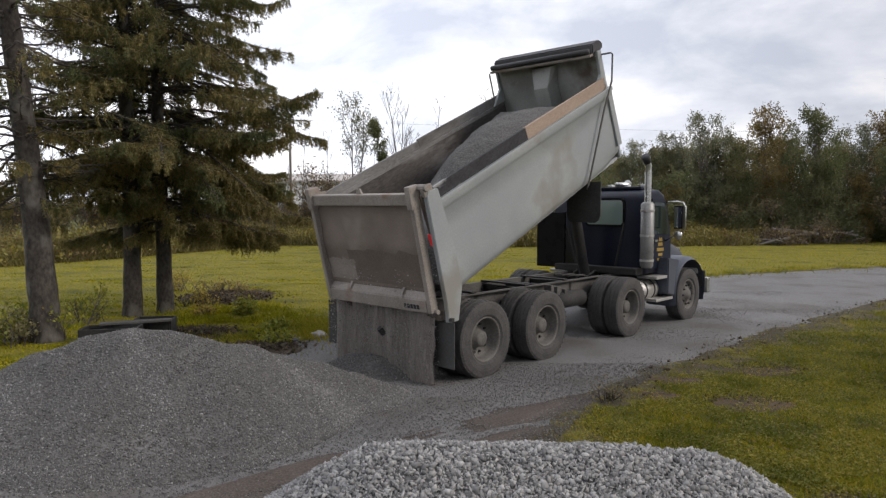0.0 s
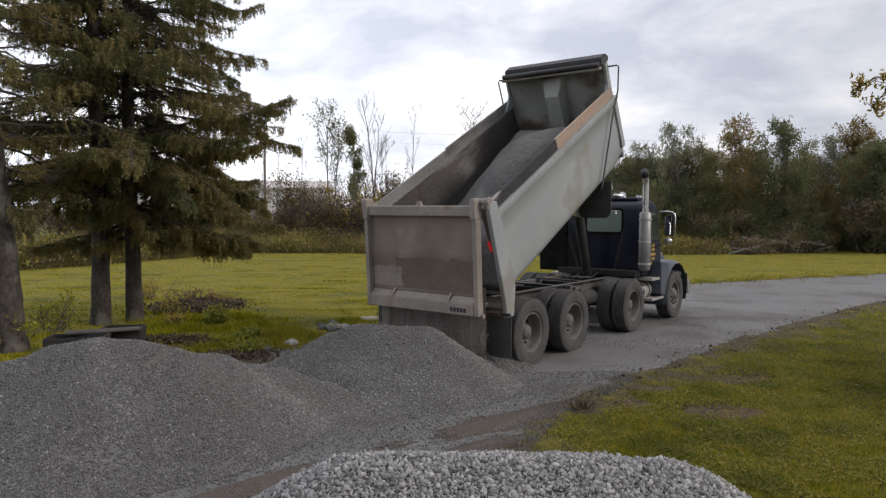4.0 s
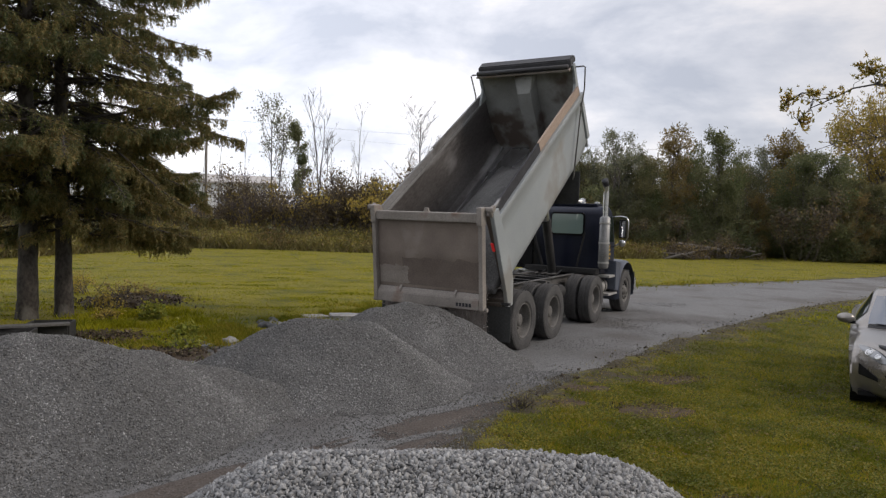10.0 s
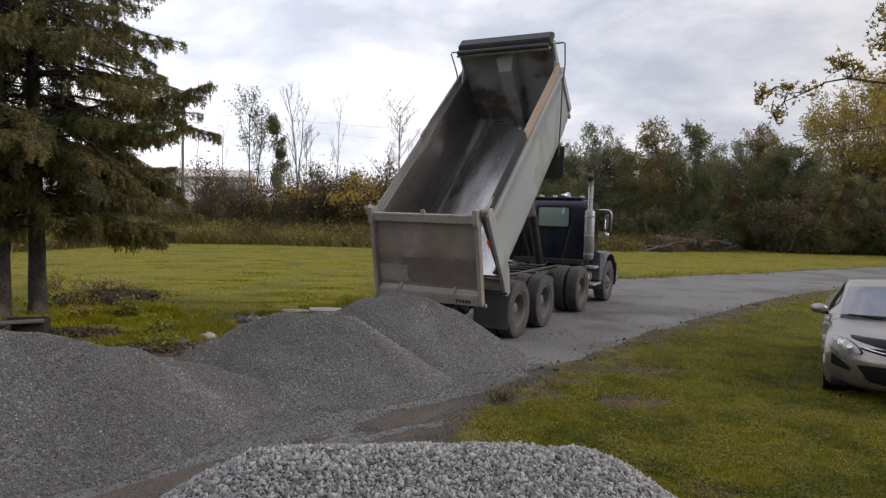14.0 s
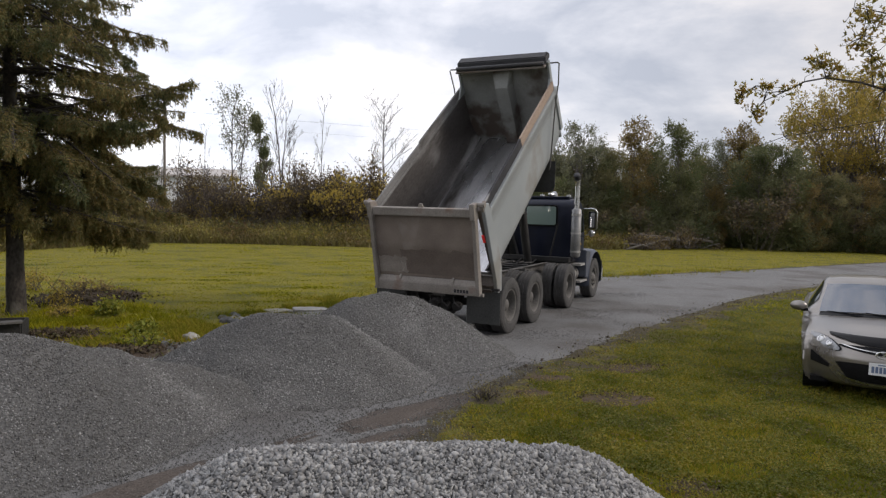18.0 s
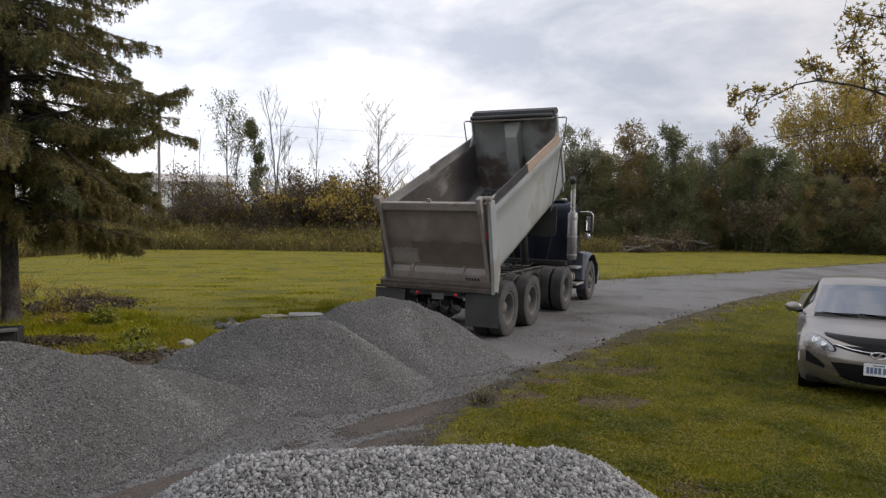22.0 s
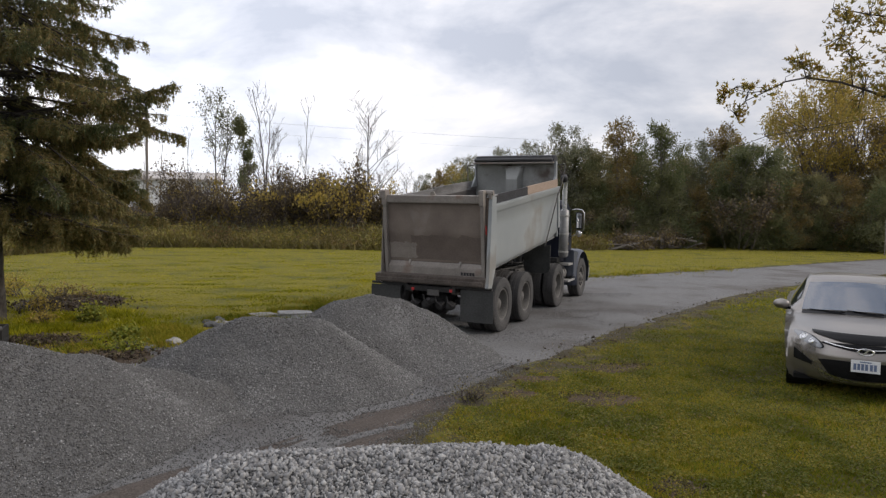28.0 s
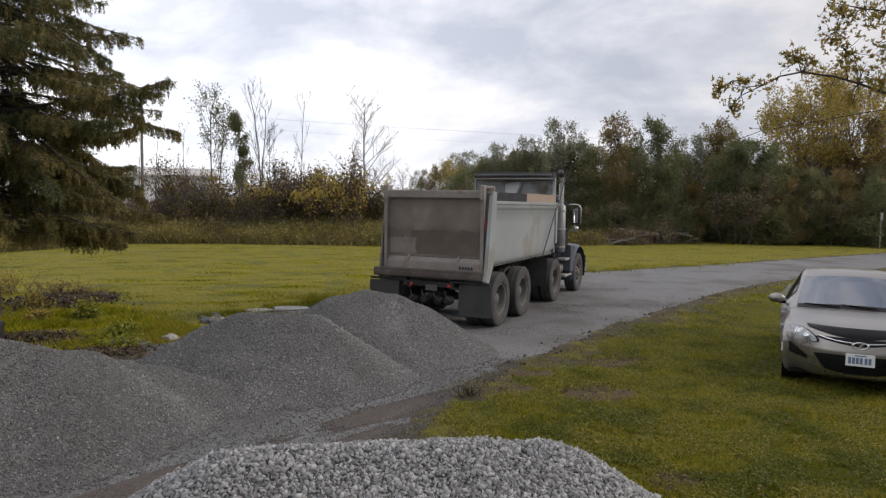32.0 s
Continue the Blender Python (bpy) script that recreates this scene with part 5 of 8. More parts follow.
def grow(g, p, d, length, radius, level, top, segs, tips, spread, wobble, kids, child=(0.38, 0.62)):
    """One limb in pieces, with smaller limbs off it."""
    k = (5, 3, 2, 2)[min(level, 3)]
    q = np.array(p, float)
    d = np.array(d, float)
    pts = [q]
    for i in range(k):
        d = d + g.normal(0, wobble, 3) + np.array([0, 0, 0.06 if level else 0.0])
        d /= np.linalg.norm(d)
        q = q + d * length / k
        pts.append(q)
    rr = np.linspace(radius, radius * (0.45 if level < top else 0.3), k + 1)
    for i in range(k):
        segs.append((pts[i], pts[i + 1], rr[i], rr[i + 1]))
    if level >= top:
        tips.extend(pts[1:])
        return
    n = kids[level]
    for j in range(n):
        t = g.uniform(0.28, 1.0) if level == 0 else g.uniform(0.2, 1.0)
        i = min(int(t * k), k - 1)
        b = pts[i] + (pts[i + 1] - pts[i]) * (t * k - i)
        a = g.uniform(0, 2 * math.pi)
        side = np.array([math.cos(a), math.sin(a), 0.0])
        nd = d * (1 - spread) + side * spread + np.array([0, 0, 0.25])
        nd /= np.linalg.norm(nd)
        grow(g, b, nd, length * g.uniform(*child) * (1.15 - 0.5 * t), max(0.006, rr[i] * (0.55 if child[0] > 0.3 else 0.46)), level + 1, top, segs, tips, spread, max(0.10, wobble * 1.15), kids, (0.38, 0.62))
    tips.append(pts[-1])


M_OLIVE = leafy("olive_leaves", [(0.185, 0.179, 0.092), (0.252, 0.233, 0.110), (0.319, 0.274, 0.123)], translucent=0.6, patches=(0.62, 0.70, 0.66), patch_scale=0.5)
M_GREEN = leafy("deep_green_leaves", [(0.134, 0.148, 0.076), (0.185, 0.193, 0.094), (0.235, 0.233, 0.108)], translucent=0.6, patches=(0.65, 0.75, 0.62), patch_scale=0.5)
M_GOLD = leafy("golden_leaves", [(0.24, 0.185, 0.045), (0.38, 0.285, 0.062), (0.50, 0.37, 0.078), (0.27, 0.235, 0.062)], translucent=0.5)
M_RUST = leafy("rusty_leaves", [(0.168, 0.129, 0.065), (0.280, 0.202, 0.081), (0.381, 0.269, 0.095), (0.213, 0.190, 0.084)], translucent=0.6, patches=(0.62, 0.66, 0.60), patch_scale=0.6)
M_BROWN = leafy("withered_leaves", [(0.060, 0.048, 0.036), (0.105, 0.080, 0.050), (0.16, 0.120, 0.062), (0.26, 0.195, 0.062)], translucent=0.4, patches=(0.6, 0.58, 0.62), patch_scale=0.7)
M_PALE = leafy("sparse_grey_leaves", [(0.157, 0.170, 0.112), (0.235, 0.241, 0.155), (0.314, 0.302, 0.179)], translucent=0.6, patches=(0.66, 0.70, 0.68), patch_scale=0.5)
M_BARE = surf("bare_tree_bark", (0.055, 0.048, 0.043), (0.110, 0.098, 0.090), scale=6.0, rough=0.95, bump=0.0)
M_THICKET = surf("thicket_twigs", (0.050, 0.041, 0.038), (0.115, 0.096, 0.088), scale=3.0, rough=0.95, bump=0.0)


def leaf_tris(c, size, g):
    """Small three-cornered leaves at random turns, for crowns far off."""
    k = len(c)
    base = np.array([(-0.42, -0.35, 0), (0.42, -0.25, 0.06), (0.0, 0.62, 0)])
    v = np.einsum("kij,nj->kni", turns(k, g), base) * size[:, None, None] + c[:, None, :]
    return v.reshape(-1, 3), np.arange(3 * k).reshape(-1, 3)


def crowned(name, seed, height, profile, leaves, leaf, material, label, lumps=70, stems=1, hollow=0.0, bark=None, sprays=3, fork=0.55, lump=0.30, group="trees at the wood's edge", category="tree"):
    """A tree whose crown is many clumps of leaves on limbs; profile: rows of (share of height, radius)."""
    g = rng(seed)
    hs, rs = [p[0] for p in profile], [p[1] for p in profile]
    segs = []
    feet = []
    for s in range(stems):
        a = g.uniform(0, 2 * math.pi)
        r = 0.0 if stems == 1 else 0.12 * max(rs) * g.uniform(0.5, 1.5)
        feet.append(np.array([r * math.cos(a), r * math.sin(a), -0.15]))
        top = np.array([2.2 * r * math.cos(a), 2.2 * r * math.sin(a), height * 0.86])
        for i in range(5):
            p, q = feet[s] + (top - feet[s]) * i / 5, feet[s] + (top - feet[s]) * (i + 1) / 5
            segs.append((p, q, height * 0.013 * (1 - 0.17 * i) / stems ** 0.3, height * 0.013 * (0.83 - 0.16 * i) / stems ** 0.3))
    cz = g.uniform(hs[0], hs[-1], lumps * 4)
    keep = g.uniform(0, 1, lumps * 4) < np.interp(cz, hs, rs) / max(rs)
    cz = cz[keep][:lumps]
    cz[0] = hs[-1] * 0.97
    centre, size = [], []
    for z in cz:
        R = float(np.interp(z, hs, rs))
        a = g.uniform(0, 2 * math.pi)
        rr = R * (hollow + (1 - hollow) * math.sqrt(g.uniform(0, 1)))
        w = max(0.22, lump * max(rs) * g.uniform(0.6, 1.25) * (0.55 + 0.45 * R / max(rs)))
        c = np.array([max(0, rr - 0.5 * w) * math.cos(a), max(0, rr - 0.5 * w) * math.sin(a), z * height])
        centre.append(c)
        size.append(w)
        ft = feet[g.integers(0, stems)]
        b = np.array([ft[0] * 1.3, ft[1] * 1.3, max(0.2, c[2] * g.uniform(fork, fork + 0.25))])
        mid = (b + c) / 2 + np.array([0, 0, 0.08 * (c[2] - b[2])]) + g.normal(0, 0.08, 3)
        r0 = 0.004 * height * g.uniform(0.6, 1.2)
        segs += [(b, mid, r0, r0 * 0.7), (mid, c, r0 * 0.7, r0 * 0.35)]
        for _ in range(sprays):
            d = c / (np.linalg.norm(c[:2]) + 0.6) * np.array([1, 1, 0]) * 0.6 + g.normal(0, 0.55, 3) + np.array([0, 0, 0.75])
            d /= np.linalg.norm(d)
            segs.append((c, c + d * w * g.uniform(1.0, 1.7), r0 * 0.3, 0.006))
    centre, size = np.array(centre), np.array(size)
    pick = g.choice(len(size), leaves, p=size ** 2.2 / (size ** 2.2).sum())
    d = g.normal(size=(leaves, 3))
    d /= np.linalg.norm(d, axis=1, keepdims=True)
    ragged = np.exp(g.normal(0, 0.20, leaves)) * g.uniform(0.15, 1.0, leaves) ** 0.30
    c = centre[pick] + d * (size[pick] * ragged)[:, None] * np.array([1, 1, 0.85])
    # loose leaves along the sprays that stick out of the crown
    tips = segs[-(len(size) * (2 + sprays)):]
    ends = [(np.asarray(p), np.asarray(q)) for p, q, r0, r1 in tips if r1 == 0.006]
    if ends:
        m = leaves // 7
        i = g.integers(0, len(ends), m)
        t = g.uniform(0.3, 1.05, (m, 1))
        P, Q = np.array([e[0] for e in ends]), np.array([e[1] for e in ends])
        c[:m] = P[i] * (1 - t) + Q[i] * t + g.normal(0, 0.06, (m, 3))
    c = c[c[:, 2] > 0.08]
    ob = empty(name, label, category, group)
    v, f = prisms(segs, 3)
    tr = new("trunk", stuff_mesh("trunk", v, f, bark or M_TWIG))
    tr.parent = ob
    v, f = leaf_tris(c, g.uniform(0.6, 1.35, len(c)) * leaf, g)
    cr = new("crown", stuff_mesh("crown", v, f, material))
    cr.parent = ob
    tagged(cr, kind="stuff")
    return ob


def twiggy(name, seed, height, stems, kids, label, lean=0.12, leaves=0, leaf=0.1, material=None, spread=0.5, child=(0.30, 0.46), wobble=0.07, base=0.008, width=0.0, bark=None, low=0.0, scatter=0.2, group="bare trees behind the thicket", category="tree"):
    """A leafless or nearly leafless tree with clear limbs."""
    g = rng(seed)
    segs, tips = [], []
    for s in range(stems):
        a = g.uniform(0, 2 * math.pi)
        tilt = 0.03 if stems == 1 else lean * g.uniform(0.5, 1.4)
        d = np.array([math.cos(a) * tilt, math.sin(a) * tilt, 1.0])
        r = width * math.sqrt(g.uniform(0, 1))
        tall = height * (0.95 if s == 0 else g.uniform(0.62, 0.95))
        grow(g, (r * math.cos(a), r * math.sin(a), -0.15), d / np.linalg.norm(d), tall, base * tall, 0, len(kids), segs, tips, spread, wobble, kids + (2,), child)
    s_ = height / max(b[2] for a, b, ra, rb in segs)
    segs = [(np.asarray(a) * s_, np.asarray(b) * s_, max(ra, 0.011), max(rb, 0.007)) for a, b, ra, rb in segs]
    ob = empty(name, label, category, group)
    v, f = prisms(segs, 3)
    tr = new("brushwood" if stems > 3 else "trunk", stuff_mesh("trunk", v, f, bark or M_BARE))
    tr.parent = ob
    if stems > 3:
        tagged(tr, kind="stuff")
    if leaves:
        tp = np.array([np.asarray(q) * s_ for q in tips])
        tp = tp[tp[:, 2] > low * height]
        w = np.exp(g.normal(0, 0.9, len(tp)))
        c = tp[g.choice(len(tp), leaves, p=w / w.sum())] + g.normal(0, scatter, (leaves, 3))
        c = c[c[:, 2] > 0.1]
        v, f = leaf_tris(c, g.uniform(0.6, 1.3, len(c)) * leaf, g)
        cr = new("crown", stuff_mesh("crown", v, f, material))
        cr.parent = ob
        tagged(cr, kind="stuff")
    return ob


THICK = "thicket behind the field"
ROUND = [(0.03, 1.9), (0.20, 2.5), (0.45, 2.6), (0.70, 2.5), (0.88, 2.0), (0.96, 1.2)]
COLUMN = [(0.03, 1.6), (0.20, 2.0), (0.50, 2.15), (0.75, 2.15), (0.90, 1.75), (0.97, 1.0)]
CONE = [(0.03, 1.9), (0.30, 2.1), (0.55, 2.1), (0.80, 1.6), (0.97, 0.75)]
VASE = [(0.34, 1.0), (0.50, 2.0), (0.68, 2.6), (0.85, 2.2), (0.98, 0.9)]
MOUND = [(0.03, 2.4), (0.35, 2.6), (0.70, 2.1), (0.95, 0.9)]
proto = {
    "olive": crowned("tree", 101, 8.0, ROUND, 30000, 0.10, M_OLIVE, "olive-green autumn tree at the wood's edge", stems=2),
    "green": crowned("tree", 102, 8.0, COLUMN, 28000, 0.10, M_GREEN, "dense dark green tree at the wood's edge", stems=2),
    "rust": crowned("tree", 103, 8.0, CONE, 19000, 0.11, M_RUST, "tree turning rusty gold with a pointed crown", lumps=60),
    "pale": crowned("tree", 104, 8.0, COLUMN, 17000, 0.10, M_PALE, "feathery tree with sparse grey-green leaves", stems=3, lumps=64, sprays=6, lump=0.26),
    "gold": crowned("tree", 105, 8.0, VASE, 14500, 0.092, M_GOLD, "many-stemmed tree with thin golden leaves", stems=6, lumps=62, sprays=4, fork=0.42, lump=0.23, hollow=0.3),
    "shade": crowned("tree", 113, 5.0, MOUND, 13000, 0.115, M_GREEN, "low dark green tree under the wood's edge", lumps=44, stems=3, sprays=1),
    "scrub": crowned("bush", 114, 3.6, MOUND, 7000, 0.095, M_GREEN, "undergrowth at the foot of the wood, green darkened for shade", lumps=36, stems=4, sprays=3, group="undergrowth of the wood", category="bush"),
    "bush": twiggy("bush", 106, 3.6, 9, (5, 4), "tangled brown thicket shrub", 0.45, 2600, 0.105, M_BROWN, 0.55, width=1.3, bark=M_THICKET, scatter=0.2, base=0.006, group=THICK, category="bush"),
    "goldbush": twiggy("bush", 107, 3.6, 7, (5, 4), "shrub with bright yellow leaves", 0.42, 760, 0.165, M_GOLD, 0.55, width=1.0, bark=M_THICKET, scatter=0.16, base=0.006, low=0.25, group=THICK, category="bush"),
    "greybush": twiggy("bush", 108, 3.6, 12, (6, 5), "dark grey-brown leafless thicket shrub", 0.40, 1500, 0.075, M_BROWN, 0.5, width=1.4, bark=M_THICKET, scatter=0.22, base=0.006, group=THICK, category="bush"),
    "bare": twiggy("bare_tree", 109, 11.0, 1, (15, 6, 3), "tall leafless tree behind the thicket", spread=0.58, child=(0.26, 0.42), wobble=0.045),
    "lean": twiggy("bare_tree", 119, 11.0, 1, (13, 4, 2), "slender leafless tree with short twigs", spread=0.45, child=(0.12, 0.22), wobble=0.05, base=0.0075),
    "fork": twiggy("bare_tree", 110, 11.0, 3, (7, 5, 3), "tall leafless tree with forked trunk", 0.14, spread=0.45, child=(0.20, 0.36), wobble=0.10, base=0.0085),
    "birch": twiggy("bare_tree", 111, 10.0, 2, (11, 5, 2), "slender tree with a few pale leaves", 0.10, 1900, 0.135, M_PALE, 0.48, (0.20, 0.34), low=0.35, scatter=0.22),
    "spire": twiggy("bare_tree", 112, 10.0, 1, (18, 4), "narrow dark green tree behind the thicket", leaves=5600, leaf=0.17, material=M_GREEN, spread=0.5, child=(0.12, 0.22), low=0.2, scatter=0.2),
}
used = set()


def plant(kind, az, dist, height, turn=0.0, wide=1.0):
    """Set a tree at a bearing (degrees clockwise from straight ahead) and a distance, grown to a height."""
    ob = proto[kind]
    natural = {"bush": 3.6, "goldbush": 3.6, "greybush": 3.6, "scrub": 3.6, "shade": 5.0, "bare": 11.0, "lean": 11.0, "fork": 11.0, "birch": 10.0, "spire": 10.0}.get(kind, 8.0)
    s = height / natural
    x, y = dist * math.sin(radians(az)), dist * math.cos(radians(az))
    m = pose(x, y, 0, 0, 0, turn)
    if kind in used:
        ob = copy_thing(ob, m)
    else:
        used.add(kind)
        ob.matrix_basis = m
    ob.scale = (s * wide, s * wide, s)
    return ob


g_ = rng(200)
# wood to the right of the road, front row and back row
for kind, az, dist, h, wide in (
    ("rust", 10.6, 58, 5.6, 0.9), ("gold", 11.8, 58, 6.4, 0.7), ("rust", 12.6, 55, 5.0, 1.1), ("olive", 14.6, 52, 5.6, 1.0), ("pale", 16.0, 51, 6.8, 0.9), ("olive", 17.6, 50, 6.2, 1.0), ("pale", 18.4, 50, 7.2, 0.9), ("pale", 20.8, 49, 8.4, 0.9), ("olive", 19.8, 52, 6.4, 1.0), ("green", 22.0, 50, 6.8, 0.95), ("olive", 23.2, 49, 6.6, 0.9), ("rust", 25.1, 50, 8.8, 0.85), ("olive", 26.3, 53, 7.0, 0.9), ("green", 28.4, 49, 8.2, 0.85),
    ("olive", 29.6, 53, 6.4, 0.9), ("pale", 31.0, 55, 7.8, 0.8), ("rust", 32.9, 55, 8.9, 0.9), ("gold", 33.6, 56, 8.6, 0.6), ("green", 34.4, 51, 7.0, 1.05), ("green", 36.2, 51, 6.9, 1.05), ("olive", 37.6, 55, 5.6, 1.0), ("gold", 39.3, 57, 12.6, 0.95), ("gold", 41.4, 58, 13.2, 0.95), ("rust", 43.4, 58, 9.0, 1.0), ("olive", 39.2, 53, 5.2, 1.1), ("rust", 41.2, 54, 5.2, 1.2), ("bare", 44.0, 58, 9.0, 1.1), ("olive", 43.8, 57, 5.6, 1.2), ("green", 46.0, 60, 7.0, 1.2), ("olive", 48.5, 62, 7.5, 1.3)):
    plant(kind, az, dist, h, g_.uniform(0, 360), wide)
# undergrowth at the foot of the wood; scrub leaves are darkened for the shade there
for k in range(26):
    az = 13.0 + 1.32 * k + g_.uniform(-0.4, 0.4)
    d = 46 + max(0, az - 22) * 0.30 + g_.uniform(0, 2.5)
    plant(("shade", "bush", "scrub", "shade", "rust")[k % 5], az, d, g_.uniform(3.0, 4.6), g_.uniform(0, 360), 1.0)
# deeper trees that close the gaps between the trunks
for k in range(17):
    plant(("pale", "olive", "rust")[k % 3], 12.5 + 2.0 * k + g_.uniform(-0.6, 0.6), 60 + g_.uniform(0, 5), g_.uniform(6.2, 7.4), g_.uniform(0, 360), 1.25)
# thicket behind the field
for k in range(34):
    az = -15.5 + 0.80 * k + g_.uniform(-0.35, 0.35)
    d = 45 + g_.uniform(-1.0, 4.5)
    h = 3.9 + 0.5 * math.sin(k * 0.9) + g_.uniform(-0.3, 0.6) + (0.6 if -10 < az < 6 else -0.6) - (1.1 if az < -11 else 0)
    plant(("greybush", "bush", "greybush", "bush")[k % 4], az, d, h, g_.uniform(0, 360), 0.95)
for az, d, h in ((-8.6, 45.5, 3.6), (-5.2, 45.4, 4.2), (-0.6, 43.2, 4.5), (1.2, 42.8, 4.3), (2.6, 43.2, 4.5), (6.4, 47, 4.4)):
    plant("goldbush", az, d, h, g_.uniform(0, 360), 0.85)
for k in range(18):
    az = -40 + 1.25 * k
    plant("greybush" if k % 2 else "bush", az, 44 + g_.uniform(0, 4), g_.uniform(2.6, 3.8), g_.uniform(0, 360), 1.25)
for k in range(20):
    plant("greybush" if k % 2 else "bush", -17 + 1.45 * k + g_.uniform(-0.3, 0.3), 50 + g_.uniform(0, 5), g_.uniform(2.4, 3.6), g_.uniform(0, 360), 1.35)
# tall bare trees
for kind, az, dist, h, wide in (("birch", -7.3, 60, 11.6, 0.95), ("spire", -5.0, 58, 9.4, 0.85), ("fork", -3.3, 60, 12.8, 0.75), ("lean", -2.6, 64, 9.0, 0.5), ("lean", -0.5, 60, 12.0, 0.6), ("bare", 4.8, 58, 12.4, 0.95), ("bare", 3.4, 60, 8.6, 0.7), ("lean", -9.6, 60, 9.0, 0.6), ("lean", -11.6, 58, 8.4, 0.7), ("bare", 7.8, 62, 6.0, 0.9), ("pale", 9.4, 66, 5.6, 0.8), ("lean", -12.8, 60, 7.6, 0.6), ("birch", -22, 60, 11.0, 1.0), ("fork", -27, 56, 12.0, 1.0), ("bare", -31, 55, 12.0, 1.0), ("fork", -18.5, 60, 10.0, 0.9)):
    plant(kind, az, dist, h, g_.uniform(0, 360), wide)


# ---------------------------------------------------------------- spruces beside the drive
M_BOUGH = surf("spruce_boughs", (0.035, 0.029, 0.025), (0.085, 0.074, 0.066), scale=5.0, rough=0.95, bump=0.2, fine=30.0)


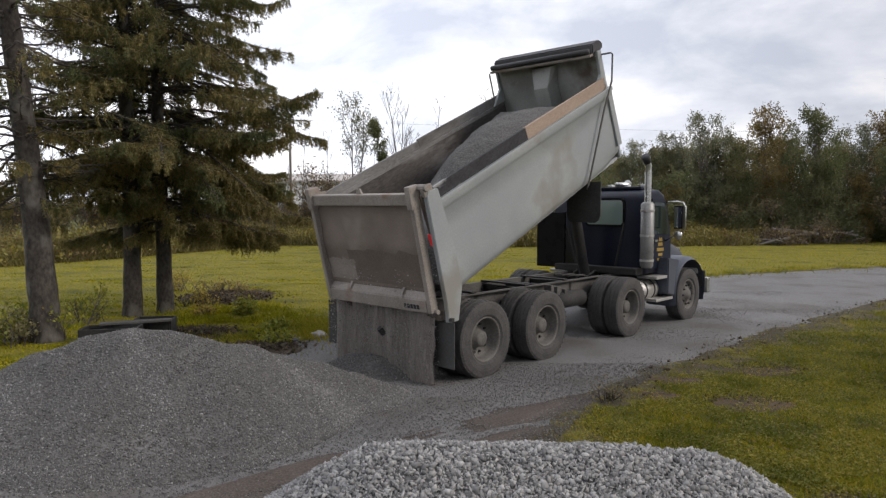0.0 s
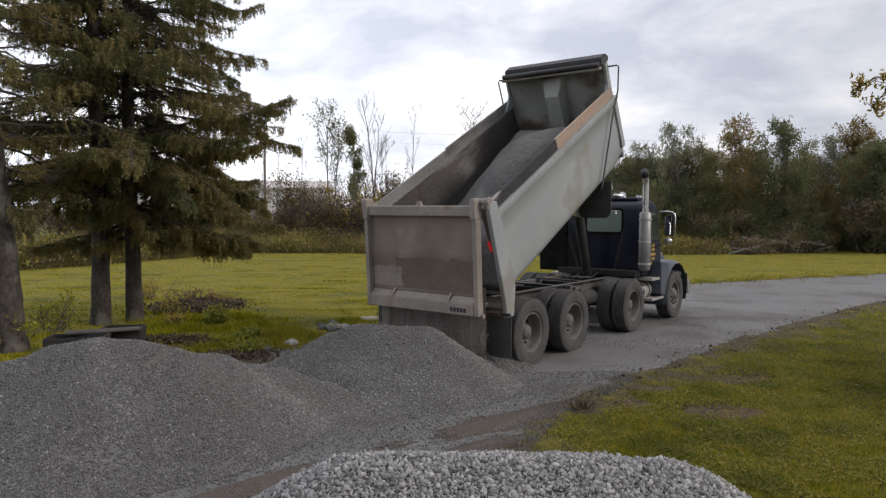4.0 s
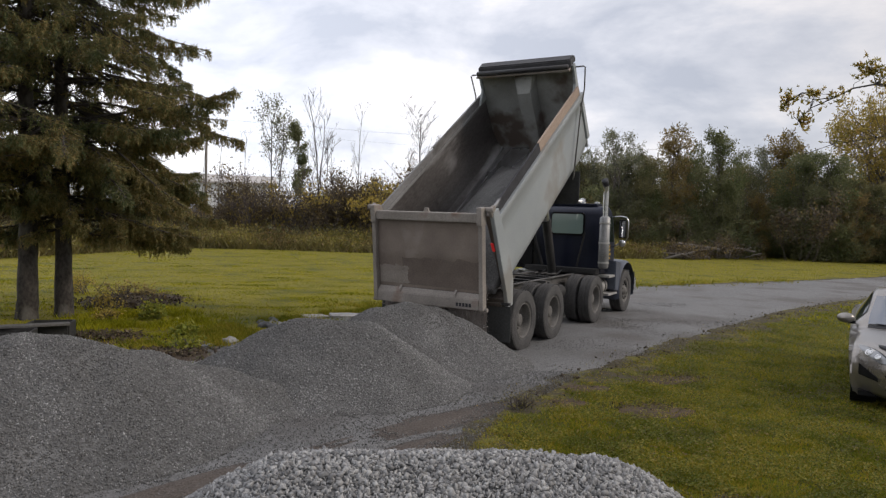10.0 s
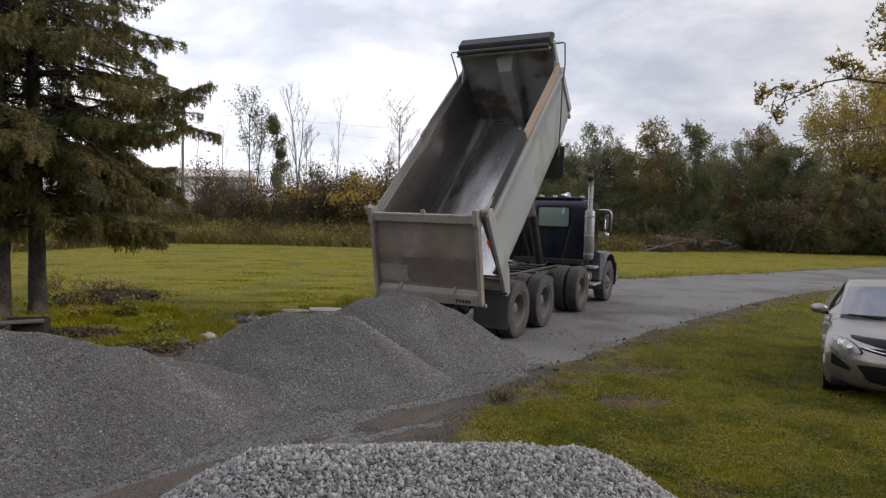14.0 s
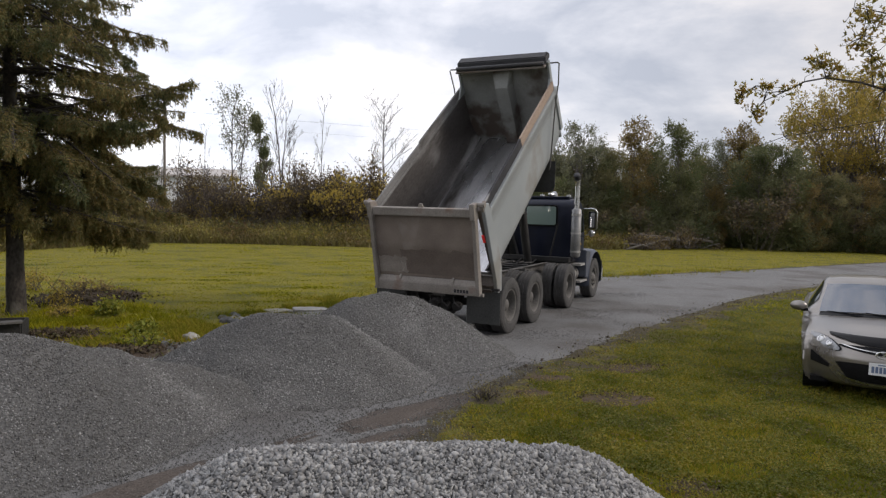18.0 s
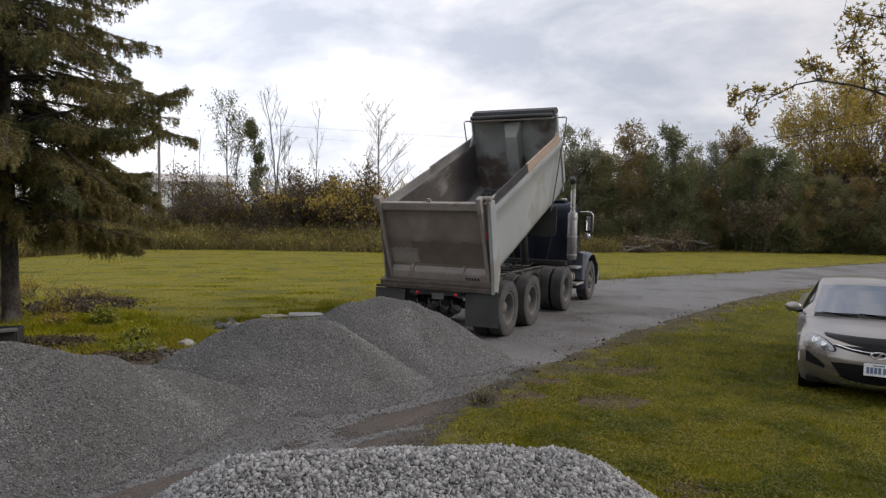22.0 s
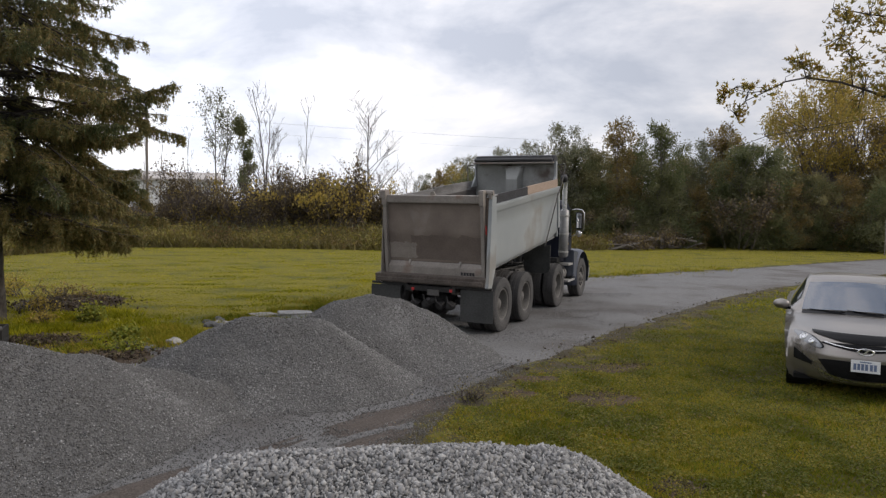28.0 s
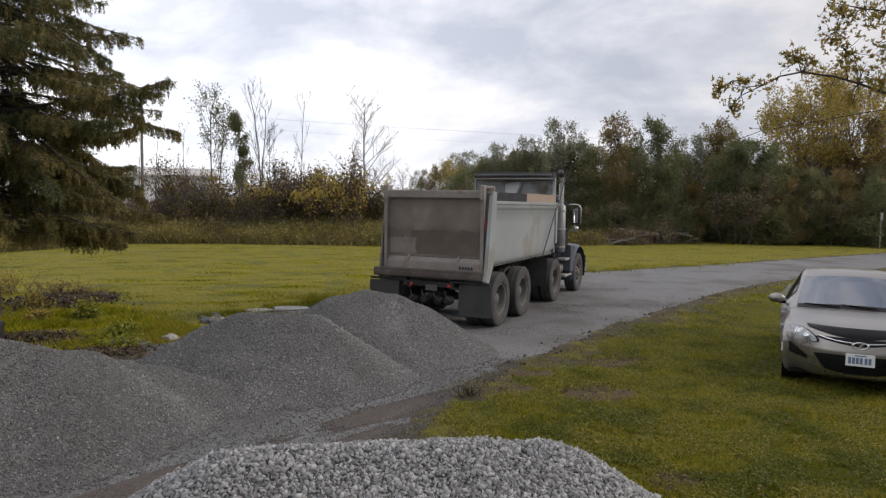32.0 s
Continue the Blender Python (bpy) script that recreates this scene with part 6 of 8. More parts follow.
def spruce(x, y, height, r0, seed, first, reach_scale, label, low_dead=0, thick=1.0, lean=0.0, heavy=(0.0, 0.0), boughs=(4, 7), even=0.62, core=0.14):
    """A spruce: whorls of sagging boughs with upturned ends, side sprays and hanging twigs."""
    g = rng(seed)
    ob = empty("spruce_tree", label, "tree", "spruces beside the drive", pose(x, y, 0))
    bm = bmesh.new()
    k = 90
    rings = []
    for j in range(k + 1):
        z = height * (j / k) ** 1.4
        r = r0 * (1 - z / height) ** 0.8 + 0.01 + (0.22 * r0 * math.exp(-z / 0.35))
        ring = []
        for i in range(14):
            a = 2 * math.pi * i / 14
            rr = r * (1 + 0.12 * noise.noise(Vector((math.cos(a) * 1.5, math.sin(a) * 1.5, z * 1.3 + seed))) + 0.10 * noise.noise(Vector((math.cos(a) * 4, math.sin(a) * 4, z * 5 + seed))))
            ring.append(bm.verts.new((rr * math.cos(a) + lean * z + 0.03 * math.sin(z * 0.7 + seed), rr * math.sin(a), z - 0.12)))
        rings.append(ring)
    for a, b in zip(rings, rings[1:]):
        for i in range(14):
            bm.faces.new((a[i], a[(i + 1) % 14], b[(i + 1) % 14], b[i]))
    part("trunk", bm, M_BARK, ob, "scaly grey-brown trunk", smooth=True)
    segs, start, along = [], [], []
    up = np.array([0, 0, 1.0])
    z = first
    while z < height - 0.3:
        reach = np.interp(z, (1.0, 2.2, 2.8, 3.5, 4.4, 5.6, 7.0, 9, height), (1.7, 2.4, 2.75, 3.0, 2.8, 2.45, 2.0, 1.4, 0.15)) * reach_scale
        high = z > 7.6
        n = g.integers(*boughs)
        a0 = g.uniform(0, 2 * math.pi)
        for j in range(n):
            a = a0 + 2 * math.pi * j / n + g.uniform(-0.3, 0.3)
            L = reach * g.uniform(even, 1.06) * (1 + heavy[0] * math.cos(a - heavy[1]))
            p = np.array([lean * z, 0.0, z + g.uniform(-0.3, 0.3)])
            if z < 3.0 and math.sin(a) < -0.1:
                L *= 0.5
            rise = g.uniform(-0.22, 0.34) + 0.02 * z
            sag = g.uniform(0.9, 1.5) * (0.8 if z < 3 else 1.0)
            lift = g.uniform(0.75, 1.15)
            dead = z < low_dead and g.uniform() < 0.65
            if dead:
                L, sag = L * g.uniform(0.35, 0.8), sag * 0.8
            out = np.array([math.cos(a), math.sin(a), 0.0])
            side = np.array([-math.sin(a), math.cos(a), 0.0])
            pts = [p]
            m = 9
            for i in range(m):
                t = (i + 1) / m
                p = p + (out + up * (rise - sag * t + lift * t * t)) * L / m + g.normal(0, 0.018, 3)
                pts.append(p)
            rr = np.linspace(0.016 + 0.007 * L, 0.005, m + 1)
            for i in range(m):
                segs.append((pts[i], pts[i + 1], rr[i], rr[i + 1]))
            kt = int(L * thick * (7 if high else 50 if z < 4.2 else 31))
            for q in range(kt):
                t = 1 - 0.90 * g.uniform(0, 1) ** 1.15
                i = min(int(t * m), m - 1)
                b = pts[i] + (pts[i + 1] - pts[i]) * (t * m - i)
                axis = pts[i + 1] - pts[i]
                axis /= np.linalg.norm(axis)
                s = g.choice((-1, 1))
                ln = (0.16 + 0.62 * (1 - t)) * g.uniform(0.6, 1.1) * min(1, L / 2)
                d = axis * g.uniform(0.5, 1.0) + side * s * g.uniform(0.3, 0.9) + up * g.uniform(-0.55, 0.05)
                d /= np.linalg.norm(d)
                e = b + d * ln
                segs.append((b, e, 0.006, 0.003))
                if dead or t < core:
                    continue
                runs_ = [(b + 0.15 * (e - b), e)]
                for _ in range(2 if not high else 1):
                    f0 = b + (e - b) * g.uniform(0.3, 1.0)
                    h = d * g.uniform(0.0, 0.35) + g.normal(0, 0.10, 3) - up
                    runs_.append((f0, f0 + h / np.linalg.norm(h) * g.uniform(0.08, 0.30) * (1.25 - 0.6 * t)))
                for p0, p1 in runs_:
                    c = max(2, int(np.linalg.norm(p1 - p0) / 0.055))
                    w = p1 - p0
                    for i2 in range(c):
                        start.append(p0 + w * (i2 + 0.5) / c)
                        along.append(w / (np.linalg.norm(w) + 1e-9))
            if not dead:
                for i in range(4, m):
                    for _ in range(3):
                        start.append(pts[i] + (pts[i + 1] - pts[i]) * g.uniform())
                        along.append((pts[i + 1] - pts[i]) / np.linalg.norm(pts[i + 1] - pts[i]))
        z += g.uniform(0.14, 0.22) if z < 3.4 else g.uniform(0.16, 0.28) if not high else g.uniform(0.4, 0.7)
    v, f = prisms(segs, 3)
    br = new("bough", stuff_mesh("bough", v, f, M_BOUGH))
    tagged(br, "grey dead twigs and boughs", kind="stuff")
    br.parent = ob
    tp, td = np.array(start), np.array(along)
    per = 5
    n = len(tp) * per
    c = np.repeat(tp, per, 0) + g.normal(0, 0.012, (n, 3))
    d = np.repeat(td, per, 0) + g.normal(0, 0.55, (n, 3))
    d /= np.linalg.norm(d, axis=1, keepdims=True)
    u = np.cross(d, g.normal(size=(n, 3)))
    u /= np.linalg.norm(u, axis=1, keepdims=True) + 1e-9
    ln = g.uniform(0.045, 0.085, (n, 1))
    w = g.uniform(0.006, 0.011, (n, 1))
    v = np.stack([c - u * w, c + u * w, c + d * ln], 1).reshape(-1, 3)
    cr = new("crown", stuff_mesh("crown", v, np.arange(3 * n).reshape(-1, 3), M_NEEDLE))
    tagged(cr, kind="stuff")
    cr.parent = ob
    return ob


spruce(-6.60, 11.3, 13.0, 0.22, 301, 2.5, 0.80, "large spruce with a thick trunk and bare lower boughs", low_dead=6.8, thick=0.29, lean=-0.085, core=0.3)
spruce(-6.39, 13.9, 12.0, 0.17, 302, 2.7, 0.80, "tall spruce with drooping brown-green boughs", low_dead=5.2, thick=0.28, heavy=(0.15, 2.6), core=0.30)
spruce(-5.90, 14.3, 12.5, 0.155, 303, 1.9, 1.03, "tall spruce with drooping dark green boughs", thick=0.86, heavy=(0.14, -0.25), boughs=(6, 8), even=0.76, core=0.34)

# ---------------------------------------------------------------- grass
def blades(name, pts, hgt, wid, material, label, seed, lean=0.5):
    g = rng(seed)
    n = len(pts)
    a = g.uniform(0, 2 * math.pi, n)
    b = g.uniform(0, 2 * math.pi, n)
    h = hgt * g.uniform(0.55, 1.25, n)
    u = np.stack([np.cos(a), np.sin(a), np.zeros(n)], 1) * (wid * g.uniform(0.6, 1.3, n))[:, None]
    tip = np.stack([np.cos(b) * lean * h, np.sin(b) * lean * h, h], 1)
    v = np.stack([pts - u, pts + u, pts + tip], 1).reshape(-1, 3)
    ob = new(name, stuff_mesh(name, v, np.arange(3 * n).reshape(-1, 3), material))
    return tagged(ob, label, "grass", kind="stuff")


def ground_points(n, seed, az0, az1, d0, d1, power=1.0):
    g = rng(seed)
    az = np.radians(g.uniform(az0, az1, n))
    d = d0 * (d1 / d0) ** (g.uniform(0, 1, n) ** power)
    p = np.stack([d * np.sin(az), d * np.cos(az)], 1)
    return p[~inside(ROAD_POLY, p)]


def with_height(p, lift=-0.005):
    return np.concatenate([p, np.array([[heave(x, y) + lift] for x, y in p])], 1)


def clumpy(p, scale, keep, seed):
    """Thin out points by a noise, for bare and thick places."""
    v = np.array([noise.noise(Vector((x * scale, y * scale, seed))) for x, y in p])
    return p[v > keep]


BARE_SPOTS = ((-4.30, 12.05, 0.95, 0.55), (3.55, 7.75, 0.42, 0.30), (2.55, 8.05, 0.30, 0.16), (3.1, 5.12, 0.24, 0.16), (4.5, 9.3, 0.55, 0.26), (3.0, 8.75, 0.4, 0.15))


def off_bare(p, seed):
    """Leave worn spots in the lawn nearly bare."""
    g = rng(seed)
    keep = np.ones(len(p), bool)
    for x, y, rx, ry in BARE_SPOTS:
        d = np.hypot((p[:, 0] - x) / rx, (p[:, 1] - y) / ry) + g.normal(0, 0.34, len(p)) + 0.5 * np.sin(p[:, 0] * 9 + x) * np.sin(p[:, 1] * 11 + y)
        keep &= (d > 1) | (g.uniform(0, 1, len(p)) < 0.28)
    return p[keep]


def from_edge(p, line, wide, seed):
    """Thin out points near a line, so that the edge frays."""
    q = resample(line, 300)
    d = np.sqrt(((p[:, None, :] - q[None, 30:210:2]) ** 2).sum(2)).min(1)
    v = np.array([noise.noise(Vector((x * 1.2, y * 1.2, seed))) for x, y in p])
    return off_bare(p[rng(int(seed)).uniform(0, 1, len(p)) < np.clip((d + 0.55 * v) / wide, 0.04, 1)], int(seed))


lawn_pts = ground_points(250000, 401, 3, 52, 4.4, 24, 1.0)
lawn_pts = from_edge(clumpy(lawn_pts, 2.6, -0.80, 3.0), ROAD_RIGHT, 0.7, 23)
blades("lawn_grass", with_height(lawn_pts), 0.032, 0.0088, M_BLADE, "short patchy green and yellow lawn grass", 402, 0.85)
tuft = from_edge(clumpy(ground_points(90000, 403, 3, 52, 4.4, 20), 1.9, 0.10, 9.0), ROAD_RIGHT, 0.6, 29)
blades("lawn_tufts", with_height(tuft), 0.060, 0.007, M_BLADE, "tufts of longer green lawn grass", 404, 0.8)
field = ground_points(230000, 405, -36, 12, 11, 40, 0.8)
row_ = np.array([noise.noise(Vector((x * 0.55 + 0.35 * y, y * 2.1 - 0.4 * x, 5))) for x, y in field])
blades("field_grass", with_height(field), 0.030 + 0.075 * np.clip(row_ - 0.05, 0, 0.6), 0.016, M_FIELD_BLADE, "mown bright yellow-green field grass", 406, 0.9)
far_lawn = ground_points(50000, 407, 8, 48, 18, 55, 0.8)
blades("verge_grass", with_height(far_lawn), 0.05, 0.02, M_FIELD_BLADE, "mown grass beyond the driveway", 408, 0.9)


for m_ in (M_BLADE, M_FIELD_BLADE, M_FIELD, M_LAWN):
    m_.node_tree.nodes["Principled BSDF"].inputs["Specular IOR Level"].default_value = 0.15
M_CLOVER = leafy("clover_leaves", [(0.106, 0.128, 0.013), (0.178, 0.182, 0.018), (0.25, 0.220, 0.024), (0.33, 0.250, 0.040)], rough=0.6, translucent=0.4, patches=(0.56, 0.66, 0.50), patch_scale=1.1)


def clover():
    """Broad low leaves that make up most of the weedy lawn."""
    p = from_edge(clumpy(ground_points(230000, 441, 3, 50, 4.4, 17), 2.3, -0.20, 6.0), ROAD_RIGHT, 0.6, 37)
    c = with_height(p, 0.018)
    g = rng(442)
    c[:, 2] += g.uniform(0, 0.022, len(c))
    v, f = leaf_quads(c, g.uniform(0.012, 0.032, len(c)), g, flat=0.4)
    tagged(new("clover", stuff_mesh("clover", v, f, M_CLOVER)), "low clover and broad weeds among the lawn grass", "weeds", kind="stuff")


clover()


def fallen_leaves():
    g = rng(431)
    p = ground_points(5200, 432, 6, 46, 5, 16)
    p = np.concatenate([clumpy(p, 0.8, 0.0, 14.0), resample(ROAD_RIGHT, 400)[60:230][g.integers(0, 170, 900)] + g.normal(0.1, 0.35, (900, 2))])
    c = with_height(p, 0.03)
    v, f = leaf_quads(c, g.uniform(0.02, 0.05, len(c)), g, flat=0.6)
    tagged(new("fallen_leaves", stuff_mesh("fallen_leaves", v, f, M_RUST)), "brown fallen leaves strewn over the lawn", "leaves", kind="stuff")


fallen_leaves()


def edge_points(line, n, seed, width, t0=0.0, t1=1.0):
    g = rng(seed)
    q = resample(line, 400)
    i = (g.uniform(t0, t1, n) * 398).astype(int)
    p = q[i] + g.normal(0, width, (n, 2))
    return clumpy(p, 1.1, -0.05, 5.0)


e1 = edge_points(ROAD_RIGHT, 5000, 411, 0.26, 0.10, 0.62)
blades("edge_weeds", with_height(e1), 0.06, 0.007, M_DRY, "brown weeds along the driveway's edge", 412, 0.7)
e2 = edge_points(ROAD_LEFT, 9000, 413, 0.5, 0.15, 0.5)
e2 = e2[(e2[:, 1] > 9.8)]
blades("edge_weeds", with_height(e2), 0.13, 0.010, M_BLADE, "green weeds along the field side of the driveway", 414, 0.6)

e3 = edge_points([(-3.3, 11.2), (-2.4, 12.2), (-1.9, 13.4), (-1.2, 14.8), (0.4, 16.4)], 16000, 415, 0.42)
blades("rough_grass", with_height(e3), 0.10, 0.009, M_BLADE, "rough olive grass between field and gravel heaps", 416, 0.8)
e4 = edge_points([(-5.2, 12.6), (-4.2, 13.4), (-3.4, 14.0), (-5.6, 15.2)], 9000, 417, 0.5)
blades("rough_grass", with_height(e4), 0.14, 0.010, M_FIELD_BLADE, "rough yellowing grass round the dug soil", 418, 0.7)

# band of tall dry growth where the field meets the thicket
EDGE = [(-30, 26), (-16, 24.8), (-13.2, 30.2), (-9.9, 38.0), (-4.3, 38.5), (3.8, 37.0), (9.0, 38.0), (16.5, 38.6), (25.6, 43.8), (37.4, 47.4), (50.4, 51.8), (70, 60)]
q_ = resample(EDGE, 600)
g_ = rng(421)
NB = 90000
i_ = g_.integers(0, 600, NB)
n_ = np.array([(-0.12, 1.0)])
deep_ = np.abs(g_.normal(0, 2.6, (NB, 1)))
p_ = q_[i_] + deep_ * n_ + g_.normal(0, 0.25, (NB, 2))
hh = np.array([0.42 + 0.30 * noise.noise(Vector((x * 0.35, y * 0.35, 2))) for x, y in p_]) + np.minimum(0.75, 0.16 * deep_[:, 0])
blades("tall_grass", np.concatenate([p_, np.zeros((len(p_), 1))], 1), np.clip(hh, 0.2, 1.5) * 1.15, 0.030, M_DRY, "band of tall dry grass and goldenrod", 422, 0.75)
M_GOLDENROD = leafy("goldenrod_leaves", [(0.135, 0.125, 0.030), (0.21, 0.19, 0.036), (0.30, 0.245, 0.045), (0.20, 0.135, 0.060)], translucent=0.4, patches=(0.62, 0.50, 0.72), patch_scale=0.45)
lc = np.concatenate([p_[:60000], (g_.uniform(0.10, 1.0, (60000, 1)) * hh[:60000, None] * 1.3)], 1)
v_, f_ = leaf_quads(lc, g_.uniform(0.07, 0.20, 60000), g_)
tagged(new("tall_weeds", stuff_mesh("tall_weeds", v_, f_, M_GOLDENROD)), "leafy olive and brown weeds at the field's edge", "weeds", kind="stuff")

# ---------------------------------------------------------------- soil patches, rocks, planter, brush
def patch(name, x, y, rx, ry, seed, material, label, rise=0.05, category="soil patch", turn=0.0):
    bm = bmesh.new()
    rings = [[bm.verts.new((0, 0, rise))]]
    for j in range(1, 7):
        ring = []
        for i in range(40):
            a = 2 * math.pi * i / 40
            r = j / 6 * (1 + 0.35 * noise.noise(Vector((math.cos(a) * 1.6, math.sin(a) * 1.6, seed))) + 0.12 * noise.noise(Vector((math.cos(a) * 6, math.sin(a) * 6, seed))))
            z = rise * (1 - (j / 6) ** 2) - 0.02 * (j == 6) + 0.35 * rise * noise.noise(Vector((r * math.cos(a) * 3, r * math.sin(a) * 3, seed + 4)))
            ring.append(bm.verts.new((r * rx * math.cos(a), r * ry * math.sin(a), z)))
        rings.append(ring)
    for i in range(40):
        bm.faces.new((rings[0][0], rings[1][i], rings[1][(i + 1) % 40]))
    for a, b in zip(rings[1:], rings[2:]):
        for i in range(40):
            bm.faces.new((a[i], b[i], b[(i + 1) % 40], a[(i + 1) % 40]))
    me = bpy.data.meshes.new(name)
    for fc in bm.faces:
        fc.smooth = True
    bmesh.ops.recalc_face_normals(bm, faces=bm.faces)
    bm.to_mesh(me)
    bm.free()
    me.materials.append(material)
    ob = new(name, me)
    ob.matrix_basis = pose(x, y, heave(x, y) + 0.004, 0, 0, turn)
    return tagged(ob, label, category, kind="structure")
M_SPOT = surf("dry_bare_soil", (0.042, 0.030, 0.020), (0.105, 0.076, 0.052), scale=3.0, rough=0.95, bump=0.6, fine=40.0, grain=0.6, dark=0.6, light=1.35)
patch("soil_patch", -5.25, 16.6, 1.15, 1.25, 1.0, M_SOIL, "bare dug soil round a cut-back shrub", 0.16)
for k, (x, y, rx, ry) in enumerate(BARE_SPOTS):
    patch("soil_patch", x, y, rx * 1.2, ry * 1.2, 3.0 + k, M_SPOT, "worn bare brown soil spot in the lawn", 0.014)
patch("soil_patch", -2.9, 10.6, 0.8, 0.45, 7.0, M_SOIL, "weedy bare soil beside the heaps", 0.04)

# browner and darker than the gravel of the drive
M_TRACK = surf("brown_wheel_track", (0.064, 0.053, 0.046), (0.108, 0.092, 0.081), scale=1.6, rough=0.92, bump=0.8, fine=50.0, grain=0.6, dark=0.6, light=1.35)
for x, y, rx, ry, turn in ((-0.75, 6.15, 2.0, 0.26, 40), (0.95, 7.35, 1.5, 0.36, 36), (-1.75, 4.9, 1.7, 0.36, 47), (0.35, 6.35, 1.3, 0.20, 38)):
    patch("wheel_track", x, y, rx, ry, 8.0 + x, M_TRACK, "brown wheel track in the gravel", 0.042, "wheel track", turn)

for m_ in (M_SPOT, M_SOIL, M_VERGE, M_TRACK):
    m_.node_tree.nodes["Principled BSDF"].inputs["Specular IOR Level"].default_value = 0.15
M_DEADLEAF = leafy("dead_leaves_on_soil", [(0.045, 0.034, 0.022), (0.09, 0.066, 0.038), (0.14, 0.10, 0.05), (0.07, 0.075, 0.03)], translucent=0.2)


def litter(x, y, rx, ry, n, seed, label, rise=0.06, big=0.045, material=None):
    """Clods, chips and dead leaves lying on bare soil."""
    g = rng(seed)
    p = np.stack([x + rx * g.normal(0, 0.5, n), y + ry * g.normal(0, 0.5, n)], 1)
    c = with_height(p, 0.012)
    c[:, 2] += rise * np.exp(-((p[:, 0] - x) / rx) ** 2 - ((p[:, 1] - y) / ry) ** 2)
    k = n // 2
    ob = new("soil_litter", scatter_stones("soil_litter", c[:k], g.uniform(0.008, big, k), material or M_SOIL, seed))
    tagged(ob, label, "litter", kind="stuff")
    v, f = leaf_quads(c[k:] + np.array([0, 0, 0.02]), g.uniform(0.4, 1.0, n - k) * big * 1.8, g)
    lv = new("dead_leaves", stuff_mesh("dead_leaves", v, f, M_DEADLEAF))
    tagged(lv, kind="stuff")
    lv.parent = ob


litter(-5.25, 16.5, 1.0, 1.1, 1500, 541, "dark clods and dead leaves on dug soil", 0.14)
litter(-4.35, 12.05, 0.7, 0.5, 600, 542, "dark clods and dead leaves beside the planters")
litter(-2.9, 10.7, 0.7, 0.5, 500, 543, "clods and dead leaves beside the heaps")
litter(3.5, 7.9, 0.5, 0.25, 300, 544, "loose soil and leaves on the worn lawn", 0.0, 0.018, M_VERGE)
litter(3.1, 5.12, 0.3, 0.2, 260, 547, "loose soil and leaves on the worn lawn", 0.0, 0.018, M_VERGE)
litter(4.6, 9.4, 0.6, 0.3, 260, 545, "loose soil and leaves on the worn lawn", 0.0, 0.018, M_VERGE)


def rock(x, y, s, seed, material, label, flat=0.6, name="rock"):
    bm = bmesh.new()
    bmesh.ops.create_icosphere(bm, subdivisions=2, radius=s)
    for v in bm.verts:
        v.co *= 1 + 0.45 * noise.noise(v.co / s * 1.1 + Vector((seed * 3.1, 0, 0)))
        v.co.z *= flat
    me = bpy.data.meshes.new(name)
    bm.to_mesh(me)
    bm.free()
    me.materials.append(material)
    ob = new(name, me)
    ob.matrix_basis = pose(x, y, heave(x, y) + s * flat * 0.45, 0, 0, seed * 47)
    return tagged(ob, label, "rock", "rocks beside the drive")


rock(-2.15, 11.75, 0.13, 1, M_LIME, "small white limestone rock in the grass")
rock(-2.45, 11.5, 0.05, 2, M_LIME, "small pale stone in the grass")
for k in range(16):
    g_ = rng(500 + k)
    rock(-1.72 + g_.normal(0, 0.22), 13.8 + g_.normal(0, 0.25), g_.uniform(0.06, 0.13), 10 + k, M_LIME if k % 4 == 0 else M_COARSE, "grey rubble stone at the field's edge")
for k in range(12):
    g_ = rng(530 + k)
    rock(-2.5 + g_.normal(0, 0.3), 11.3 + g_.normal(0, 0.22), g_.uniform(0.03, 0.07), 30 + k, M_COARSE, "grey rubble stone at the field's edge")


def slab(x, y, w, d, turn, seed):
    bm = bmesh.new()
    g = rng(seed)
    pts = [(-w, -d), (-w * 0.2, -d * 1.1), (w * 0.9, -d * 0.8), (w, d * 0.5), (w * 0.3, d), (-w * 0.8, d * 0.9)]
    prism(bm, [(a + g.normal(0, 0.02), b + g.normal(0, 0.02)) for a, b in pts], "z", -0.05, 0.06, bevel=0.012)
    me = bpy.data.meshes.new("stone_slab")
    bmesh.ops.recalc_face_normals(bm, faces=bm.faces)
    bm.to_mesh(me)
    bm.free()
    me.materials.append(M_LIME)
    ob = new("stone_slab", me)
    ob.matrix_basis = pose(x, y, heave(x, y), 0, 2, turn)
    return tagged(ob, "pale flat stone slab lying in the grass", "slab", "stone slabs")


slab(-0.30, 15.0, 0.40, 0.26, 16, 1)
slab(-0.98, 14.7, 0.30, 0.22, 34, 2)


